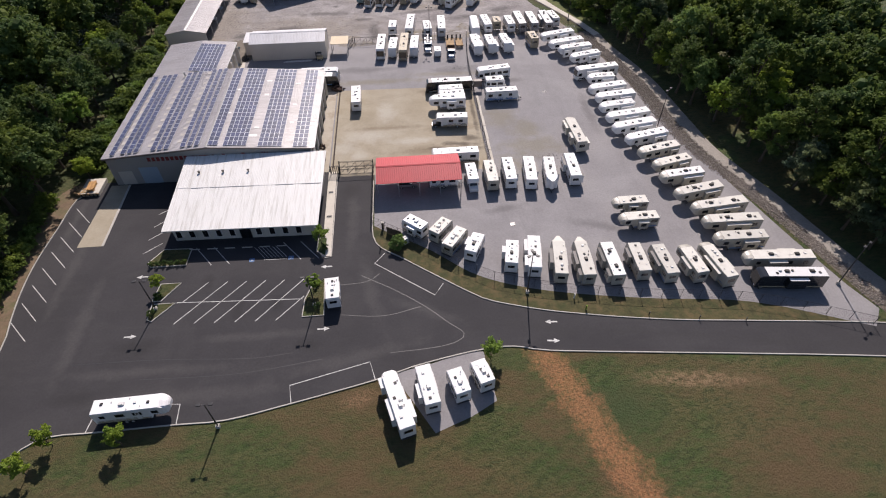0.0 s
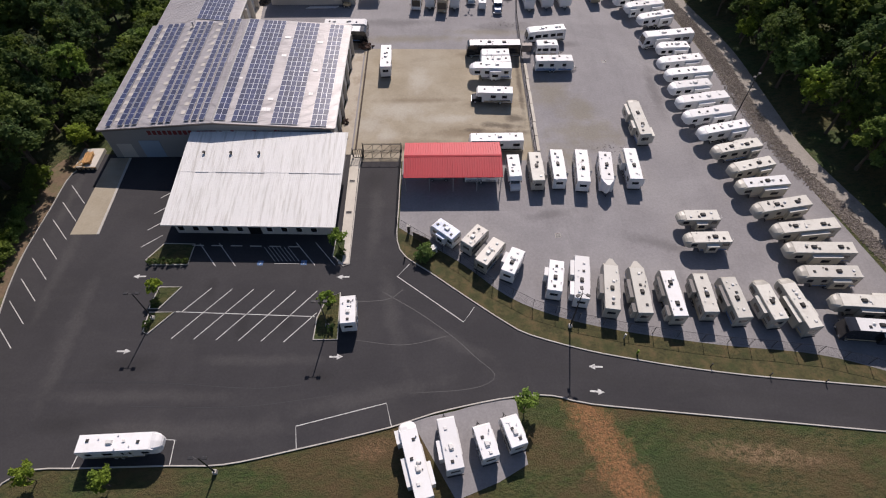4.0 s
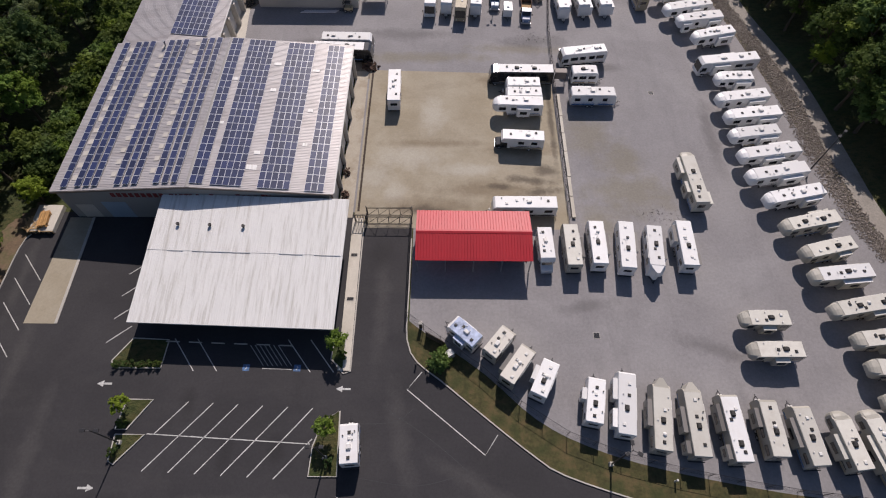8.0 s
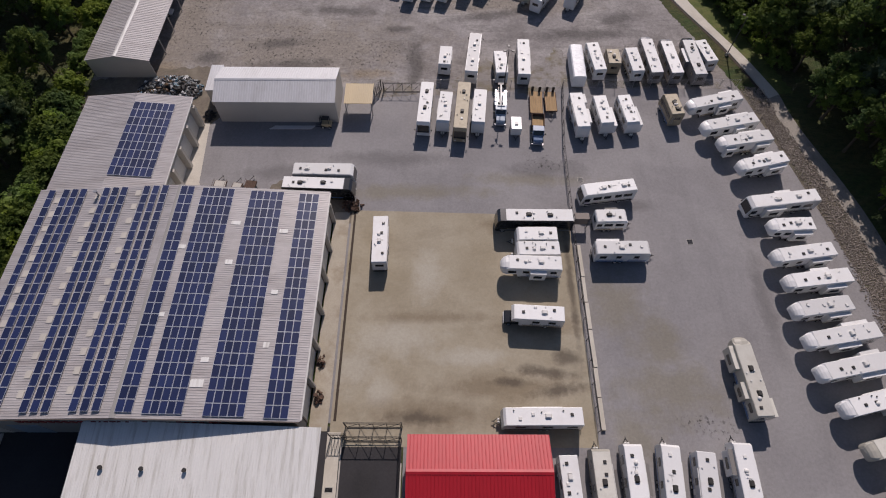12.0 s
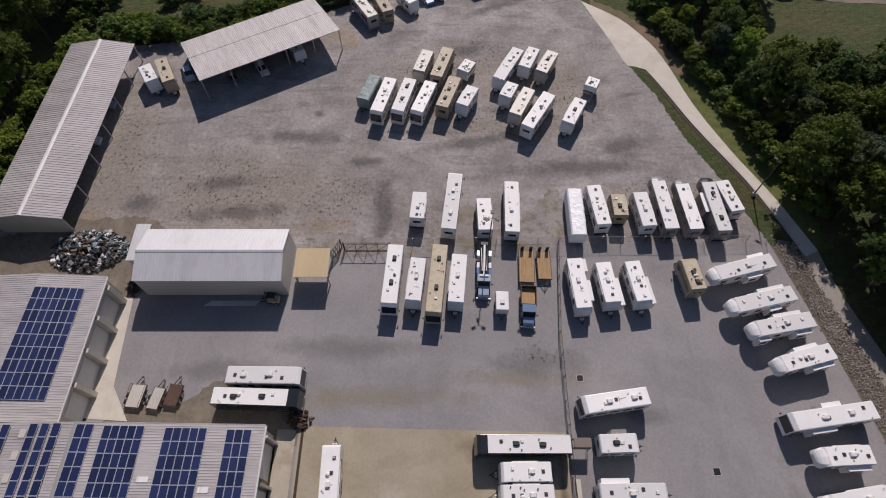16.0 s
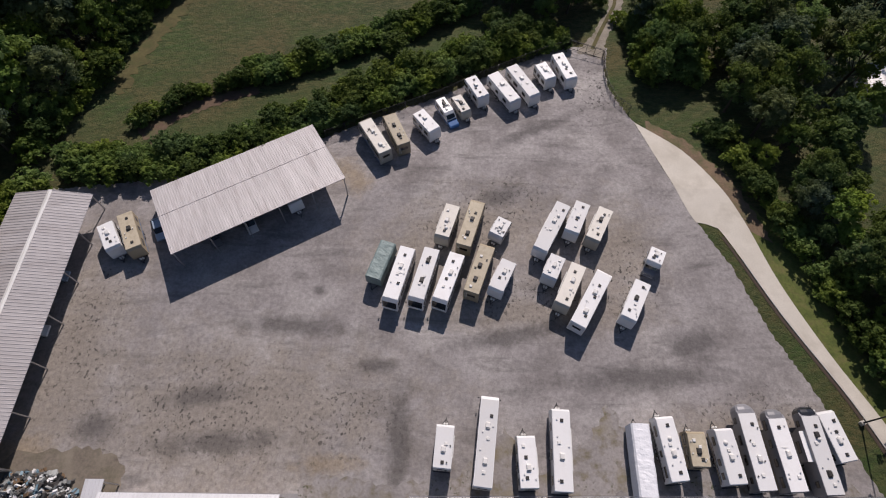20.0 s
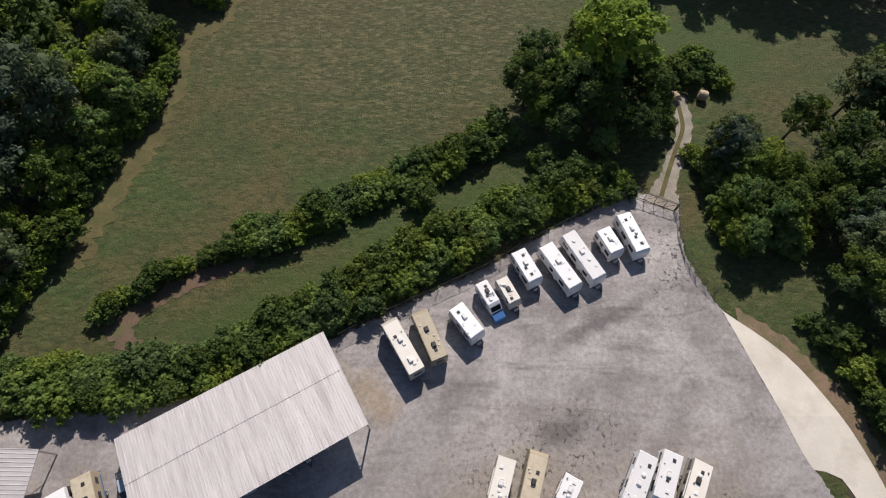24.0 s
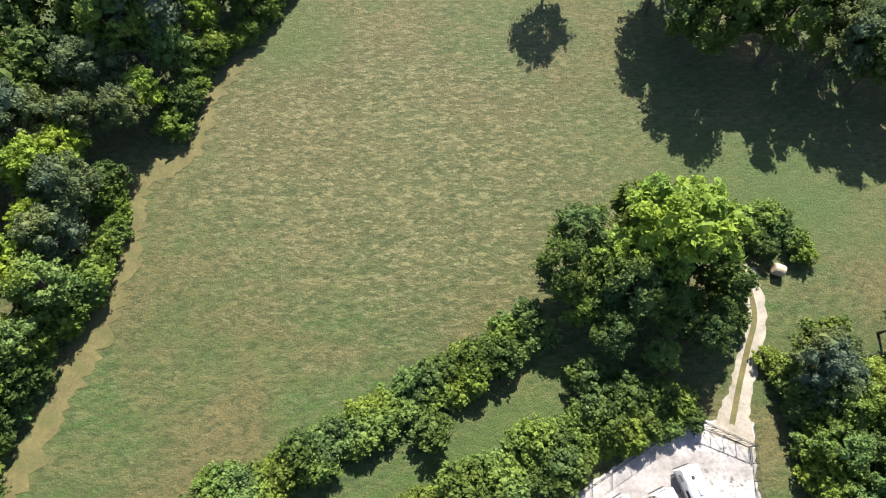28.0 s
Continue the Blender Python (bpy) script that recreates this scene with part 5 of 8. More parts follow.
def roof_kit(v, z, x0, x1, n_ac=1, ac_dark=True, seed=0):
    """Air conditioner, vents, pipe caps and aerial on a roof that runs from x0 to x1."""
    r = random.Random(seed * 31 + 5)
    ln = x1 - x0
    ac = shared("air_conditioner_dark" if ac_dark else "air_conditioner_white", ac_bm, M["acdark" if ac_dark else "acwhite"])
    spots = [0.45] if n_ac == 1 else [0.28, 0.72]
    for s in spots[:n_ac]:
        put("air_conditioner", ac, v, x0 + ln * (s + r.uniform(-0.06, 0.06)), r.uniform(-0.1, 0.1), z, 0, "dark roof air conditioner" if ac_dark else "")
    for s in (0.14, 0.62, 0.86):
        if r.random() < 0.88:
            dk = r.random() < 0.55
            me = shared("vent_dark" if dk else "vent_white", vent_bm, M["acdark" if dk else "acwhite"])
            put("roof_vent", me, v, x0 + ln * (s + r.uniform(-0.05, 0.05)), r.uniform(-0.5, 0.5), z)
    pipes_ = bmesh.new()
    for k in range(r.randint(2, 4)):
        cx, cy = x0 + ln * r.uniform(0.08, 0.92), r.choice((-1, 1)) * r.uniform(0.5, 0.95)
        tube(pipes_, (cx, cy, z), (cx, cy, z + 0.1), 0.05, 8)
        tube(pipes_, (cx, cy, z + 0.1), (cx, cy, z + 0.16), 0.1, 8)
    part("vent_caps", pipes_, M["acwhite" if r.random() < 0.75 else "acdark"], v)
    if r.random() < 0.4:
        put("aerial", shared("aerial", lambda: tubes(((0, 0, 0.02), (1.0, 0.1, 0.1), 0.025), ((0.95, -0.25, 0.1), (1.05, 0.45, 0.1), 0.03), sides=5), M["acwhite"]), v, x0 + ln * r.uniform(0.3, 0.6), r.uniform(-0.4, 0.4), z)
    if r.random() < 0.3:
        put("satellite_dome", shared("satellite_dome", dome_bm, M["acwhite"]), v, x0 + ln * r.uniform(0.2, 0.8), r.uniform(-0.3, 0.3), z)


def stripes(v, x0, x1, z0, kind, hw):
    """Painted bands along both sides."""
    r = random.Random(int(abs(x0 * 100)) + int(z0 * 10) + len(v.name))
    mats = [M["rvgrey"], M["rvblue"], M["rvtan"], M["rvdark"]]
    a = r.choice(mats)
    for s in (-1, 1):
        part("stripe", boxes((x0 + 0.25, x1 - 0.4, s * (hw + 0.004) - 0.004, s * (hw + 0.004) + 0.004, z0 + 0.1, z0 + 0.42)), a, v, "painted lower band")
        part("stripe", boxes((x0 + 0.5, x1 - 1.6, s * (hw + 0.004) - 0.004, s * (hw + 0.004) + 0.004, z0 + 0.55, z0 + 0.68)), r.choice(mats), v, "painted thin band")


def slide_outs(v, slides, hw, top, bodymat, roofmat, low=0.75):
    for side, xc, ln in slides:
        s = 1 if side == "L" else -1
        y0, y1 = sorted((s * (hw - 0.05), s * (hw + 0.62)))
        b = part("slide_out", boxes((xc - ln / 2, xc + ln / 2, y0, y1, low, top - 0.5), bevel=0.03), bodymat, v, "extended slide-out room")
        part("slide_roof", boxes((xc - ln / 2 - 0.03, xc + ln / 2 + 0.03, min(y0, y1) - 0.03, max(y0, y1) + 0.03, top - 0.5, top - 0.46)), roofmat, b)
        window(b, xc, s * (hw + 0.628), low + 1.0, min(1.4, ln * 0.5), 0.6, s)


def trailer(x, y, turn, length, colour="white", slides=(), nose="flat", ac=1, top=3.2, dark=None, width=2.44, extra="", pale_slides=False):
    """A travel trailer on two axles, with its A-frame drawbar at the front (+x)."""
    i = int(abs(x * 7 + y * 13))
    v = vehicle("travel_trailer", pose(x, y, ground_z(y), 0, 0, turn), f"{LABEL.get(colour, colour)} travel trailer {extra or 'parked on its drawbar'}", "travel trailer", "recreational vehicles in the yard")
    length, slides = metres(length, slides)
    body, roofm = (M[k] for k in BODY[colour])
    h, hw = length / 2, width / 2
    f = 0.55 if nose == "point" else 0.28
    prof = [(-h, 0.62), (h - 0.1, 0.62), (h, 0.95), (h, 1.6), (h - f * 0.6, top - 0.35), (h - f - 0.2, top), (-h + 0.15, top), (-h, top - 0.15)]
    part("body", profile_y(prof, -hw, hw, 0.05), body, v)
    if nose == "point":
        bm = bmesh.new()
        pts = [(h - 0.9, -hw + 0.03), (h - 0.3, -hw * 0.75), (h + 0.75, -0.25), (h + 0.75, 0.25), (h - 0.3, hw * 0.75), (h - 0.9, hw - 0.03)]
        a = [bm.verts.new((q[0], q[1], 1.0)) for q in pts]
        b = [bm.verts.new((q[0] - 0.12, q[1], top - 0.02)) for q in pts]
        bm.faces.new(a[::-1])
        bm.faces.new(b)
        for k in range(6):
            j = (k + 1) % 6
            bm.faces.new((a[k], a[j], b[j], b[k]))
        bmesh.ops.recalc_face_normals(bm, faces=bm.faces[:])
        part("nose_cap", bm, body, v, "pointed front cap")
    part("roof", boxes((-h + 0.1, h - f - 0.25, -hw + 0.06, hw - 0.06, top, top + 0.035)), roofm, v)
    roof_kit(v, top + 0.035, -h + 0.3, h - f - 0.4, ac, dark if dark is not None else colour in ("beige", "tan"), i)
    stripes(v, -h, h, 0.62, colour, hw)
    slide_outs(v, slides, hw, top, body, M["slideroof"] if (dark or colour in ("beige", "beigew", "cream")) and not pale_slides else roofm)
    r = random.Random(i)
    for s in (-1, 1):
        for k, q in enumerate((-0.72, -0.15, 0.52)):
            if not any(sl[0] == ("L" if s > 0 else "R") and abs(sl[1] - q * h) < sl[2] / 2 + 0.6 for sl in slides):
                window(v, q * h + r.uniform(-0.2, 0.2), s * (hw + 0.008), 2.1, r.choice((0.75, 1.0, 1.3)), 0.62, s)
    end_window(v, -h - 0.006, 2.1, 1.3, 0.6)
    d = part("door", boxes((h * 0.15 - 0.34, h * 0.15 + 0.34, -hw - 0.02, -hw - 0.002, 0.85, 2.65)), body, v, "entry door")
    part("awning", tubes(((-h * 0.5, -hw - 0.07, top - 0.2), (h * 0.5, -hw - 0.07, top - 0.2), 0.06), sides=8), M["acwhite"], v)
    part("bumper", boxes((-h - 0.22, -h - 0.08, -hw + 0.1, hw - 0.1, 0.5, 0.62), (-h - 0.1, -h, -0.6, -0.5, 0.5, 0.6), (-h - 0.1, -h, 0.5, 0.6, 0.5, 0.6)), M["blacksteel"], v)
    if r.random() < 0.6:
        put("ladder", shared("ladder", ladder_bm, M["alu"]), v, -h - 0.07, 0.85, 1.0)
    part("chassis", boxes((-h + 0.1, h - 0.1, -0.8, -0.7, 0.42, 0.62), (-h + 0.1, h - 0.1, 0.7, 0.8, 0.42, 0.62)), M["blacksteel"], v)
    for s in (-1, 1):
        for ax in ((-0.9, -0.05) if length > 4.6 else (-0.4,)):
            wheel(v, ax, s * (hw - 0.1), 0.35)
    part("drawbar", tubes(((h - 0.2, -0.75, 0.5), (h + 1.05, 0, 0.5), 0.05), ((h - 0.2, 0.75, 0.5), (h + 1.05, 0, 0.5), 0.05), ((h + 1.0, 0, 0.5), (h + 1.25, 0, 0.5), 0.06), ((h + 0.85, 0, 0.0), (h + 0.85, 0, 0.8), 0.04), sides=6), M["blacksteel"], v)
    if nose != "point":
        for s in (-1, 1):
            put("propane_tank", shared("propane_tank", tank_bm, M["acwhite"]), v, h + 0.33, s * 0.19, 0.52)
    return v


def fifth_wheel(x, y, turn, length, colour="white", slides=(), ac=1, top=3.5, dark=None, capmat=None, extra=""):
    """A fifth-wheel trailer: its front rides high over the place of the truck, behind a rounded cap."""
    i = int(abs(x * 7 + y * 13))
    v = vehicle("fifth_wheel_trailer", pose(x, y, ground_z(y), 0, 0, turn), f"{LABEL.get(colour, colour)} fifth-wheel trailer {extra or 'with a rounded raised nose'}", "fifth-wheel trailer", "recreational vehicles in the yard")
    length, slides = metres(length, slides)
    body, roofm = (M[k] for k in BODY[colour])
    h, hw = length / 2, 1.22
    step = h - 2.7
    prof = [(-h, 0.75), (step - 0.35, 0.75), (step, 1.65), (h - 0.95, 1.6), (h - 0.9, top - 0.28), (h - 1.4, top), (-h + 0.15, top), (-h, top - 0.15)]
    part("body", profile_y(prof, -hw, hw, 0.05), body, v)
    # rounded front cap, narrower towards the nose
    rows = []
    bm = bmesh.new()
    for q, (wf, zt, zb) in zip((0.0, 0.35, 0.62, 0.82, 0.94), ((0.985, 0.0, 0.0), (0.97, 0.06, 0.02), (0.88, 0.2, 0.1), (0.7, 0.42, 0.25), (0.45, 0.7, 0.45))):
        xx = h - 1.42 + q * 1.45
        t_, b_, w_ = top + 0.02 - zt, 1.62 + zb, hw * wf
        ring = [(-w_, b_), (w_, b_), (w_, t_ - 0.3), (w_ * 0.8, t_ - 0.07), (0, t_), (-w_ * 0.8, t_ - 0.07), (-w_, t_ - 0.3)]
        rows.append([bm.verts.new((xx, a, b)) for a, b in ring])
    for ra, rb in zip(rows, rows[1:]):
        for k in range(7):
            j = (k + 1) % 7
            bm.faces.new((ra[k], ra[j], rb[j], rb[k]))
    bm.faces.new(rows[-1])
    bm.faces.new(rows[0][::-1])
    bmesh.ops.recalc_face_normals(bm, faces=bm.faces[:])
    part("front_cap", bm, M[capmat] if capmat else body, v, "rounded front cap", smooth=False)
    part("roof", boxes((-h + 0.1, h - 1.45, -hw + 0.06, hw - 0.06, top, top + 0.035)), roofm, v)
    roof_kit(v, top + 0.035, -h + 0.3, h - 1.7, ac, dark if dark is not None else colour in ("beige", "tan"), i)
    stripes(v, -h, step, 0.75, colour, hw)
    slide_outs(v, slides, hw, top, body, roofm, 0.95)
    r = random.Random(i)
    for s in (-1, 1):
        for q in (-0.75, -0.3, 0.15, 0.6):
            if not any(sl[0] == ("L" if s > 0 else "R") and abs(sl[1] - q * h) < sl[2] / 2 + 0.6 for sl in slides):
                window(v, q * h, s * (hw + 0.008), 2.4, r.choice((0.7, 0.9, 1.2)), 0.62, s)
    end_window(v, -h - 0.006, 2.3, 1.4, 0.8)
    part("door", boxes((0.5, 1.18, -hw - 0.02, -hw - 0.002, 0.95, 2.8)), body, v, "entry door")
    part("awning", tubes(((-h * 0.7, -hw - 0.07, top - 0.25), (h * 0.3, -hw - 0.07, top - 0.25), 0.065), sides=8), M["acwhite"], v)
    part("bumper", boxes((-h - 0.2, -h - 0.06, -hw + 0.1, hw - 0.1, 0.6, 0.74), (-h - 0.08, -h, -0.6, -0.5, 0.6, 0.7), (-h - 0.08, -h, 0.5, 0.6, 0.6, 0.7)), M["blacksteel"], v)
    if r.random() < 0.7:
        put("ladder", shared("ladder", ladder_bm, M["alu"]), v, -h - 0.07, 0.8, 1.4)
    part("chassis", boxes((-h + 0.1, step - 0.4, -0.8, -0.7, 0.5, 0.75), (-h + 0.1, step - 0.4, 0.7, 0.8, 0.5, 0.75)), M["blacksteel"], v)
    for s in (-1, 1):
        for ax in (-1.4, -0.5):
            wheel(v, ax, s * (hw - 0.12), 0.38)
        part("landing_leg", boxes((step - 0.6, step - 0.48, s * 0.85 - 0.06, s * 0.85 + 0.06, 0.0, 0.8)), M["blacksteel"], v)
    part("king_pin", tubes(((h - 1.6, 0, 1.2), (h - 1.6, 0, 1.62), 0.12), sides=8), M["blacksteel"], v)
    return v


def motorhome(x, y, turn, length, colour="white", slides=(), ac=2, top=3.5, dark=False, extra="", lower=None):
    """A coach-bodied motorhome with a broad windscreen at the front (+x)."""
    i = int(abs(x * 7 + y * 13))
    v = vehicle("motorhome", pose(x, y, ground_z(y), 0, 0, turn), f"{LABEL.get(colour, colour)} coach motorhome {extra or 'with a wide dark windscreen'}", "motorhome", "recreational vehicles in the yard")
    length, slides = metres(length, slides)
    body, roofm = (M[k] for k in BODY[colour])
    h, hw = length / 2, 1.24
    prof = [(-h, 0.5), (h - 0.25, 0.42), (h, 0.6), (h, 1.35), (h - 0.12, 2.0), (h - 0.3, top - 0.35), (h - 0.75, top), (-h + 0.2, top), (-h, top - 0.2)]
    part("body", profile_y(prof, -hw, hw, 0.07), body, v)
    part("roof", boxes((-h + 0.15, h - (1.7 if colour == "dark" else 0.8), -hw + 0.1, hw - 0.1, top, top + 0.03)), roofm, v)
    sl = (0.3 - 0.12) / (top - 0.35 - 2.0)
    part("windscreen", profile_y([(h + 0.012 - 0.03, 1.5), (h + 0.012, 1.42), (h - 0.1, 2.05), (h - 0.275, top - 0.5), (h - 0.32, top - 0.5), (h - 0.14, 2.05)], -hw + 0.14, hw - 0.14), M["glass"], v, "wide dark windscreen")
    roof_kit(v, top + 0.03, -h + 0.4, h - 2.0, ac, dark, i)
    stripes(v, -h, h - 0.4, 0.5, colour, hw)
    slide_outs(v, slides, hw, top, body, roofm, 0.8)
    r = random.Random(i)
    for s in (-1, 1):
        for q in (-0.7, -0.35, 0.05, 0.42):
            if not any(sl_[0] == ("L" if s > 0 else "R") and abs(sl_[1] - q * h) < sl_[2] / 2 + 0.6 for sl_ in slides):
                window(v, q * h, s * (hw + 0.008), 2.25, r.choice((0.8, 1.1, 1.4)), 0.65, s)
        window(v, h - 1.1, s * (hw + 0.008), 1.95, 0.9, 0.75, s)
        m = part("mirror", boxes((h - 0.35, h - 0.22, s * (hw + 0.3) - 0.09, s * (hw + 0.3) + 0.09, 1.6, 2.0), bevel=0.02), M["blacksteel"], v)
        part("mirror_arm", tubes(((h - 0.3, s * hw, 1.9), (h - 0.28, s * (hw + 0.26), 1.9), 0.02), sides=5), M["blacksteel"], m)
        part("headlight", boxes((h - 0.02, h + 0.015, s * 0.8 - 0.15, s * 0.8 + 0.15, 0.8, 1.0)), M["lampwhite"], v)
        wheel(v, h - 1.3, s * (hw - 0.14), 0.46)
        wheel(v, -h * 0.45, s * (hw - 0.14), 0.46)
    part("chassis", boxes((-h + 0.3, h - 0.5, -0.7, 0.7, 0.4, 0.5)), M["blacksteel"], v)
    put("ladder", shared("ladder", ladder_bm, M["alu"]), v, -h - 0.07, 0.8, 1.15)
    end_window(v, -h - 0.006, 2.3, 1.4, 0.6)
    return v


def cab_motorhome(x, y, turn, length, colour="white", cabmat="rvdark", box=(0.62, 3.1), extra=""):
    """A van cab with a living box that reaches out over it."""
    v = vehicle("cab_motorhome", pose(x, y, ground_z(y), 0, 0, turn), f"{LABEL.get(colour, colour)} cab motorhome {extra or 'with a bed space over its dark cab'}", "motorhome", "recreational vehicles in the yard")
    length, _ = metres(length)
    body, roofm = (M[k] for k in BODY[colour])
    h, hw, top = length / 2, 1.2, box[1]
    rear = h - 1.9
    prof = [(-h, 0.6), (rear - 0.3, 0.6), (rear - 0.3, 1.95), (rear + 0.9, 2.1), (rear + 0.95, 2.55), (rear + 0.6, top), (-h + 0.1, top), (-h, top - 0.12)]
    part("body", profile_y(prof, -hw, hw, 0.05), body, v)
    part("roof", boxes((-h + 0.1, rear + 0.5, -hw + 0.06, hw - 0.06, top, top + 0.03)), roofm, v)
    cab = [(rear - 0.28, 0.45), (h, 0.45), (h + 0.02, 1.0), (h - 0.15, 1.15), (h - 0.95, 1.3), (rear + 0.45, 2.05), (rear - 0.28, 2.05)]
    part("cab", profile_y(cab, -0.98, 0.98, 0.06), M[cabmat], v, "painted van cab")
    part("windscreen", profile_y([(h - 0.98, 1.36), (h - 0.95, 1.35), (rear + 0.55, 2.0), (rear + 0.5, 2.0)], -0.85, 0.85), M["glass"], v)
    roof_kit(v, top + 0.03, -h + 0.3, rear + 0.2, 1, False, int(abs(x * 7)))
    for s in (-1, 1):
        for q in (-0.6, -0.05):
            window(v, q * h, s * (hw + 0.008), 2.1, 1.0, 0.6, s)
        wheel(v, h - 0.75, s * 0.86, 0.37)
        wheel(v, -h * 0.42, s * (hw - 0.14), 0.37)
        part("headlight", boxes((h, h + 0.03, s * 0.7 - 0.13, s * 0.7 + 0.13, 0.75, 0.92)), M["lampwhite"], v)
        part("mirror", boxes((h - 1.3, h - 1.2, s * 1.15 - 0.1, s * 1.15 + 0.1, 1.4, 1.7)), M["blacksteel"], v)
    part("bumper", boxes((h + 0.02, h + 0.14, -0.95, 0.95, 0.42, 0.62), bevel=0.03), M["alu"], v)
    end_window(v, -h - 0.006, 2.1, 1.2, 0.6)
    stripes(v, -h, rear - 0.4, 0.6, colour, hw)
    return v


def van(x, y, turn, length):
    v = vehicle("camper_van", pose(x, y, ground_z(y), 0, 0, turn), "white high-roof camper van with a blue bonnet", "camper van", "recreational vehicles in the yard")
    length, _ = metres(length)
    h, hw = length / 2, 0.98
    part("body", profile_y([(-h, 0.4), (h - 1.3, 0.4), (h - 1.3, 1.5), (h - 2.1, 2.3), (h - 2.5, 2.6), (-h + 0.3, 2.65), (-h, 2.3)], -hw, hw, 0.08), M["rvwhite"], v)
    part("bonnet", profile_y([(h - 1.3, 0.4), (h, 0.4), (h, 0.95), (h - 0.2, 1.1), (h - 1.1, 1.25), (h - 1.3, 1.45)], -hw + 0.03, hw - 0.03, 0.07), M["rvblue"], v, "blue bonnet")
    part("windscreen", profile_y([(h - 1.22, 1.35), (h - 1.18, 1.35), (h - 1.95, 2.22), (h - 2.0, 2.22)], -0.82, 0.82), M["glass"], v)
    roof_kit(v, 2.63, -h + 0.6, h - 2.7, 1, True, 3)
    for s in (-1, 1):
        part("stripe", boxes((-h + 0.2, h - 1.4, s * (hw + 0.004) - 0.004, s * (hw + 0.004) + 0.004, 0.6, 1.1)), M["rvblue"], v, "blue side band")
        for q in (-0.6, -0.1):
            window(v, q * h, s * (hw + 0.008), 1.75, 0.9, 0.5, s)
        wheel(v, h - 0.9, s * (hw - 0.12), 0.35)
        wheel(v, -h * 0.55, s * (hw - 0.12), 0.35)


def car(x, y, turn, mat, label):
    v = vehicle("car", pose(x, y, ground_z(y), 0, 0, turn), label, "car")
    part("body", profile_y([(-2.2, 0.35), (2.2, 0.35), (2.25, 0.75), (1.2, 0.98), (-2.1, 1.0), (-2.25, 0.8)], -0.88, 0.88, 0.1), mat, v)
    part("cabin", profile_y([(-1.9, 0.98), (1.1, 0.96), (0.35, 1.48), (-1.4, 1.5)], -0.76, 0.76, 0.06), M["glass"], v, "dark glazed cabin")
    part("roof", profile_y([(-1.35, 1.5), (0.3, 1.49), (0.2, 1.54), (-1.2, 1.55)], -0.7, 0.7, 0.015), mat, v)
    for s in (-1, 1):
        for ax in (-1.35, 1.35):
            wheel(v, ax, s * 0.8, 0.33)


def covered(x, y, turn, length, mat, label, top=3.2):
    """A trailer wrapped in a loose cover that hangs in folds."""
    v = vehicle("covered_trailer", pose(x, y, ground_z(y), 0, 0, turn), label, "covered trailer", "recreational vehicles in the yard")
    length, _ = metres(length)
    h, hw = length / 2, 1.27
    k, m = 40, 17
    verts, faces = [], []
    for i in range(k + 1):
        a = i / k
        for j in range(m):
            q = j / (m - 1) * 2 - 1
            fold = 0.07 * noise.noise((a * 9, q * 3.0, x)) + 0.05 * noise.noise((a * 24, q * 6.0, x + 9))
            if abs(q) < 0.45:
                yy, zz = q / 0.45 * hw, top + 0.08 * (1 - (q / 0.45) ** 2) + fold * 0.8
            else:
                s = math.copysign(1, q)
                yy, zz = s * (hw + fold * 0.8 + 0.02), top - (abs(q) - 0.45) / 0.55 * (top - 0.55)
            verts.append((-h + a * length, yy, zz))
    for i in range(k):
        for j in range(m - 1):
            p = i * m + j
            faces.append((p, p + 1, p + m + 1, p + m))
    faces.append(tuple(range(m))[::-1])
    faces.append(tuple(k * m + j for j in range(m)))
    me = bpy.data.meshes.new("cover")
    me.from_pydata(verts, [], faces)
    me.materials.append(mat)
    ob = new("cover", me)
    ob.parent = v
    for s in (-1, 1):
        for ax in (-0.5, 0.4):
            wheel(v, ax, s * 1.05, 0.35)
    part("drawbar", tubes(((h - 0.2, -0.7, 0.5), (h + 1.1, 0, 0.5), 0.05), ((h - 0.2, 0.7, 0.5), (h + 1.1, 0, 0.5), 0.05), ((h + 0.9, 0, 0.0), (h + 0.9, 0, 0.8), 0.04)), M["blacksteel"], v)


# ---- vehicles: where they stand ----
B, T, W = "beige", "tan", "white"
# front rows of the sales yard
trailer(2.94, 73.03, 138.4, 4.55, "tint", (("L", -0.2, 1.6),), extra="with a bluish reflection painted into its glossy roof")
trailer(7.50, 71.69, 50.7, 4.59, "beigew")
trailer(9.72, 68.74, 54.0, 5.55, "beigew", (("L", -0.6, 2.6),))
trailer(12.99, 66.98, 64.2, 5.05, W, (("L", 0.2, 1.9),), dark=True, pale_slides=True)
trailer(18.92, 64.27, 79.1, 5.79, W, (("L", 0.6, 1.4),), dark=True, pale_slides=True)
trailer(22.69, 63.97, 81.2, 7.90, W, (("L", 1.6, 2.6), ("L", -2.0, 2.2)), dark=True, pale_slides=True)
trailer(26.68, 62.39, 81.5, 8.24, B, (("L", 0.3, 3.2),), "point")
trailer(30.71, 61.80, 87.6, 8.30, B, (("L", 0.2, 3.0), ("L", -3.0, 1.4)), "point")
trailer(35.22, 61.17, 90.5, 8.06, "cream", (("L", 1.2, 3.2), ("L", -2.8, 1.6)), dark=True, ac=2)
trailer(39.75, 61.18, 89.3, 6.89, B, (("L", 1.2, 2.2), ("R", 0.2, 2.6)))
trailer(43.85, 60.35, 93.3, 7.10, B, (("L", 0.4, 3.4),))
fifth_wheel(48.29, 59.82, 97.0, 6.97, B, (("L", -0.6, 2.8),))
fifth_wheel(52.26, 59.26, 99.5, 8.53, B, (("L", -0.8, 4.2), ("R", -1.2, 2.4)))
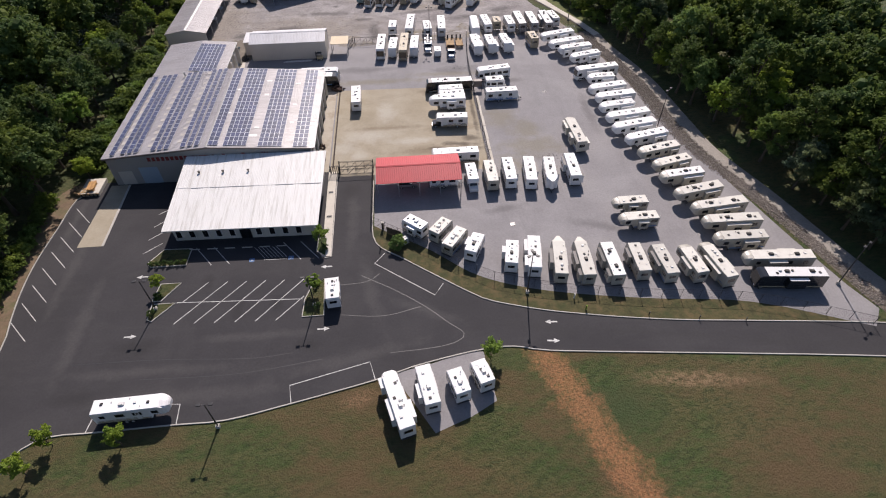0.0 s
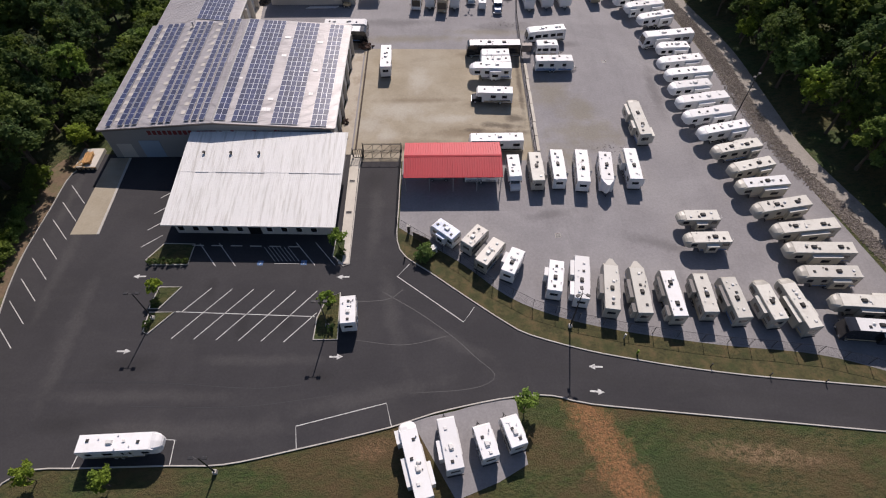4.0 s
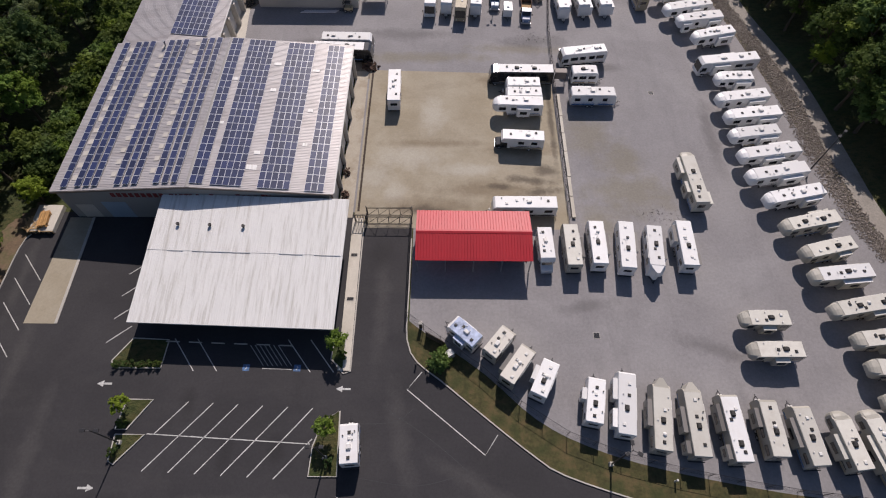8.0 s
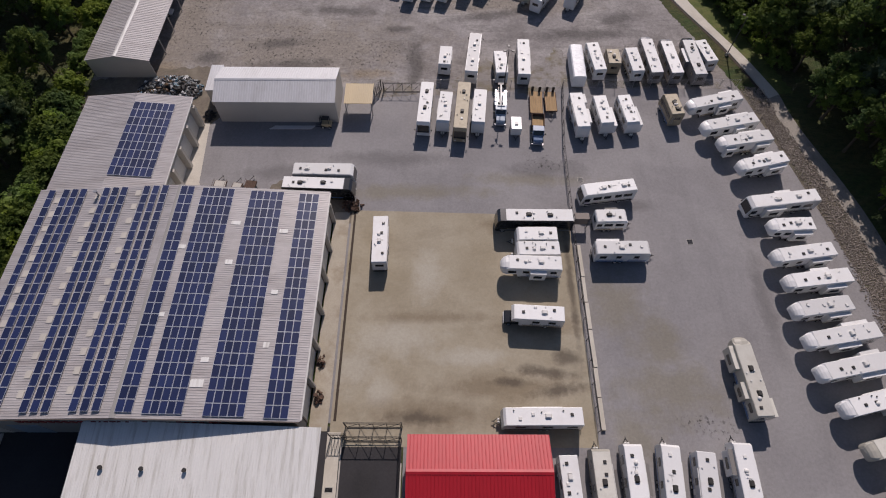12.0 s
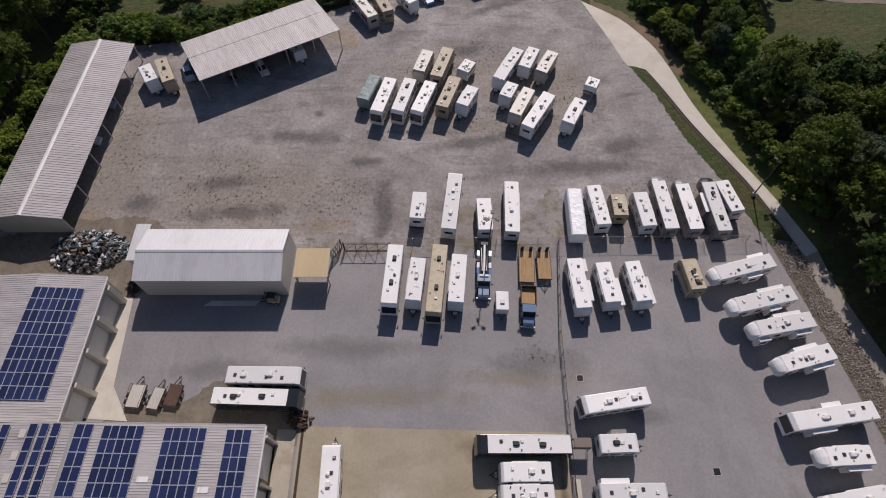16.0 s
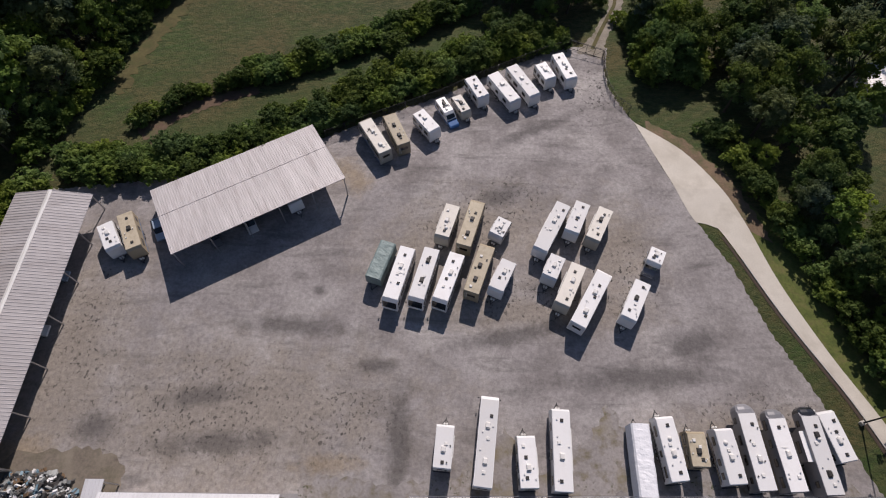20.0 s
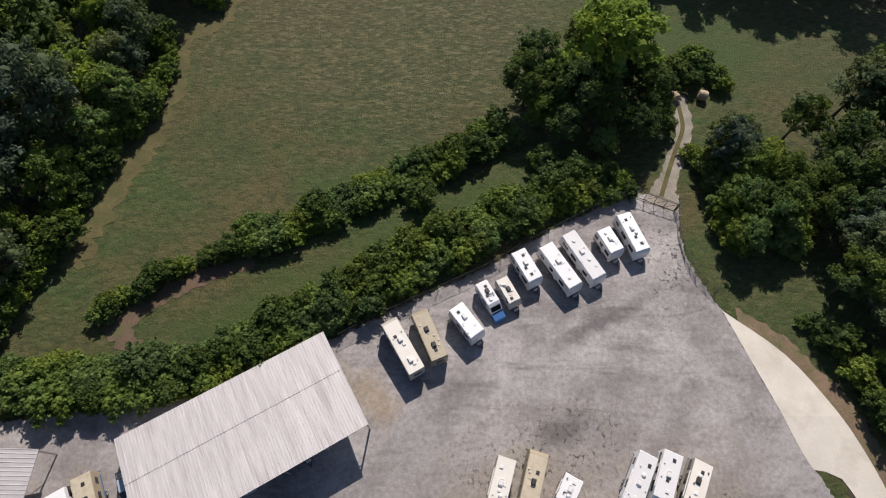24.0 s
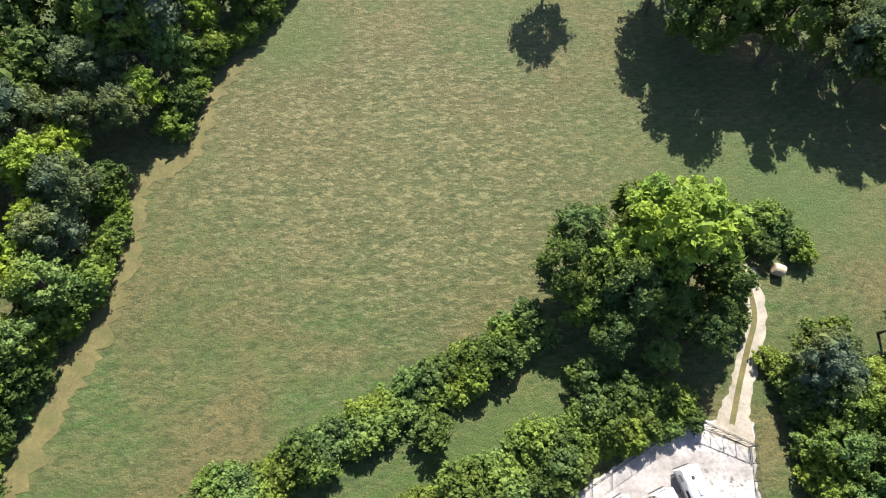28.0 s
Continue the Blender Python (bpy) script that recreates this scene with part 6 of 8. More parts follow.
# row along the bank
fifth_wheel(58.58, 64.23, 178.8, 9.04, B, (("L", -1.5, 2.6),))
fifth_wheel(62.64, 59.15, 175.9, 11.52, B, (("L", 0.5, 3.0), ("R", -2.0, 3.0)), ac=2)
motorhome(62.71, 55.22, 174.7, 11.07, "dark", (("L", -0.8, 3.0),), dark=True)
fifth_wheel(45.38, 145.60, -165.6, 9.77, W, (("L", -1.4, 2.2), ("R", -3.0, 2.4)))
fifth_wheel(46.71, 140.73, -167.3, 9.68, W, (("L", -1.4, 1.6), ("R", -2.2, 3.8)))
fifth_wheel(48.26, 137.19, -169.9, 8.99, W, (("L", -2.6, 2.2), ("R", -1.6, 3.8), ("L", 2.8, 1.6)))
fifth_wheel(49.71, 132.61, -165.7, 8.29, W, (("L", -2.0, 3.0), ("R", -1.2, 3.2)))
motorhome(50.80, 125.52, -172.2, 11.03, W, (("L", 1.6, 3.0), ("R", -0.6, 2.4)))
fifth_wheel(50.53, 121.00, -177.4, 6.59, W, (("L", -1.4, 2.6),))
fifth_wheel(50.77, 116.33, -171.7, 9.16, W, (("L", -2.2, 2.8),))
fifth_wheel(51.41, 112.28, -172.9, 9.50, W, (("L", -2.2, 2.8), ("R", -1.0, 2.6)))
fifth_wheel(50.54, 108.11, -171.5, 8.30, W, (("L", -2.0, 3.0),))
fifth_wheel(51.75, 104.07, -170.5, 10.15, W, (("L", -0.4, 3.2), ("R", -2.6, 3.6)))
fifth_wheel(51.82, 99.95, -169.2, 10.00, W, (("L", -2.0, 3.4), ("R", -3.0, 2.6)))
fifth_wheel(53.04, 95.61, -167.1, 9.64, W, (("L", -2.6, 2.8),))
fifth_wheel(53.85, 90.69, -167.6, 9.04, B, (("R", -2.2, 3.2), ("L", -3.0, 1.8)), ac=2)
fifth_wheel(54.84, 86.15, -166.4, 8.20, B, (("L", -2.0, 2.0),))
fifth_wheel(55.32, 82.10, -173.9, 8.77, "cream", (("L", -1.8, 4.0),), dark=True)
fifth_wheel(56.59, 77.22, -169.7, 9.66, B, (("L", -2.2, 3.0),), ac=2)
fifth_wheel(58.63, 72.77, -174.0, 10.52, B, (("L", -1.0, 4.6),), ac=2)
fifth_wheel(59.07, 68.55, 178.8, 10.45, B, (("L", -0.8, 4.4),), ac=2)
# middle of the sales yard
fifth_wheel(42.82, 75.33, -179.6, 6.59, B, (("L", -0.4, 1.7),), top=3.1)
fifth_wheel(43.00, 70.94, -179.4, 7.11, B, (("L", -0.6, 1.8),), top=3.1)
fifth_wheel(38.57, 98.81, 92.8, 10.26, B, (("L", 2.4, 3.0), ("L", -1.8, 2.0), ("R", -4.0, 2.2)), ac=2)
cab_motorhome(14.80, 86.15, -88.3, 6.35, W, "rvwhite", extra="with a white bonnet")
trailer(18.55, 86.56, 90.5, 7.23, B, (("R", -0.4, 3.2),))
trailer(22.27, 86.98, 88.8, 7.52, W, (("R", -0.2, 3.4),), dark=True)
trailer(26.39, 86.65, 85.0, 8.11, W, (("R", 0.6, 3.2),), dark=True)
trailer(30.34, 86.07, -95.8, 7.38, W, (("L", 0.2, 2.8),), "point", dark=True)
trailer(35.01, 87.01, 87.5, 7.86, W, (("L", 1.6, 2.8), ("R", -2.6, 1.8)), dark=True)
# concrete pad
motorhome(13.52, 122.30, 179.9, 11.31, "dark", (), dark=True, extra="with black sides and a pale roof")
trailer(13.59, 119.33, -179.6, 5.94, W)
trailer(13.57, 116.91, -179.6, 6.20, W)
fifth_wheel(12.38, 114.45, 178.5, 8.51, W, (("L", -1.0, 2.2),))
cab_motorhome(12.37, 107.12, 177.0, 7.83, W)
trailer(12.19, 93.66, -179.6, 9.72, W, nose="flat", ac=1)
motorhome(25.02, 127.37, -171.7, 8.50, W, ac=2)
trailer(24.85, 122.45, 1.6, 4.68, W, (("L", 0.2, 1.8),), dark=True)
trailer(25.66, 117.07, 0.4, 7.78, W, (("L", -1.9, 3.2),))
trailer(-8.76, 118.47, 91.4, 8.00, W)
motorhome(-17.99, 130.53, -0.7, 9.49, W)
motorhome(-18.61, 127.85, -1.9, 10.79, "dark", ac=2, dark=True, extra="with a pale roof and dark front")
# inner rows
motorhome(-2.78, 144.44, -93.7, 9.80, W, ac=2, dark=True)
trailer(0.42, 143.83, -95.5, 7.00, W)
motorhome(3.31, 143.82, -95.1, 11.12, T, ac=2, dark=True)
trailer(6.17, 143.99, -95.1, 7.86, W)
trailer(0.54, 156.36, 85.2, 5.10, W)
motorhome(5.55, 157.07, 83.4, 10.61, W)
trailer(10.27, 154.79, 91.4, 5.96, W)
trailer(14.38, 156.19, 87.5, 9.42, W)
covered(23.85, 155.11, 88.8, 8.09, M["whitetarp"], "trailer wrapped in a creased white cover")
trailer(27.24, 156.46, 95.4, 7.46, W)
trailer(30.34, 156.41, 89.6, 4.16, T)
trailer(33.94, 155.70, 94.0, 6.39, W)
fifth_wheel(36.95, 156.78, 92.8, 9.88, "grey", capmat="rvgrey")
fifth_wheel(40.44, 156.46, 93.2, 9.38, "grey", capmat="rvgrey")
fifth_wheel(44.46, 156.49, 92.7, 10.00, "grey", (("L", 0.4, 3.4),), ac=2, dark=True, capmat="rvdark")
trailer(47.06, 158.07, 101.3, 6.01, W)
trailer(22.74, 143.24, -86.4, 8.02, W, (("L", -3.0, 1.9), ("L", 0.9, 3.0)))
trailer(26.68, 143.35, -84.9, 6.55, W, (("L", 1.2, 4.0),))
trailer(30.83, 143.52, -83.6, 6.58, W, (("L", 1.2, 4.0),))
motorhome(38.50, 144.76, 95.5, 5.19, T, ac=2, dark=True)
# storage cluster on the gravel
covered(-8.45, 180.71, -108.1, 5.86, M["tarp"], "trailer under a green-grey tarpaulin", 3.0)
motorhome(-5.83, 178.31, -104.9, 8.68, W, ac=1)
motorhome(-2.42, 178.31, -104.9, 8.42, W, ac=2, dark=True)
motorhome(0.92, 177.87, -108.7, 7.92, W, ac=1)
motorhome(5.22, 179.47, 71.4, 8.00, T, ac=2, dark=True)
trailer(8.25, 178.38, -115.3, 5.12, W)
trailer(0.70, 186.90, -107.2, 5.86, "beigew")
motorhome(4.12, 186.70, 73.3, 8.15, T, ac=2, dark=True)
trailer(8.31, 186.29, -118.5, 3.41, W, top=2.5)
trailer(15.66, 186.21, -117.7, 8.97, W)
trailer(19.44, 187.76, -114.1, 5.75, W)
trailer(22.47, 186.68, -117.0, 6.10, "beigew", dark=True)
trailer(15.35, 179.79, -115.4, 3.96, W)
trailer(17.39, 177.13, -116.0, 6.98, "beigew")
motorhome(20.08, 175.30, 59.4, 9.22, W, ac=2)
trailer(25.88, 174.96, -117.8, 6.39, W, dark=True)
cab_motorhome(29.63, 181.31, -116.7, 3.45, W, "rvgrey", extra="small, with a grey cab")
# row by the back fence
motorhome(-10.90, 202.79, 120.5, 7.85, "beigew")
motorhome(-7.60, 204.27, 114.0, 7.09, T, ac=2, dark=True)
trailer(-2.73, 206.10, -53.6, 5.05, W)
van(0.54, 209.48, -61.2, 5.56)
trailer(2.92, 210.72, -63.0, 4.13, "beigew", top=2.5, width=2.0, dark=True)
trailer(5.57, 214.24, -63.2, 5.19, W)
trailer(10.17, 214.29, -59.5, 7.45, W)
trailer(13.53, 215.99, -61.6, 7.99, W)
trailer(17.58, 218.42, -65.7, 4.22, W)
trailer(21.02, 219.80, -71.3, 6.57, W)
trailer(-46.83, 183.75, -58.2, 4.79, W)
trailer(-44.20, 184.57, -62.3, 6.68, T, dark=True)
car(-41.3, 186.3, -64, M["bluegrey"], "pale blue-grey car beside the carport")
# front car park and lawn
fifth_wheel(-36.21, 40.66, 2.3, 9.95, W, dark=False)
trailer(-10.83, 58.88, 94.9, 4.77, W)
fifth_wheel(-1.00, 38.53, 105.7, 9.32, W, (("L", 3.0, 1.6), ("L", -1.2, 3.2), ("R", -2.0, 2.6)), dark=False)
trailer(3.15, 40.43, 100.6, 6.51, W, (("L", -0.6, 2.2),))
trailer(7.43, 40.61, 105.1, 4.29, W)
trailer(10.87, 41.79, 106.9, 4.05, W)


# ---- trees and shrubs ----
def crown_mesh(name, mat, seed, radius, height, base, lobes, leaves, size, core=True):
    """A crown of uneven lobes, each a bunch of small sprays of leaves, with gaps between them."""
    r = np.random.RandomState(seed)
    mid, tall = (base + height) / 2, (height - base) / 2
    big, sprays = [], []
    for k in range(lobes):
        a = k * 2.39996 + r.uniform(-0.5, 0.5)
        up = 1 - 1.75 * (k + 0.5) / lobes
        reach = math.sqrt(max(0.0, 1 - up * up)) * r.uniform(0.5, 0.84)
        rl = radius * r.uniform(0.22, 0.42) * (1.0 if k else 1.2)
        c = (math.cos(a) * radius * reach, math.sin(a) * radius * reach, mid + tall * up * r.uniform(0.6, 0.82))
        big.append((*c, rl))
        for _ in range(9):
            d = r.normal(size=3)
            d[2] = abs(d[2]) * 0.9 - 0.35
            d /= np.linalg.norm(d)
            q = np.array(c) + d * rl * r.uniform(0.6, 1.12) * np.array([1, 1, 0.8])
            sprays.append((*q, rl * r.uniform(0.24, 0.5)))
    cs, sp = np.array(big), np.array(sprays)
    w = sp[:, 3] ** 2
    pick = r.choice(len(sp), leaves, p=w / w.sum())
    d = r.normal(size=(leaves, 3))
    d[:, 2] += 0.35
    d /= np.linalg.norm(d, axis=1)[:, None]
    rad = sp[pick, 3] * (0.35 + 0.65 * r.rand(leaves) + 0.9 * r.rand(leaves) ** 7)
    p = sp[pick, :3] + d * rad[:, None] * np.array([1, 1, 0.7])
    nrm = 0.7 * d + 0.7 * r.normal(size=(leaves, 3)) + np.array([0, 0, 0.45])
    nrm /= np.linalg.norm(nrm, axis=1)[:, None]
    t = np.cross(nrm, r.normal(size=(leaves, 3)))
    t /= np.linalg.norm(t, axis=1)[:, None]
    b = np.cross(nrm, t)
    s = size * (0.55 + 0.9 * r.rand(leaves) ** 1.5)[:, None]
    q = np.stack([p - t * s * 0.6, p - b * s * 0.42 + nrm * s * 0.12, p + t * s * 0.7, p + b * s * 0.42 + nrm * s * 0.12], 1).reshape(-1, 3)
    verts = q.tolist()
    faces = [(4 * i, 4 * i + 1, 4 * i + 2, 4 * i + 3) for i in range(leaves)]
    if core:
        for cx, cy, cz, cr in cs:
            o = len(verts)
            rr = cr * 0.62
            ring = [(math.cos(a) * 0.9, math.sin(a) * 0.9) for a in np.linspace(0, math.tau, 7, endpoint=False)]
            verts.append((cx, cy, cz - rr * 0.7))
            verts += [(cx + x * rr * r.uniform(0.7, 1.2), cy + y * rr * r.uniform(0.7, 1.2), cz - rr * 0.15 + rr * 0.3 * r.rand()) for x, y in ring]
            verts += [(cx + x * rr * 0.6, cy + y * rr * 0.6, cz + rr * r.uniform(0.3, 0.65)) for x, y in ring]
            verts.append((cx, cy, cz + rr * 0.72))
            for i in range(7):
                j = (i + 1) % 7
                faces += [(o, o + 1 + j, o + 1 + i), (o + 1 + i, o + 1 + j, o + 8 + j, o + 8 + i), (o + 8 + i, o + 8 + j, o + 15)]
    me = bpy.data.meshes.new(name)
    me.from_pydata(verts, [], faces)
    me.materials.append(mat)
    return me, cs


def trunk_mesh(name, base, height, radius, cs):
    bm = bmesh.new()
    rings = []
    for k in range(6):
        f = k / 5
        rr = radius * (1.25 - 0.9 * f) if k else radius * 1.6
        c = Vector((0.15 * math.sin(f * 3), 0.12 * math.sin(f * 4 + 1), f * height * 0.75 - 0.3))
        rings.append([bm.verts.new(c + Vector((rr * math.cos(a), rr * math.sin(a), 0))) for a in np.linspace(0, math.tau, 8, endpoint=False)])
    for a, b in zip(rings, rings[1:]):
        for i in range(8):
            j = (i + 1) % 8
            bm.faces.new((a[i], a[j], b[j], b[i]))
    bm.faces.new(rings[-1])
    for cx, cy, cz, cr in cs[::2]:
        tube(bm, (0, 0, min(cz * 0.6, height * 0.6)), (cx * 0.9, cy * 0.9, cz), radius * 0.3, 5)
    me = bpy.data.meshes.new(name)
    bm.to_mesh(me)
    bm.free()
    me.materials.append(M["bark"])
    return me


def tree_kind(seed, mat, radius, height, base, clumps, leaves, size, trunk=0.22):
    crown, cs = crown_mesh("crown", M[mat], seed, radius, height, base, clumps, leaves, size)
    return crown, trunk_mesh("trunk", base, height, trunk, cs)


KINDS = [tree_kind(11, "leaf", 4.2, 12.6, 2.6, 24, 5600, 0.33), tree_kind(12, "leaf", 3.6, 14.0, 3.0, 22, 5000, 0.32),
         tree_kind(13, "leaf", 4.8, 11.6, 2.4, 26, 6200, 0.34), tree_kind(14, "leafhedge", 3.8, 10.4, 1.8, 22, 5000, 0.32), tree_kind(17, "leafgrey", 4.3, 13.0, 2.4, 24, 5600, 0.33)]
YELLOW = tree_kind(15, "leafbright", 3.6, 10.0, 2.0, 22, 4600, 0.32)
YOUNG = tree_kind(16, "leafbright", 1.35, 3.8, 1.0, 12, 1100, 0.22, 0.06)
SHRUBS = [tree_kind(21, "leafhedge", 1.7, 2.9, -0.2, 16, 1700, 0.24, 0.06), tree_kind(22, "leafhedge", 1.5, 2.3, -0.2, 14, 1500, 0.23, 0.06), tree_kind(23, "leaf", 1.9, 3.6, -0.2, 16, 1800, 0.25, 0.08)]
CLIPPED = tree_kind(24, "leaf", 0.55, 0.9, 0.0, 8, 420, 0.14, 0.03)


def plant(name, kind, x, y, s, turn, label, category, group=""):
    v = root(name, pose(x, y, ground_z(y), 0, 0, turn), label, category, group)
    wide = 1.14 if name == "shrub" else 1.0
    v.scale = (s * wide, s * wide, s)
    for nm, me in (("trunk", kind[1]), ("crown", kind[0])):
        ob = new(nm, me)
        ob.parent = v
    return v


def edge_x(points, y):
    """The x of a boundary line at y."""
    pts = sorted(points, key=lambda p: p[1])
    return float(np.interp(y, [p[1] for p in pts], [p[0] for p in pts]))


LEFT_EDGE = [(-67, 30), (-65.5, 65), (-65.5, 88), (-65.5, 100), (-66.5, 120), (-65, 134), (-66, 150), (-67, 172), (-67, 186), (-66, 196), (-64, 204), (-62, 212), (-60.5, 222), (-58, 236), (-54, 248), (-56, 259), (-60, 264), (-51.5, 270), (-51.5, 278), (-47.5, 285), (-40.5, 296), (-31, 330)]
RIGHT_EDGE = [(83, 40), (81, 52), (76.5, 68), (74, 80), (70, 98), (66.0, 115), (63.5, 132), (61, 146), (59, 157), (55, 171), (51.5, 184), (47, 200), (44, 208)]


def woods():
    r = random.Random(3)
    near, far = [], []
    for edge, side, y0, y1 in ((LEFT_EDGE, -1, 30, 330), (RIGHT_EDGE, 1, 42, 207)):
        y = y0
        while y < y1:
            xe = edge_x(edge, y)
            wide = (50 if y < 140 else 34) if side < 0 else (62 if y < 150 else 42)
            low = side > 0 and y > 166
            x, row = (3.3 if side > 0 else 1.2 if y < 92 else 3.3 if y < 200 else 2.4), 0
            while x < wide:
                px, py = xe + side * (x + r.uniform(-1.3, 1.3)), y + r.uniform(-2.2, 2.2)
                size = r.choice((0.72, 0.85, 0.95, 1.05)) if row == 0 else r.choice((0.8, 1.05, 1.25, 1.4, 1.55))
                size *= 0.55 if low else 1.25 if row == 0 and side < 0 and y < 90 else 1.0
                if r.random() > (0.05 if row == 0 else 0.1) and not (side > 0 and py > 186 and 62 < px < 92):
                    (near if row < 2 else far).append((px, py, size * r.uniform(0.92, 1.08)))
                x += 3.8 if low else 5.2 if row == 0 else 7.4
                row += 1
            y += 4.2 if low else 6.3
    for px, py, s in near:
        if (abs(px + 36) < 21.5 and 85 < py < 145) or (-66 < px < 0 and 86 < py < 97):
            continue
        k = YELLOW if r.random() < (0.1 if py < 200 else 0.25) else r.choice(KINDS if py < 200 else KINDS[3:])
        plant("tree", k, px, py, s, r.uniform(0, 360), "broad-leaved green tree at the edge of the wood", "tree", "trees at the edge of the woods")
    # the woods behind: one joined mass of many crowns
    src = []
    for sd in (31, 32, 33):
        me, cs = crown_mesh("crown_far", M["leaf"], sd, 4.4, 13.0, 2.6, 22, 2400, 0.47)
        vs = np.empty(len(me.vertices) * 3)
        me.vertices.foreach_get("co", vs)
        src.append((vs.reshape(-1, 3), [tuple(p.vertices) for p in me.polygons]))
        bpy.data.meshes.remove(me)
    for side in (-1, 1):
        verts, faces, off = [], [], 0
        for px, py, s in sorted(far):
            if (px < 0) != (side < 0):
                continue
            vs, fs = src[r.randrange(3)]
            a = r.uniform(0, math.tau)
            rot = np.array([[math.cos(a), -math.sin(a), 0], [math.sin(a), math.cos(a), 0], [0, 0, 1]]) * s
            verts.append(vs @ rot.T + np.array([px, py, ground_z(py)]))
            faces += [tuple(i + off for i in f) for f in fs]
            off += len(vs)
        if verts:
            me = bpy.data.meshes.new("woods")
            me.from_pydata(np.concatenate(verts).tolist(), [], faces)
            me.materials.append(M["leaf"])
            tagged(new("woods", me), "dense dark green broad-leaved wood", "woods", kind="stuff")


woods()


def hedge(points, width, step, label, kinds=SHRUBS, smin=0.8, smax=1.3, seed=1):
    r = random.Random(seed)
    for x, y in smooth_line(points, step):
        for k in range(max(1, round(width / 2.2))):
            off = (k + 0.5) / max(1, round(width / 2.2)) - 0.5
            plant("shrub", r.choice(kinds), x + r.uniform(-0.5, 0.5) - off * width * 0.5, y + r.uniform(-0.5, 0.5) + off * width * 0.85, r.uniform(smin, smax), r.uniform(0, 360), label, "shrub", "shrubs in the hedgerows")


def undergrowth(spots, seed, label):
    """Many bushes that grow into one another, as one mass."""
    r = random.Random(seed)
    mats, src = [], []
    for crown, _ in SHRUBS:
        vs = np.empty(len(crown.vertices) * 3)
        crown.vertices.foreach_get("co", vs)
        if crown.materials[0] not in mats:
            mats.append(crown.materials[0])
        src.append((vs.reshape(-1, 3), [tuple(p.vertices) for p in crown.polygons], mats.index(crown.materials[0])))
    verts, faces, slots, off = [], [], [], 0
    for x, y, s in spots:
        vs, fs, slot = src[r.randrange(3)]
        a = r.uniform(0, math.tau)
        rot = np.array([[math.cos(a), -math.sin(a), 0], [math.sin(a), math.cos(a), 0], [0, 0, 0.9]]) * s * 1.1
        verts.append(vs @ rot.T + np.array([x, y, ground_z(y)]))
        faces += [tuple(i + off for i in f) for f in fs]
        slots += [slot] * len(fs)
        off += len(vs)
    me = bpy.data.meshes.new("undergrowth")
    me.from_pydata(np.concatenate(verts).tolist(), [], faces)
    for m in mats:
        me.materials.append(m)
    me.polygons.foreach_set("material_index", slots)
    tagged(new("undergrowth", me), label, "undergrowth", kind="stuff")


def along(points, step, width, smin, smax, seed):
    r = random.Random(seed)
    return [(x + r.uniform(-width, width), y + r.uniform(-0.6, 0.6), r.uniform(smin, smax)) for x, y in smooth_line(points, step)]


hedge([(-58, 197.5), (-46, 198.3), (-36, 199.8), (-27, 205.0), (-17, 211.0), (-6, 218.0), (6, 225.0), (14, 228.2), (21, 229.5)], 6.6, 1.75, "dense green hedgerow shrub behind the yard fence", seed=2, smin=0.75, smax=1.35)
hedge([(-50.5, 207.6), (-42.0, 214.2), (-33.0, 218.2), (-26, 221.0)], 2.4, 1.4, "low hedgerow shrub beside the ditch", seed=3, smin=0.6, smax=0.95)
hedge([(-33, 218.8), (-24, 223.0), (-14, 229.2), (-4, 235), (4, 240)], 4.8, 1.5, "hedgerow shrub beside the ditch", seed=4, smin=0.8, smax=1.3)


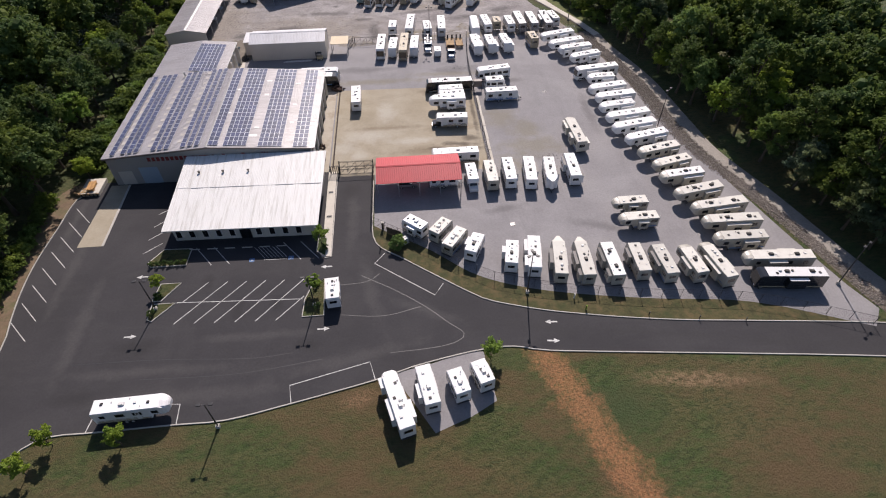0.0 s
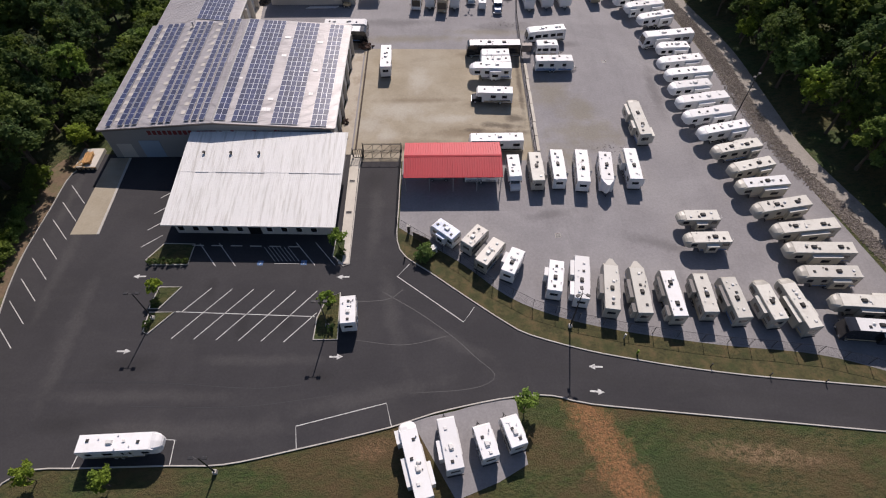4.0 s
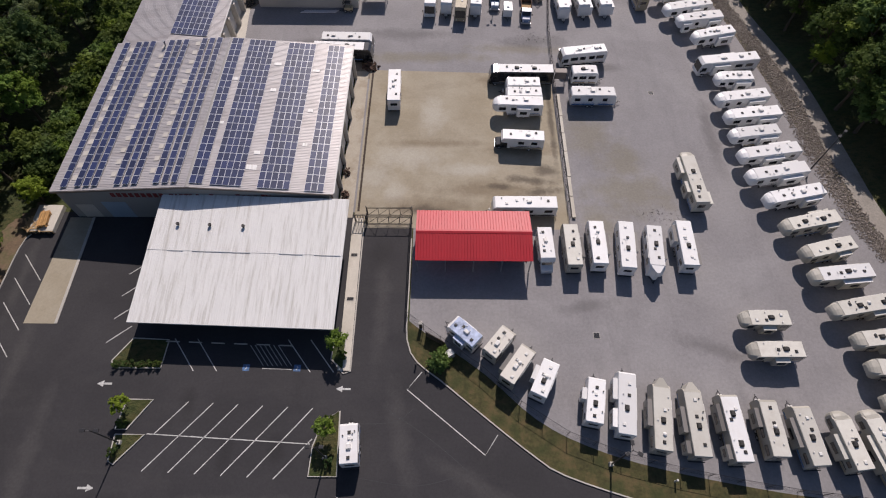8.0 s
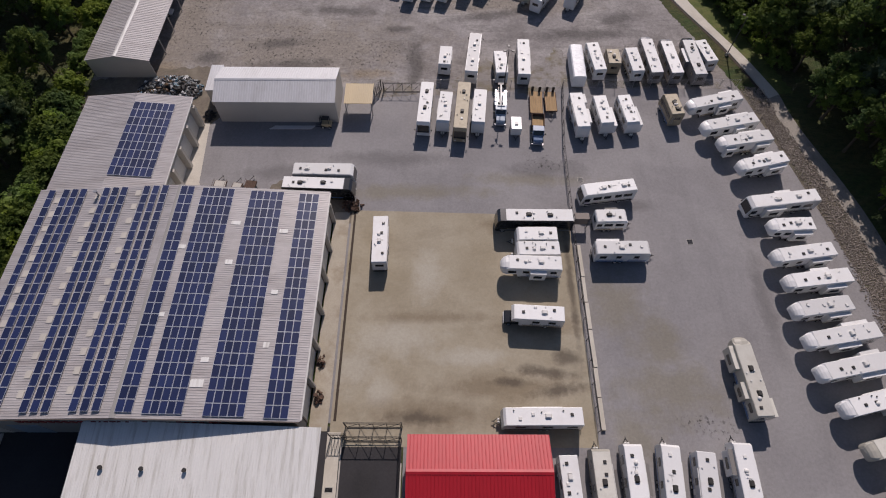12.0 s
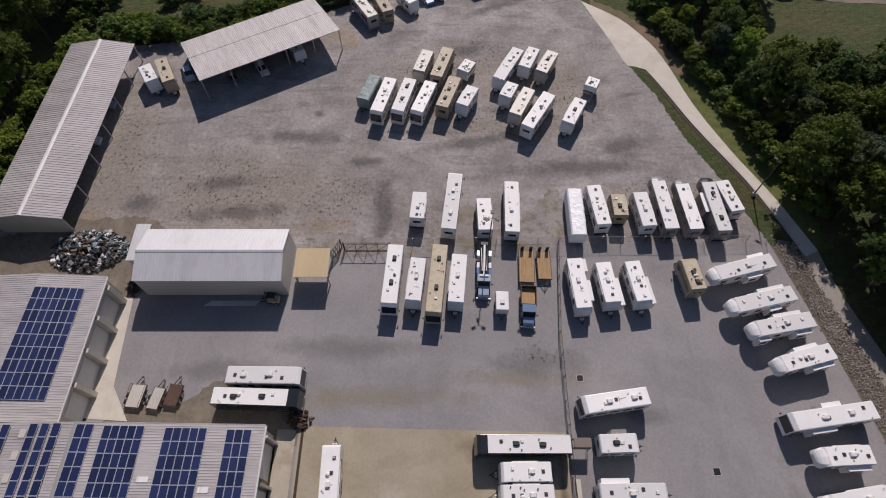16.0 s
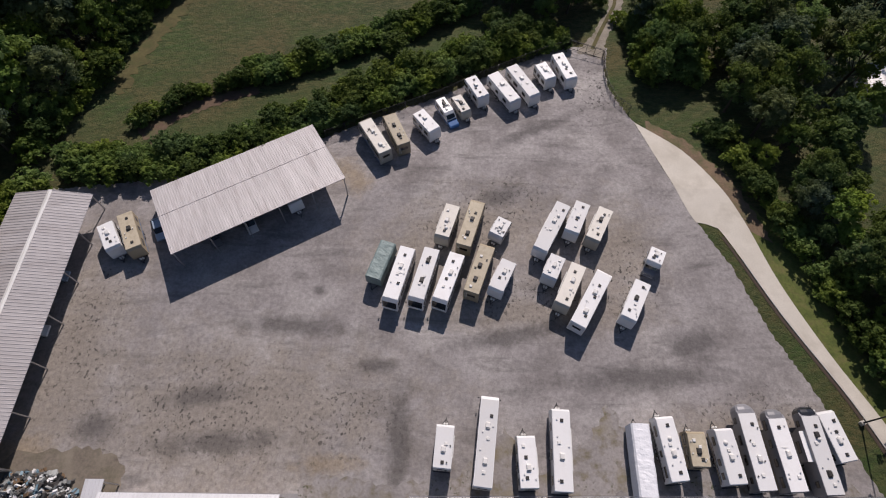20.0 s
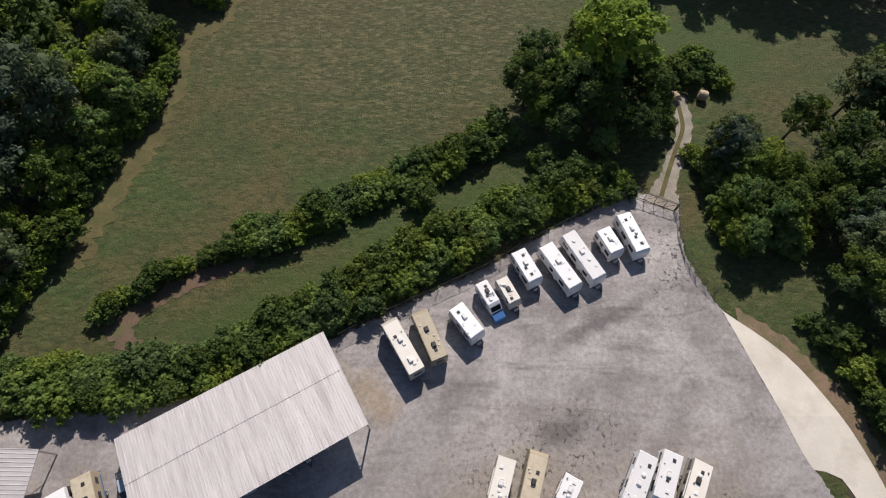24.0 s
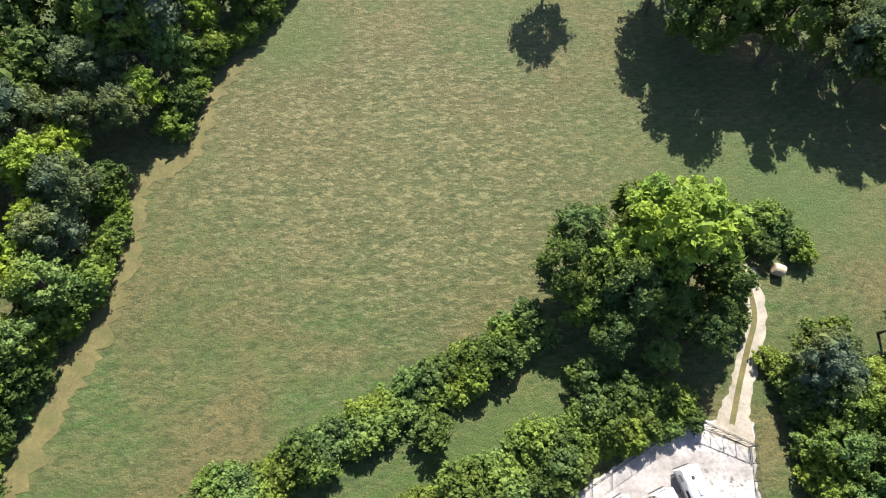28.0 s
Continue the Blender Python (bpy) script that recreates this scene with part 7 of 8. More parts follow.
def small_trees():
    r = random.Random(8)
    for x, y, s, k in ((26.0, 247.5, 0.85, 2), (19.5, 241.5, 0.85, 0), (28.0, 244.0, 0.75, 1), (16.0, 244.5, 0.65, 3), (24.0, 238.5, 0.7, 0), (15.5, 243.5, 1.0, 2), (9.5, 241.5, 0.75, 3), (12.5, 245.5, 0.8, 1), (18.5, 247.5, 0.95, 0), (13.0, 238.0, 0.7, 0), (19.0, 235.8, 0.6, 3), (26.5, 241.5, 0.7, 2), (7.5, 246.0, 0.9, 2), (9.0, 251.0, 0.95, 0), (18.0, 253.5, 1.0, 2), (25.0, 251.5, 0.9, 1)):
        plant("tree", KINDS[k], x, y, s, r.uniform(0, 360), "large round broad-leaved tree in the field corner", "tree")
    plant("tree", YELLOW, 20.4, 249.8, 1.95, 20, "bright yellow-green broad-leaved tree", "tree")
    plant("tree", YELLOW, 14.0, 247.5, 1.2, 80, "bright yellow-green broad-leaved tree", "tree")
    for x, y, s, k in ((37.0, 235.0, 0.8, 4), (39.5, 230.0, 0.9, 3), (37.0, 225.0, 0.8, 3), (41.0, 222.0, 0.85, 3), (36.5, 219.0, 0.7, 3), (40.5, 236.5, 0.6, 4), (44.0, 228.0, 0.8, 2), (38.5, 232.0, 0.75, 4), (43.0, 233.5, 0.7, 3), (42.5, 224.0, 0.75, 0), (38.5, 227.5, 0.7, 3)):
        plant("tree", KINDS[k], x, y, s, r.uniform(0, 360), "dark green tree beside the farm track", "tree")
    for x, y, s in ((33.4, 253.4, 1.3), (37.7, 256.2, 1.5), (41.3, 253.1, 1.35), (36.9, 252.0, 0.9), (30.4, 241.6, 0.95), (31.2, 244.6, 0.7), (42.3, 251.0, 0.95), (35.4, 254.6, 1.1), (9.8, 233.0, 1.2), (13.8, 231.6, 1.4), (17.7, 231.0, 1.4), (21.3, 230.2, 1.2), (-9.5, 226.5, 1.2), (39.6, 255.6, 1.0)):
        plant("shrub", r.choice(SHRUBS), x, y, s, r.uniform(0, 360), "rounded green shrub in the field", "shrub")
    # wood beyond the field
    for x, y in ((38, 294), (45, 290), (52, 287), (59, 284.5), (66, 282), (73, 280), (80, 278), (34, 301), (41, 299), (48, 296), (55, 293), (62, 291), (69, 289), (76, 287), (83, 285), (38, 306), (46, 304), (54, 301), (62, 299), (70, 297), (78, 295), (10, 306), (30, 308), (31, 297), (32.5, 290.5), (27, 302)):
        plant("tree", r.choice(KINDS), x + r.uniform(-1.5, 1.5), y - 3 + r.uniform(-1, 1), r.uniform(1.1, 1.45), r.uniform(0, 360), "tall dark tree beyond the field", "tree")
    for x, y, s in ((60, 245, 1.0), (65, 240, 1.1), (58, 238, 0.8), (63, 234, 1.0), (52, 228, 0.9), (57, 222, 1.0), (62, 226, 1.1), (51, 217, 0.9), (56, 213, 1.0), (48, 212, 0.8), (66, 247, 1.2), (52.5, 210.0, 0.8), (55.0, 218.5, 0.9), (50.5, 222.5, 0.8), (56.5, 229.0, 1.0), (67.0, 208.5, 0.9), (67.5, 216.0, 1.15), (68.0, 223.0, 1.0), (69.5, 233.0, 1.1), (75.0, 229.0, 1.1), (54.0, 234.0, 0.9), (50.0, 240.0, 0.8)):
        plant("tree", r.choice(KINDS), x, y, s, r.uniform(0, 360), "broad-leaved green tree near the neighbouring house", "tree")
    for x, y, s in ((-39.3, 63.4, 0.9), (-14.2, 60.8, 1.0), (-13.9, 71.6, 1.1), (-46.3, 37.0, 1.1), (-37.3, 36.4, 1.1), (12.6, 45.4, 1.15), (-47.8, 33.2, 1.2)):
        plant("young_tree", YOUNG, x, y, s, r.uniform(0, 360), "young yellow-green tree with a thin trunk", "tree", "young trees round the car park")
    for x in (-42.6, -41.5, -40.4, -39.3, -38.2, -37.1):
        plant("clipped_shrub", CLIPPED, x, 68.9, 1.0, r.uniform(0, 360), "small clipped round shrub in the bed", "shrub", "clipped shrubs in the bed")
    for k in range(26):
        plant("shrub", SHRUBS[k % 3] if k % 4 else YELLOW, -59.3 - r.uniform(0, 3.2), 95.5 + k * 1.85 + r.uniform(-0.5, 0.5), r.uniform(1.0, 1.7) if k % 4 else r.uniform(0.4, 0.6), r.uniform(0, 360), "overgrown green scrub along the warehouse wall", "shrub", "scrub beside the warehouse")
    plant("shrub", SHRUBS[0], -0.2, 69.6, 0.85, 40, "rounded green shrub by the yard fence", "shrub")
    for x, y in ((-14.0, 62.0), (-13.4, 57.0), (-39.3, 61.4), (-39.5, 57.9), (-13.2, 70.4)):
        plant("clipped_shrub", CLIPPED, x, y, 1.2, r.uniform(0, 360), "small round shrub on the island", "shrub")


small_trees()
hedge([(43.5, 207.0), (46.6, 200.0), (49.0, 191.4), (51.5, 183.9), (53.8, 177.0), (56.0, 170.6), (58.6, 163.9), (61.0, 157.5)], 2.4, 2.6, "unclipped green shrub beside the concrete driveway", seed=6, smin=0.7, smax=1.35)


# ---- solar panels ----
def panel_mesh(w, d):
    """One framed panel: cells in a pale frame, with the pale lines between its halves."""
    bm = bmesh.new()
    f, t = 0.035, 0.04
    add_box(bm, -w / 2 + f, w / 2 - f, -d / 2 + f, d / 2 - f, 0.0, t - 0.006)
    glass = set(bm.faces)
    for x0, x1, y0, y1 in ((-w / 2, w / 2, -d / 2, -d / 2 + f), (-w / 2, w / 2, d / 2 - f, d / 2), (-w / 2, -w / 2 + f, -d / 2 + f, d / 2 - f), (w / 2 - f, w / 2, -d / 2 + f, d / 2 - f)):
        add_box(bm, x0, x1, y0, y1, 0.0, t)
    for fc in bm.faces:
        fc.material_index = 0 if fc in glass else 1
    me = bpy.data.meshes.new("solar_panel")
    bm.to_mesh(me)
    bm.free()
    me.materials.append(M["panel"])
    me.materials.append(M["panelframe"])
    return me


def solar_array(x0, y0, cols, rows, dx, dy, width, tilt, roof, label):
    """Panels in columns and rows on a roof; roof gives the height at x and the slope's angle there. tilt turns racked columns out of the slope."""
    me = CACHE.setdefault(("panel", width, dy), panel_mesh(width, dy - 0.03))
    cx = x0 + cols * dx / 2
    z, lean = roof(cx)
    a = root("solar_array", pose(cx, y0, z), label, "solar panels", "solar arrays on the roofs")
    for i in range(cols):
        x = x0 + (i + 0.5) * dx
        zz, lean = roof(x)
        for k in range(rows):
            p = new("solar_panel", me)
            p.parent = a
            p.matrix_basis = pose(x - cx, (k + 0.5) * dy, zz - z + (0.24 if tilt else 0.13), 0, lean + tilt, 0)
        q = x - cx
        part("rail", boxes((q - 0.3, q - 0.26, 0, rows * dy, zz - z + 0.03, zz - z + 0.12), (q + 0.26, q + 0.3, 0, rows * dy, zz - z + 0.03, zz - z + 0.12)), M["alu"], a)
        if tilt:
            legs = part("rack_legs", boxes(*[(q + s - 0.02, q + s + 0.02, k * dy + 0.1, k * dy + 0.15, zz - z + 0.03, zz - z + 0.26) for k in range(rows) for s in (-0.34, 0.34)]), M["alu"], a)
            legs["kind"] = "stuff"


def ware_roof(x):
    f = 1 - abs(x + 36.1) / 20.3
    return 6.35 + 1.45 * f, math.copysign(math.degrees(math.atan(1.45 / 20.3)), x + 36.1)


def wing_roof(x):
    f = 1 - abs(x + 48.3) / 8.3
    return 5.35 + 0.8 * f, math.copysign(math.degrees(math.atan(0.8 / 8.3)), x + 48.3)


FLAT = "dark blue solar panels lying flush on the metal roof"
RACK = "dark blue solar panels on low tilted racks"
solar_array(-35.95, 92.75, 2, 21, 0.93, 1.468, 0.9, 0, ware_roof, FLAT)
solar_array(-33.05, 92.65, 5, 21, 0.87, 1.468, 0.845, 0, ware_roof, FLAT)
solar_array(-26.5, 92.5, 5, 21, 0.905, 1.468, 0.875, 0, ware_roof, FLAT)
solar_array(-19.85, 92.4, 3, 21, 0.905, 1.468, 0.875, 0, ware_roof, FLAT)
solar_array(-55.0, 92.7, 1, 21, 1.25, 1.468, 0.86, 9, ware_roof, RACK)
solar_array(-52.9, 92.75, 3, 21, 1.24, 1.468, 0.86, 9, ware_roof, RACK)
solar_array(-47.1, 92.8, 3, 21, 1.27, 1.468, 0.86, 9, ware_roof, RACK)
solar_array(-41.4, 92.85, 3, 21, 1.32, 1.468, 0.86, 9, ware_roof, RACK)
solar_array(-48.2, 126.7, 7, 9, 0.88, 1.6, 0.85, 0, wing_roof, FLAT)


# ---- fences, barrier and gates ----
def fence(points, label, height=1.9, gap=3.0, mat="steel", mesh_r=0.007):
    pts = [Vector((x, y, ground_z(y))) for x, y in points]
    f = root("fence", Matrix.Identity(4), label, "fence")
    posts, rails, wires = [], [], []
    for a, b in zip(pts, pts[1:]):
        n_ = max(1, round((b - a).length / gap))
        for i in range(n_):
            p, q = a.lerp(b, i / n_), a.lerp(b, (i + 1) / n_)
            posts.append(p)
            up = Vector((0, 0, height))
            rails.append((p + up, q + up, 0.025))
            wires.append((p + Vector((0, 0, 0.1)), q + Vector((0, 0, 0.1)), 0.012))
            m = max(2, int((q - p).length / 0.3))
            for k in range(m):
                c, d = p.lerp(q, k / m), p.lerp(q, min(1, (k + 3) / m))
                wires.append((c + Vector((0, 0, 0.1)), d + up, mesh_r))
                wires.append((c + up, d + Vector((0, 0, 0.1)), mesh_r))
    posts.append(pts[-1])
    me = shared(("fence_post", height, mat), lambda: tubes(((0, 0, -0.3), (0, 0, height), 0.04), ((0, 0, height), (0, 0, height + 0.05), 0.055), sides=8), M[mat])
    for p in posts:
        put("post", me, f, *p)
    for r_ in rails:
        part("rail", tubes(r_, sides=5), M[mat], f)
    part("wire_mesh", tubes(*wires, sides=3), M[mat], f)


DARKF = "dark chain-link fence along the yard"
fence([(-4.85, 90.6), (-4.9, 76.2)], DARKF, mat="blacksteel", mesh_r=0.012)
fence(FENCE[::3] + [FENCE[-1]], DARKF, mat="blacksteel")
fence([(-3.3, 150.95), (21.2, 151.2), (52.0, 151.5)], "grey chain-link fence between the two yards")
fence([(19.3, 92.4), (19.45, 119.0), (19.8, 137.0), (21.0, 150.9)], "dark chain-link fence beside the concrete pad", 1.6, mat="blacksteel")
fence([(-19.2, 204.5), (-13.1, 208.0), (-6.5, 211.4), (0, 214.8), (7.1, 219.5), (14.6, 223.9), (19.5, 226.8), (23.0, 227.9)], "dark chain-link fence at the back of the gravel yard", mat="blacksteel", mesh_r=0.014)
fence([(29.3, 225.4), (28.7, 221.5), (28.8, 217.3), (29.6, 214.1), (31.6, 211.4)], "dark wire fence along the track", 1.5, 2.0, "blacksteel", 0.016)


def barrier():
    """Long pale concrete beams laid end to end, each slightly askew."""
    r = random.Random(4)
    y = 92.6
    while y < 118.5:
        ln = r.uniform(3.6, 5.4)
        b = new("concrete_beam", None)
        bpy.data.objects.remove(b)
        me = bpy.data.meshes.new("concrete_beam")
        bm = boxes((-0.27, 0.27, 0, ln - 0.12, 0, 0.42), bevel=0.05)
        bm.to_mesh(me)
        bm.free()
        me.materials.append(M["concrete"])
        ob = tagged(new("concrete_beam", me), "long pale weathered concrete barrier beam", "barrier", "barrier beams by the pad")
        ob.matrix_world = pose(20.0 + r.uniform(-0.06, 0.06), y, 0.006, 0, 0, r.uniform(-0.8, 0.8))
        y += ln


barrier()


def gate(x, y, turn, width, label, leaves=1, height=1.9, z=0.0):
    g = root("gate", pose(x, y, z, 0, 0, turn), label, "gate")
    h = width / 2
    part("gate_frame", tubes(((-h, 0, 0.12), (h, 0, 0.12), 0.05), ((-h, 0, height), (h, 0, height), 0.05), *[((-h + width * k / 4, 0, 0.12), (-h + width * k / 4, 0, height), 0.045) for k in range(5)], *[((-h + width * k / 4, 0, 0.12), (-h + width * (k + 1) / 4, 0, height), 0.03) for k in range(4)], sides=5), M["blacksteel"], g)
    for s in (-h - 0.15, h + 0.15):
        part("post", tubes(((s, 0.1, -0.1), (s, 0.1, height + 0.3), 0.08), sides=8), M["blacksteel"], g)
    part("rail", tubes(((-h - 0.1, 0.12, height + 0.1), (h + 0.1, 0.12, height + 0.1), 0.03), sides=5), M["blacksteel"], g)


gate(-8.2, 91.3, 0, 6.6, "black steel sliding gate across the drive")
gate(-8.2, 92.9, 0, 6.6, "black steel sliding gate across the drive")
gate(-12.4, 91.6, 0, 1.6, "narrow black steel side gate by the drive")
gate(-6.9, 150.0, 0, 6.4, "open-work dark steel gate to the gravel yard")
gate(-11.2, 149.6, 60, 2.0, "short dark steel gate panel by the canopy")
gate(26.1, 226.6, -24, 6.2, "dark steel farm gate at the end of the track", z=ground_z(226.6))


# ---- lamp posts ----
def street_lamp(x, y, h, heads, turn, label):
    v = root("street_lamp", pose(x, y, ground_z(y), 0, 0, turn), label, "street lamp", "lamp posts round the yard")
    part("base", boxes((-0.25, 0.25, -0.25, 0.25, -0.1, 0.55), bevel=0.04), M["kerb"], v, "concrete foot")
    bm = bmesh.new()
    rings = [[bm.verts.new((rr * math.cos(a), rr * math.sin(a), z)) for a in np.linspace(0, math.tau, 8, endpoint=False)] for z, rr in ((0.55, 0.11), (h, 0.065))]
    for i in range(8):
        bm.faces.new((rings[0][i], rings[0][(i + 1) % 8], rings[1][(i + 1) % 8], rings[1][i]))
    bm.faces.new(rings[1])
    part("pole", bm, M["blacksteel"], v)
    for k in range(heads):
        a = math.radians(k * 360 / heads) if heads < 4 else math.radians(k * 90)
        c, s = math.cos(a), math.sin(a)
        part("arm", tubes(((0, 0, h - 0.1), (c * 0.6, s * 0.6, h), 0.035), sides=5), M["blacksteel"], v)
        hd = put("lamp_head", shared("lamp_head", lambda: boxes((0.5, 1.05, -0.2, 0.2, -0.06, 0.1), bevel=0.04), M["blacksteel"]), v, 0, 0, h, math.degrees(a))
        put("lens", shared("lens", lambda: boxes((0.56, 0.99, -0.15, 0.15, -0.08, -0.061)), M["lampwhite"]), hd)


TALL = "tall dark lamp post with square heads"
street_lamp(-25.1, 37.9, 6.0, 2, 0, "dark lamp post with two square heads on the lawn")
street_lamp(-39.1, 59.1, 6.8, 2, 0, "dark lamp post with two square heads on an island")
street_lamp(-13.9, 57.6, 6.8, 2, 0, "dark lamp post with two square heads on an island")
street_lamp(20.4, 57.2, 9.0, 3, 90, TALL)
street_lamp(71.5, 54.5, 9.1, 2, 30, TALL)
street_lamp(58.2, 101.5, 9.6, 2, 40, TALL)
street_lamp(10.6, 149.4, 9.8, 3, 90, TALL)
street_lamp(52.5, 160.0, 8.0, 1, 120, "tall lamp post with one head by the driveway")


# ---- trucks and work trailers ----
def truck_cab(v, x0, mat, hood=1.3):
    """A bonneted cab from x0 forward."""
    part("cab", profile_y([(x0, 0.6), (x0 + 1.5, 0.6), (x0 + 1.5, 1.6), (x0 + 1.1, 2.35), (x0 + 0.1, 2.4), (x0, 2.3)], -1.05, 1.05, 0.06), mat, v)
    part("windscreen", profile_y([(x0 + 1.52, 1.62), (x0 + 1.56, 1.6), (x0 + 1.16, 2.3), (x0 + 1.1, 2.3)], -0.9, 0.9), M["glass"], v)
    part("bonnet", profile_y([(x0 + 1.5, 0.6), (x0 + 1.5 + hood, 0.6), (x0 + 1.5 + hood, 1.25), (x0 + 1.3 + hood, 1.42), (x0 + 1.5, 1.58)], -0.85, 0.85, 0.08), mat, v)
    part("bumper", boxes((x0 + 1.52 + hood, x0 + 1.68 + hood, -1.1, 1.1, 0.45, 0.75), bevel=0.03), M["alu"], v)
    for s in (-1, 1):
        part("headlight", boxes((x0 + 1.5 + hood, x0 + 1.53 + hood, s * 0.65 - 0.14, s * 0.65 + 0.14, 0.9, 1.1)), M["lampwhite"], v)
        part("mirror", boxes((x0 + 1.3, x0 + 1.4, s * 1.28 - 0.12, s * 1.28 + 0.12, 1.6, 2.0)), M["blacksteel"], v)
        window(v, x0 + 0.65, s * 1.058, 1.95, 0.75, 0.45, s)
        wheel(v, x0 + 2.0, s * 0.95, 0.48)


def dump_truck(x, y, turn):
    v = root("dump_truck", pose(x, y, 0.006, 0, 0, turn), "blue tipper truck with a rusty open body", "dump truck")
    v.scale = (1, 1 / UNIT, 1 / UNIT)
    truck_cab(v, 0.1, M["truckblue"], 1.1)
    part("tipper_body", boxes((-2.9, 0.0, -1.2, 1.2, 1.1, 1.2), (-2.9, -2.8, -1.2, 1.2, 1.2, 2.0), (-0.1, 0.0, -1.2, 1.2, 1.2, 2.1), (-2.8, -0.1, -1.2, -1.1, 1.2, 2.0), (-2.8, -0.1, 1.1, 1.2, 1.2, 2.0)), M["rust"], v, "open rusty steel body")
    part("load_floor", boxes((-2.75, -0.15, -1.05, 1.05, 1.21, 1.3)), M["timber"], v, "timber-lined floor")
    part("chassis", boxes((-2.8, 2.4, -0.5, -0.35, 0.7, 1.0), (-2.8, 2.4, 0.35, 0.5, 0.7, 1.0)), M["blacksteel"], v)
    for s in (-1, 1):
        for ax in (-1.9, -0.9):
            wheel(v, ax, s * 0.95, 0.5)


def tow_truck(x, y, turn):
    v = root("tow_truck", pose(x, y, 0.006, 0, 0, turn), "white and chrome recovery truck with a long boom", "tow truck")
    v.scale = (1, 1 / UNIT, 1 / UNIT)
    truck_cab(v, 0.3, M["bluegrey"], 1.5)
    part("deck", boxes((-3.9, 0.2, -1.15, 1.15, 0.95, 1.3), bevel=0.04), M["rvdark"], v)
    for s in (-1, 1):
        for k in range(4):
            part("locker", boxes((-3.7 + k * 0.95, -2.85 + k * 0.95, s * 0.95 - 0.22, s * 0.95 + 0.22, 1.3, 1.75), bevel=0.03), M[("alu", "rvdark", "rvwhite", "rvblue")[k]], v)
        part("boom_side", tubes(((-4.2, s * 0.5, 1.9), (-0.3, s * 0.3, 2.2), 0.07), sides=6), M["acwhite"], v)
        for ax in (-2.7, -1.6):
            wheel(v, ax, s * 0.95, 0.5)
    part("boom", boxes((-4.4, 0.6, -0.16, 0.16, 2.0, 2.35), bevel=0.03), M["acwhite"], v, "long pale lifting boom")
    part("winch", tubes(((-0.4, -0.5, 1.7), (-0.4, 0.5, 1.7), 0.28), sides=12), M["blacksteel"], v)
    part("tail_frame", boxes((-4.9, -4.75, -0.6, 0.6, 1.2, 2.3), (-4.8, -4.3, -0.6, -0.5, 1.2, 1.35), (-4.8, -4.3, 0.5, 0.6, 1.2, 1.35), (-4.75, -4.4, -0.6, 0.6, 2.15, 2.3)), M["blacksteel"], v)
    part("light_bar", boxes((0.5, 0.75, -0.7, 0.7, 2.4, 2.55), bevel=0.03), M["acwhite"], v)


def flat_trailer(x, y, turn, length, width, label, mat="timber", ramps=True, rails=False, zd=0.75):
    v = root("flat_trailer", pose(x, y, 0.006, 0, 0, turn), label, "flat trailer", "work trailers in the yard")
    h, w = length / 2, width / 2
    n_ = 7
    for k in range(n_):
        y0 = -w + 0.08 + (width - 0.16) * k / n_
        part("plank", boxes((-h, h, y0 + 0.012, y0 + (width - 0.16) / n_ - 0.012, zd, zd + 0.06)), M[mat], v)
    part("frame", boxes((-h - 0.05, h + 0.05, -w, -w + 0.08, zd - 0.15, zd + 0.09), (-h - 0.05, h + 0.05, w - 0.08, w, zd - 0.15, zd + 0.09), (-h - 0.05, -h, -w + 0.08, w - 0.08, zd - 0.15, zd + 0.05), (h, h + 0.05, -w + 0.08, w - 0.08, zd - 0.15, zd + 0.05)), M["rust"], v)
    part("drawbar", tubes(((h, -w * 0.6, zd - 0.1), (h + 1.2, 0, zd - 0.15), 0.06), ((h, w * 0.6, zd - 0.1), (h + 1.2, 0, zd - 0.15), 0.06), ((h + 1.0, 0, 0), (h + 1.0, 0, zd + 0.2), 0.05), sides=5), M["blacksteel"], v)
    for s in (-1, 1):
        for ax in (-0.75, 0.05):
            wheel(v, ax, s * (w - 0.15 if zd > 0.7 else w + 0.12), 0.34)
        if ramps:
            part("ramp", boxes((-h - 0.2, -h - 0.08, s * w * 0.55 - 0.22, s * w * 0.55 + 0.22, zd - 0.2, zd + 1.1)), M["blacksteel"], v)
        if rails:
            part("side_rail", tubes(((-h, s * w, zd), (-h, s * w, zd + 0.5), 0.025), ((h, s * w, zd), (h, s * w, zd + 0.5), 0.025), ((0, s * w, zd), (0, s * w, zd + 0.5), 0.025), ((-h, s * w, zd + 0.5), (h, s * w, zd + 0.5), 0.025), sides=5), M["rust"], v)


dump_truck(15.8, 140.6, -94)
tow_truck(9.9, 145.4, -93)
flat_trailer(16.1, 147.0, -93, 5.0, 2.25, "equipment trailer with a worn yellow timber deck")
flat_trailer(18.6, 147.2, -91, 4.4, 2.0, "car trailer with a pale timber deck")
flat_trailer(-34.5, 128.6, 85, 2.8, 1.9, "small rusty utility trailer with side rails", "wallcream", False, True, 0.55)
flat_trailer(-31.9, 128.3, 80, 2.6, 1.5, "small rusty utility trailer with a drawbar", "wallcream", False, False, 0.55)
flat_trailer(-29.8, 128.7, 82, 2.6, 1.7, "rusty open-frame utility trailer with side rails", "rust", False, True, 0.55)


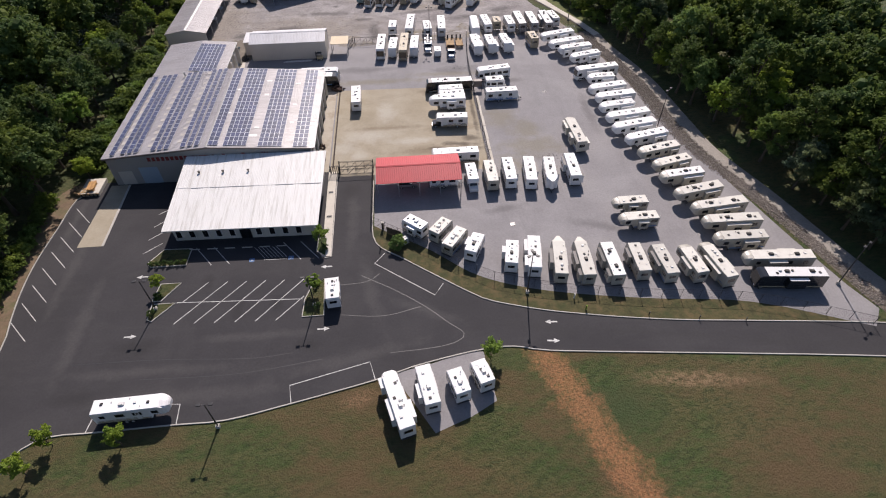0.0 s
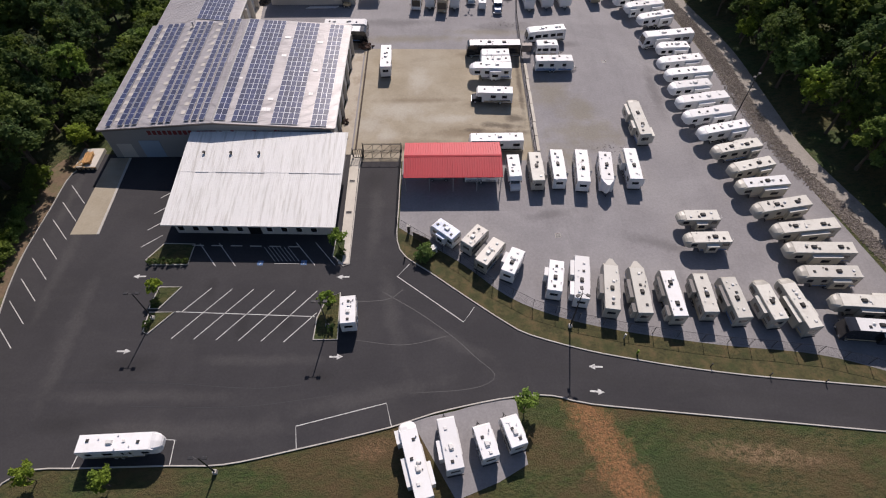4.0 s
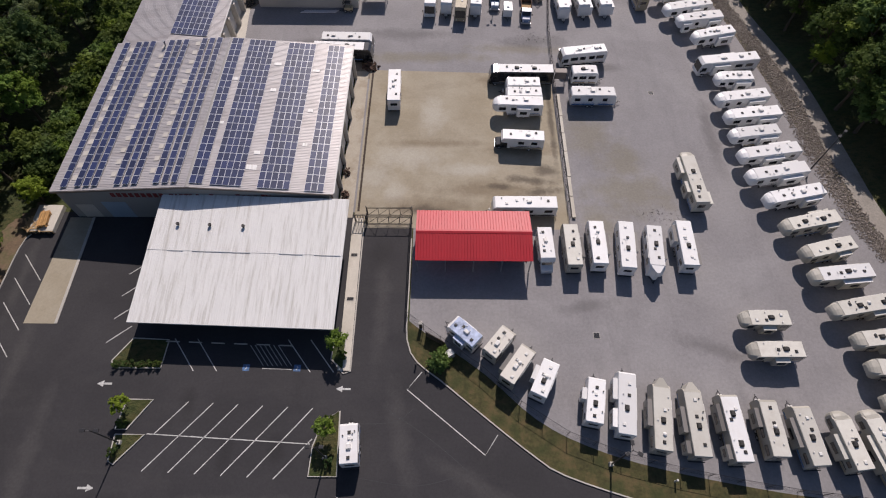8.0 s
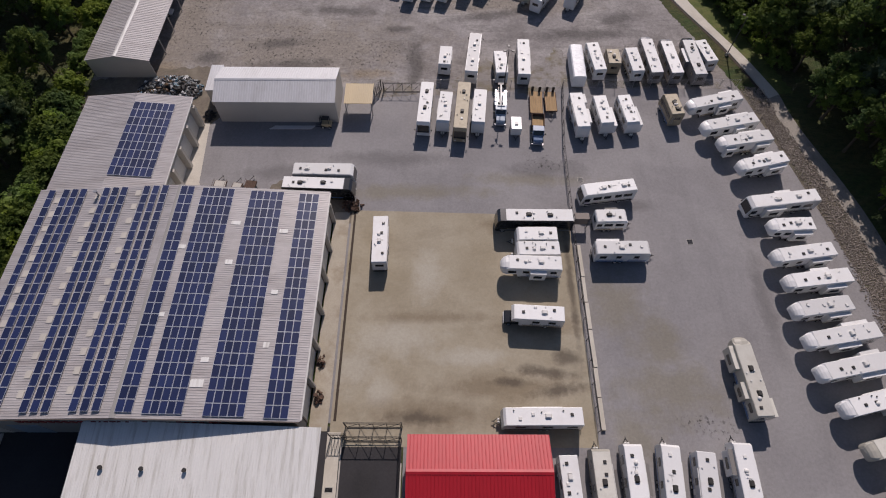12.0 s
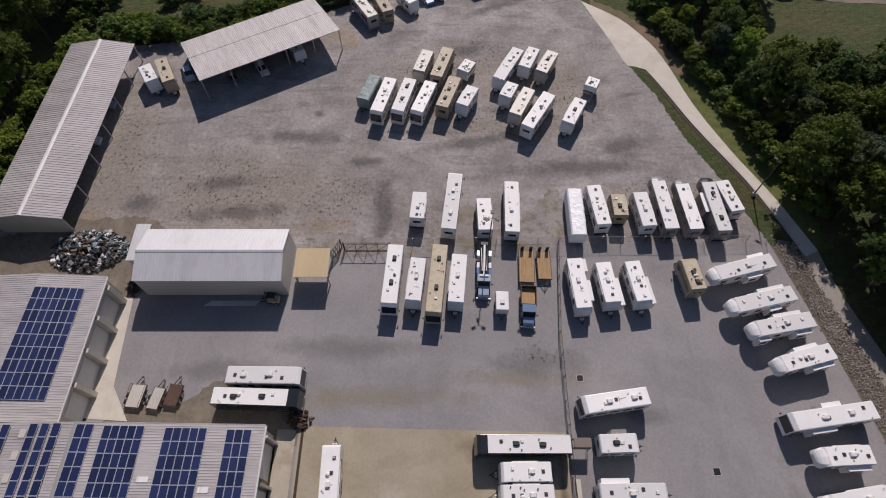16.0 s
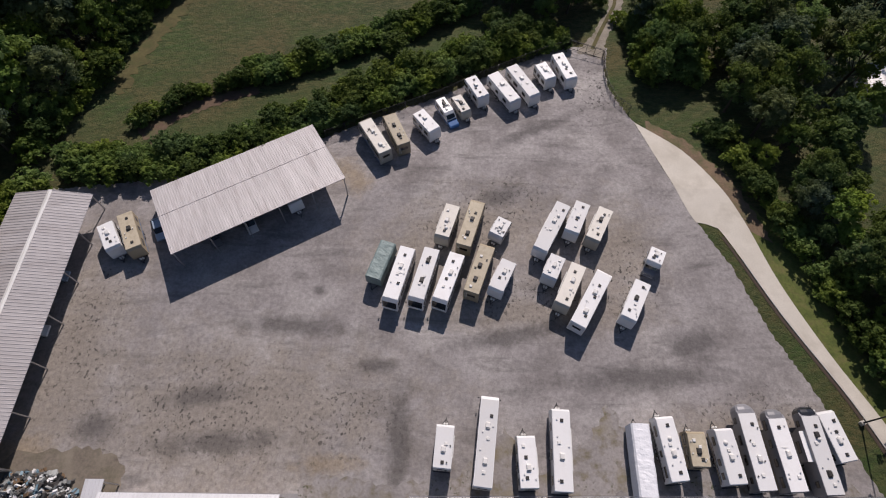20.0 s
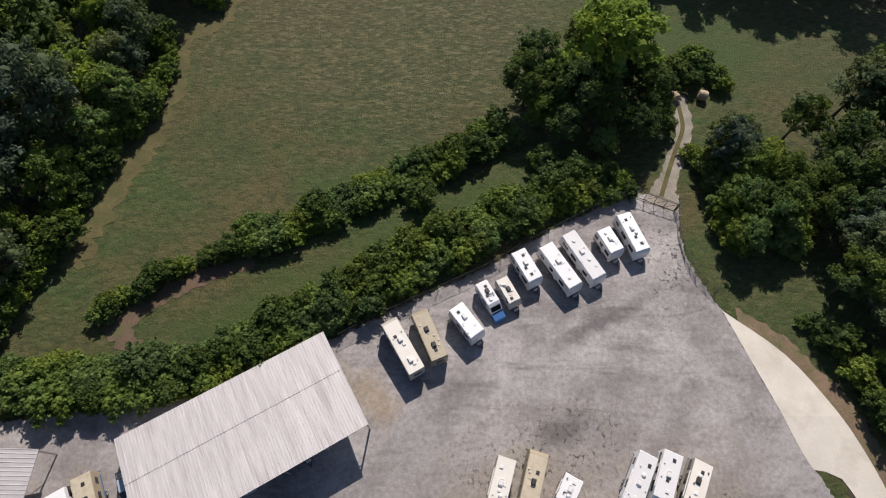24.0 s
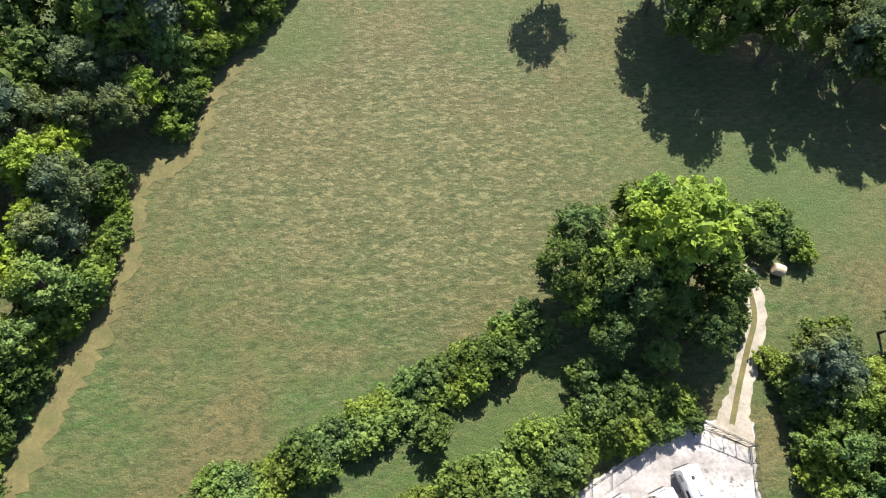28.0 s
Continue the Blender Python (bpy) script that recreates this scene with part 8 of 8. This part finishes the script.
def box_trailer(x, y, turn):
    v = root("box_trailer", pose(x, y, 0.006, 0, 0, turn), "small white enclosed box trailer", "box trailer")
    part("body", boxes((-1.35, 1.35, -0.85, 0.85, 0.5, 2.0), bevel=0.05), M["rvwhite"], v)
    part("roof_hatch", boxes((-0.2, 0.5, -0.3, 0.3, 2.0, 2.2), bevel=0.05), M["acwhite"], v)
    part("drawbar", tubes(((1.3, -0.5, 0.45), (2.2, 0, 0.45), 0.04), ((1.3, 0.5, 0.45), (2.2, 0, 0.45), 0.04), ((2.1, 0, 0), (2.1, 0, 0.6), 0.04)), M["blacksteel"], v)
    for s in (-1, 1):
        wheel(v, -0.2, s * 0.85, 0.3)


box_trailer(12.2, 141.1, -92)


def fence_canopy():
    """A flat dark steel canopy on four posts where the fence line passes."""
    v = root("canopy", pose(20.6, 122.6, 0.006), "small flat dark steel canopy on thin posts by the fence", "canopy")
    part("roof", boxes((-1.05, 1.05, -0.55, 0.55, 2.2, 2.4), bevel=0.03), M["wallbrown"], v)
    part("side_panel", boxes((-1.0, 1.0, -0.52, -0.47, 0.9, 2.2)), M["wallbrown"], v, "dark hanging steel panel")
    for x in (-1.0, 1.0):
        for y in (-0.5, 0.5):
            part("post", boxes((x - 0.04, x + 0.04, y - 0.04, y + 0.04, 0, 2.2)), M["blacksteel"], v)


fence_canopy()


# ---- loose things ----
def heap(name, label, cat, corners, height, count, sizes, mat, seed, z=0.0, kind="stuff"):
    """A heap of many small tumbled pieces inside an outline's bounds, higher in the middle."""
    r = random.Random(seed)
    (x0, x1), (y0, y1) = corners
    bm = bmesh.new()
    for k in range(count):
        u, v = r.uniform(-1, 1), r.uniform(-1, 1)
        if u * u + v * v > 1:
            continue
        zz = height * (1 - (u * u + v * v)) * r.uniform(0.4, 1.0)
        a, b, c = (r.uniform(*sizes) for _ in range(3))
        m = Matrix.Translation(((x0 + x1) / 2 + u * (x1 - x0) / 2, (y0 + y1) / 2 + v * (y1 - y0) / 2, z + zz)) @ Euler((r.uniform(0, 3), r.uniform(0, 3), r.uniform(0, 3))).to_matrix().to_4x4()
        vs = add_box(bm, -a / 2, a / 2, -b / 2, b / 2, -c / 3, c / 3)
        for q in vs:
            q.co = m @ (q.co * r.uniform(0.8, 1.1))
    me = bpy.data.meshes.new(name)
    bm.to_mesh(me)
    bm.free()
    me.materials.append(M[mat])
    return tagged(new(name, me), label, cat, kind=kind)


heap("scrap_heap", "heap of mixed black, white and grey scrap appliances", "scrap heap", ((-53.0, -42.0), (146.4, 153.4)), 1.5, 900, (0.25, 0.85), "scrap", 5)
heap("machine_parts", "rusty red machine parts beside the warehouse corner", "machinery", ((-15.2, -12.0), (124.6, 127.0)), 0.9, 60, (0.15, 0.7), "rust", 7)
heap("machine_parts", "dark machine parts against the warehouse wall", "machinery", ((-16.0, -14.9), (95.6, 97.4)), 0.9, 30, (0.15, 0.5), "rust", 8)
heap("machine_parts", "dark machine parts against the warehouse wall", "machinery", ((-16.0, -15.0), (100.4, 102.0)), 0.9, 24, (0.15, 0.5), "rust", 9)
heap("machine_parts", "dark valves and parts beside the workshop", "machinery", ((-40.2, -38.4), (142.8, 145.2)), 1.0, 40, (0.15, 0.6), "blacksteel", 10, kind="thing")


def timber_stack():
    """Boards in crossed layers, with loose ones tipped over the edge."""
    r = random.Random(6)
    v = root("timber_stack", pose(-61.6, 90.4, 0, 0, 0, -14), "untidy stack of weathered red-brown boards and pallets", "timber stack")
    for layer in range(5):
        for k in range(7):
            if r.random() < 0.12 * layer:
                continue
            q, ln = -1.05 + k * 0.35 + r.uniform(-0.05, 0.05), r.uniform(0.95, 1.35)
            z = 0.02 + layer * 0.13
            box = (-ln, ln, q - 0.12, q + 0.12, z, z + 0.1) if layer % 2 == 0 else (q - 0.12, q + 0.12, -ln, ln, z, z + 0.1)
            part("board", boxes(box), M["timber"], v)
    for k in range(6):
        bm = boxes((-1.1, 1.1, -0.11, 0.11, 0, 0.08))
        bmesh.ops.transform(bm, matrix=Matrix.Translation((r.uniform(-1.2, 1.2), r.uniform(-1.2, 1.2), 0.7)) @ Euler((0, r.uniform(-0.06, 0.06), r.uniform(0, 3))).to_matrix().to_4x4(), verts=bm.verts[:])
        part("board", bm, M["timber"], v)


timber_stack()


def pipes():
    v = root("pipe_stack", pose(-25.2, 141.5, 0.006), "long pale pipes lying beside the storage building", "pipes")
    for k in range(5):
        part("pipe", tubes(((-3.6 + 0.2 * k, -0.3 + 0.16 * k, 0.09), (3.4 + 0.15 * k, -0.25 + 0.16 * k, 0.09), 0.075), sides=8), M["alu"], v)


pipes()


def forklift(x, y, turn):
    v = root("forklift", pose(x, y, 0.006, 0, 0, turn), "small old yellow-grey forklift beside the storage building", "forklift")
    part("body", boxes((-1.0, 0.6, -0.5, 0.5, 0.35, 1.0), bevel=0.08), M["tanroof"], v)
    part("mast", boxes((0.7, 0.8, -0.4, -0.3, 0.1, 2.2), (0.7, 0.8, 0.3, 0.4, 0.1, 2.2), (0.7, 0.8, -0.3, 0.3, 1.9, 2.0)), M["blacksteel"], v)
    part("overhead_guard", boxes((-0.7, 0.5, -0.45, 0.45, 1.95, 2.02), (-0.7, -0.64, -0.45, -0.39, 1.0, 1.95), (-0.7, -0.64, 0.39, 0.45, 1.0, 1.95), (0.44, 0.5, -0.45, -0.39, 1.0, 1.95), (0.44, 0.5, 0.39, 0.45, 1.0, 1.95)), M["blacksteel"], v)
    for s in (-1, 1):
        part("fork", boxes((0.8, 1.8, s * 0.25 - 0.06, s * 0.25 + 0.06, 0.1, 0.16)), M["blacksteel"], v)
        for ax in (-0.7, 0.4):
            wheel(v, ax, s * 0.5, 0.3)


forklift(-19.4, 141.9, 175)


def utility_box():
    v = root("utility_box", pose(1.0, 70.6, 0, 0, 0, 35), "white metal utility cabinet on the verge", "utility box")
    part("body", boxes((-0.5, 0.5, -0.4, 0.4, 0.1, 1.1), bevel=0.03), M["doorwhite"], v)
    part("lid", boxes((-0.54, 0.54, -0.44, 0.44, 1.1, 1.16), bevel=0.02), M["doorwhite"], v)
    part("plinth", boxes((-0.6, 0.6, -0.5, 0.5, -0.05, 0.1)), M["kerb"], v)
    w = root("screen", pose(-0.9, 72.6, 0, 0, 0, -30), "weathered dark timber screen by the yard fence", "timber screen")
    for k in range(12):
        part("board", boxes((-1.5 + k * 0.25, -1.28 + k * 0.25, -0.03, 0.03, 0.05, 1.55 + 0.06 * math.sin(k * 2.1))), M["bark"], w)
    part("rail", boxes((-1.5, 1.5, 0.03, 0.09, 0.4, 0.5), (-1.5, 1.5, 0.03, 0.09, 1.2, 1.3)), M["bark"], w)
    p = root("gate_post", pose(-2.9, 74.6, 0), "short dark masonry gate post", "post")
    part("shaft", boxes((-0.2, 0.2, -0.2, 0.2, -0.1, 1.5), bevel=0.03), M["bark"], p)
    part("cap", boxes((-0.26, 0.26, -0.26, 0.26, 1.5, 1.6), bevel=0.03), M["kerb"], p)


utility_box()


def small_post(name, x, y, label, mat, h=0.8, r_=0.12):
    v = root(name, pose(x, y, ground_z(y)), label, name.replace("_", " "))
    part("barrel", tubes(((0, 0, -0.1), (0, 0, h), r_), sides=10), M[mat], v)
    part("cap", tubes(((0, 0, h), (0, 0, h + 0.14), r_ * 1.25), sides=10), M[mat], v)


small_post("hydrant", 29.0, 53.0, "small yellow-green fire hydrant on the verge", "leafbright")
small_post("bollard", 27.7, 55.4, "short white bollard by the fence", "doorwhite", 0.9, 0.1)
small_post("bollard", -3.4, 69.2, "short dark bollard by the kerb", "blacksteel", 0.7, 0.1)
for x, y in ((38.5, 51.0), (46.0, 49.6), (53.0, 48.6)):
    small_post("bollard", x, y, "short dark marker post by the kerb", "blacksteel", 0.7, 0.07)


def grate(x, y, w, d, label="dark iron drain grate in the paving", z=0.02):
    v = root("drain_grate", pose(x, y, z), label, "drain grate", "drain grates in the paving")
    part("frame", boxes((-w / 2, w / 2, -d / 2, -d / 2 + 0.06, -0.02, 0.02), (-w / 2, w / 2, d / 2 - 0.06, d / 2, -0.02, 0.02), (-w / 2, -w / 2 + 0.06, -d / 2 + 0.06, d / 2 - 0.06, -0.02, 0.02), (w / 2 - 0.06, w / 2, -d / 2 + 0.06, d / 2 - 0.06, -0.02, 0.02)), M["kerb"], v)
    part("pit", boxes((-w / 2 + 0.06, w / 2 - 0.06, -d / 2 + 0.06, d / 2 - 0.06, -0.02, -0.005)), M["rvdark"], v)
    for k in range(6):
        x0 = -w / 2 + 0.06 + (w - 0.12) * (k + 0.3) / 6
        part("bar", boxes((x0, x0 + 0.035, -d / 2 + 0.06, d / 2 - 0.06, -0.005, 0.015)), M["blacksteel"], v)


grate(20.9, 73.6, 0.9, 0.9)
grate(36.7, 119.7, 0.9, 0.9)
grate(21.85, 131.0, 0.9, 0.9)
grate(-13.0, 85.8, 1.0, 0.6, z=0.1)
grate(-12.9, 78.7, 1.0, 0.6, z=0.1)
tagged(strip([(-13.1, 93.6), (-13.1, 125.4)], 0.34, 0.01, 0.012, M["drainrust_gapshade"], "drain_channel"), "dark rusty drain channel along the apron", "drain", kind="structure")


def stones():
    """Rough stones on the bank and loose along the tracks, as one mass."""
    r = random.Random(9)
    ins, outs = RIP_IN, RIP_OUT
    verts, faces = [], []
    base = [(-1, -1, -1), (1, -1, -1), (1, 1, -1), (-1, 1, -1), (-0.7, -0.7, 1), (0.7, -0.7, 1), (0.7, 0.7, 1), (-0.7, 0.7, 1)]
    quads = ((3, 2, 1, 0), (4, 5, 6, 7), (0, 1, 5, 4), (1, 2, 6, 5), (2, 3, 7, 6), (3, 0, 4, 7))
    for k in range(17000):
        f = r.random()
        i = f * (len(ins) - 1)
        j = f * (len(outs) - 1)
        a, b = ins[int(i)], outs[int(j)]
        t = r.uniform(0.22, 0.98)
        x, y = a[0] + (b[0] - a[0]) * t + r.uniform(-0.6, 0.6), a[1] + (b[1] - a[1]) * t + r.uniform(-1.2, 1.2)
        s = r.choice((0.045, 0.06, 0.08, 0.1, 0.13))
        e = Euler((r.uniform(-0.6, 0.6), r.uniform(-0.6, 0.6), r.uniform(0, 6.3))).to_matrix()
        o = len(verts)
        for q in base:
            p = e @ Vector((q[0] * s * r.uniform(0.6, 1.15), q[1] * s * r.uniform(0.6, 1.1), q[2] * s * 0.6))
            verts.append((x + p.x, y + p.y, s * 0.4 + p.z))
        faces += [tuple(o + n_ for n_ in qd) for qd in quads]
    me = bpy.data.meshes.new("riprap")
    me.from_pydata(verts, [], faces)
    me.materials.append(M["stone"])
    tagged(new("riprap", me), "grey-brown rough stones covering the bank", "stones", kind="stuff")


stones()


def hay_bale(x, y, turn):
    v = root("hay_bale", pose(x, y, ground_z(y), 0, 0, turn), "round pale hay bale by the shrubs", "hay bale", "hay bales by the track")
    bm = bmesh.new()
    k = 20
    rings = []
    for yy, rr in ((-0.75, 0.6), (-0.7, 0.78), (-0.35, 0.84), (0, 0.85), (0.35, 0.84), (0.7, 0.78), (0.75, 0.6)):
        rings.append([bm.verts.new((rr * math.cos(a) * (1 + 0.03 * math.sin(a * 5)), yy, 0.82 + rr * math.sin(a))) for a in np.linspace(0, math.tau, k, endpoint=False)])
    for a, b in zip(rings, rings[1:]):
        for i in range(k):
            bm.faces.new((a[i], a[(i + 1) % k], b[(i + 1) % k], b[i]))
    bm.faces.new(rings[0][::-1])
    bm.faces.new(rings[-1])
    bmesh.ops.recalc_face_normals(bm, faces=bm.faces[:])
    part("bale", bm, M["hay"], v)
    part("twine", tubes(*[((0.86 * math.cos(a), yy, 0.82 + 0.86 * math.sin(a)), (0.86 * math.cos(a + 0.45), yy, 0.82 + 0.86 * math.sin(a + 0.45)), 0.012) for yy in (-0.4, 0.4) for a in np.linspace(0, math.tau, 14, endpoint=False)], sides=4), M["acwhite"], v)


hay_bale(33.4, 248.4, 20)
hay_bale(38.4, 248.6, 70)


def pavilion(name, x, y, turn, length, depth, eave, ridge, mat, label, hip=False):
    """A small roof on posts over a paved floor."""
    v = root(name, pose(x, y, ground_z(y), 0, 0, turn), label, "pavilion")
    h, d = length / 2, depth / 2
    part("floor", boxes((-h + 0.4, h - 0.4, -d + 0.4, d - 0.4, -0.3, 0.08)), M["concrete"], v)
    for sx in (-1, 1):
        for sy in (-1, 1):
            part("post", boxes((sx * (h - 0.6) - 0.09, sx * (h - 0.6) + 0.09, sy * (d - 0.6) - 0.09, sy * (d - 0.6) + 0.09, 0.08, eave)), M["timber"], v)
    if hip:
        bm = bmesh.new()
        low = [bm.verts.new(p) for p in ((-h, -d, eave), (h, -d, eave), (h, d, eave), (-h, d, eave))]
        top = [bm.verts.new(p) for p in ((-h + d * 0.9, 0, ridge), (h - d * 0.9, 0, ridge))]
        for f in ((low[0], low[1], top[1], top[0]), (low[1], low[2], top[1]), (low[2], low[3], top[0], top[1]), (low[3], low[0], top[0]), low[::-1]):
            bm.faces.new(f)
        part("roof", bm, mat, v)
        part("ridge_cap", boxes((-h + d * 0.9, h - d * 0.9, -0.12, 0.12, ridge - 0.05, ridge + 0.05)), M["steel"], v)
    else:
        ribbed("roof", (-h, -d, eave), (0, depth, 0), (h, 0, ridge - eave), mat, v, 0.4, 0.04)
        ribbed("roof", (h, -d, eave), (0, depth, 0), (-h, 0, ridge - eave), mat, v, 0.4, 0.04)
        for sy in (-1, 1):
            part("gable", boxes((-h + 0.5, h - 0.5, sy * (d - 0.25) - 0.06, sy * (d - 0.25) + 0.06, eave - 0.25, eave)), M["timber"], v)


# the court's shade is put into its colour by this darker brown
tagged(slab(ragged([(75.2, 210.4), (86, 208.2), (96, 208.0), (96, 222.5), (82, 221.5), (78, 217.5)], 0.25, 0.8, 9), 0.02, M["yarddirt_courtshade"], "courtyard"), "brown gravel court round the pavilions, darkened in colour for its shade", "courtyard", kind="structure")
pavilion("pavilion", 74.3, 216.3, -14, 4.6, 7.2, 3.6, 4.3, M["whiteroof"], "open pavilion with a white metal roof among trees")
pavilion("pavilion", 79.9, 214.6, -14, 5.2, 4.8, 2.9, 4.4, M["hiproof"], "open pavilion with a blue-grey hipped roof", True)

# stored under the sheds
trailer(9.2, 86.0, 0, 5.6, "white", extra="stored under the red roof", top=3.0)
car(2.0, 86.4, 0, M["rvgrey"], "grey car parked under the red roof")
car(-28.4, 187.6, -60, M["rvwhite"], "white car parked under the carport")
car(-33.2, 185.2, -60, M["rvgrey"], "grey car parked under the carport")
trailer(-22.8, 192.0, -60, 5.5, "white", extra="stored under the carport", top=2.6)
car(-54.0, 178.5, 0, M["bluegrey"], "pale blue car in the long shed")
car(-54.0, 170.5, 0, M["rvwhite"], "white car in the long shed")
tagged(slab(ragged([(-51.2, 206.0), (-47.9, 208.2), (-42.2, 213.4), (-33.0, 216.8), (-31.6, 215.1), (-39.5, 211.6), (-44.9, 208.0), (-46.6, 205.6), (-44.3, 203.2), (-42.6, 202.3), (-47.3, 202.6)], 0.4, 0.6, 6), 0.01, M["ditchearth"], "ditch_bank"), "bare red-brown earth bank of a ditch", "bank", kind="structure")
hedge([(-64.5, 54), (-65.3, 66), (-65.8, 78), (-66.5, 87)], 2.2, 2.4, "rough green bush at the edge of the car park", seed=6, smin=0.6, smax=1.1)
undergrowth(along([(-63.5, 101), (-61.8, 110), (-61.0, 124), (-62.5, 138), (-65.0, 150)], 1.2, 1.8, 1.0, 1.7, 5), 5, "bright green bushes behind the warehouse")
undergrowth(along([(-64.5, 156), (-65.5, 170), (-65.0, 186), (-62.0, 193)], 2.2, 0.8, 0.9, 1.5, 7), 7, "green bushes behind the long shed")
undergrowth(along([(62.5, 156), (58.6, 168), (55.0, 180), (51.0, 191), (46.6, 201), (42.5, 207.5)], 2.2, 0.8, 0.5, 1.0, 8), 8, "rough green bushes beside the driveway")
undergrowth(along([(33.5, 236.5), (36.5, 228.5), (35.5, 219.5)], 1.4, 1.4, 0.9, 1.6, 9) + along([(40.5, 238.0), (43.5, 229.5), (42.5, 219.5)], 1.4, 2.4, 1.1, 2.0, 10), 9, "dense green bushes beside the farm track")
undergrowth(along([(-65, 200), (-61.8, 212), (-60.2, 222), (-57.6, 236), (-53.8, 248), (-55.6, 259)], 1.5, 1.1, 0.9, 1.7, 11) + along([(-49.0, 270), (-48.4, 278), (-45, 285), (-38, 296), (-32, 312)], 1.6, 1.1, 0.9, 1.7, 12), 11, "green bushes along the edge of the wood")


def crack(*points):
    tagged(strip(smooth_line(points, 0.8), 0.09, 0.001, 0.003, M["blacksteel"], "tar_seam"), "dark tar seam in the asphalt", "seam", kind="structure")


crack((-6.6, 63.4), (-0.9, 59.6), (4.0, 55.6), (6.9, 52.6), (9.3, 50.2), (8.2, 48.8), (4.8, 48.0), (-2.0, 47.6))
crack((-48.7, 49.6), (-36.0, 49.4), (-23.0, 48.5), (-16.4, 48.9))
crack((-10.0, 55.4), (-3.0, 54.6), (3.0, 55.9))
crack((-38.0, 46.2), (-24.0, 46.0), (-12.0, 47.4))
crack((-13.0, 61.6), (-6.0, 61.9), (-3.5, 63.6))
# painted light patches where roof sheets were renewed
for k, (x, y, w_, d_) in enumerate(((-27.6, 99.0, 0.9, 0.6), (-27.9, 96.2, 1.5, 0.9), (-21.0, 108.0, 0.8, 0.6), (-34.0, 104.5, 0.9, 0.5), (-27.4, 112.0, 0.9, 0.7), (-20.9, 101.0, 0.7, 0.7), (-27.6, 118.0, 1.2, 0.6), (-21.2, 117.0, 1.1, 0.6), (-33.8, 114.0, 1.1, 0.6))):
    z_, lean_ = ware_roof(x)
    ob = new("roof_patch", shared(("roof_patch", w_, d_), lambda: boxes((-w_ / 2, w_ / 2, -d_ / 2, d_ / 2, 0, 0.02)), M["whiteroof"]))
    ob.parent = WARE[0]
    ob.matrix_basis = pose(x + 36.1, y - 108, z_ + 0.05, 0, lean_, 0)
# pale plates added to paint the bright roof glimpsed between the racked columns
for r_ in range(3):
    for k in range(13):
        x, y = (-53.3, -47.6, -41.9)[r_], 94.5 + k * 2.28 + 0.4 * r_
        z_, lean_ = ware_roof(x)
        ob = new("skylight", shared("skylight", lambda: boxes((-0.38, 0.38, -0.45, 0.45, 0, 0.025)), M["wallcream"]))
        ob.parent = WARE[0]
        ob.matrix_basis = pose(x + 36.1, y - 108, z_ + 0.05, 0, lean_, 0)


def loading_dock():
    """A low concrete dock beside the car park, with a stack of sawn boards on bearers."""
    v = root("loading_dock", pose(-60.0, 91.4, 0), "low pale concrete dock at the edge of the car park", "loading dock")
    part("platform", boxes((-1.9, 1.8, -2.3, 2.4, -0.2, 0.7), bevel=0.03), M["concrete"], v)
    part("front_rail", boxes((-1.9, 1.8, -2.42, -2.3, 0.2, 0.34), (-1.9, 1.8, -2.42, -2.3, 0.5, 0.64)), M["timber"], v)
    for k in range(5):
        part("rubber_bumper", boxes((-1.6 + k * 0.75, -1.4 + k * 0.75, -2.52, -2.42, 0.1, 0.6)), M["rubber"], v)
    w = root("lumber_stack", pose(-60.0, 91.0, 0.7, 0, 0, 6), "stack of orange-brown sawn boards on bearers", "lumber")
    for y in (-1.0, 1.0):
        part("bearer", boxes((-0.75, 0.75, y - 0.05, y + 0.05, 0, 0.1)), M["timber"], w)
    r = random.Random(4)
    board = shared(("stack_board",), lambda: boxes((-0.11, 0.11, -1.35, 1.35, 0, 0.05), bevel=0.006), M["freshwood"])
    for layer in range(4):
        for k in range(5):
            put("board", board, w, -0.56 + k * 0.27 + r.uniform(-0.02, 0.02), r.uniform(-0.12, 0.12), 0.1 + layer * 0.13)
        if layer < 3:
            for y in (-0.8, 0.8):
                part("sticker", boxes((-0.7, 0.7, y - 0.03, y + 0.03, 0.15 + layer * 0.13, 0.23 + layer * 0.13)), M["timber"], w)


loading_dock()


# ---- from plan units to metres ----
for ob in scene.objects:
    if ob.parent is None and ob.type in {"MESH", "EMPTY"}:
        ob.matrix_basis = Matrix.Scale(UNIT, 4) @ ob.matrix_basis
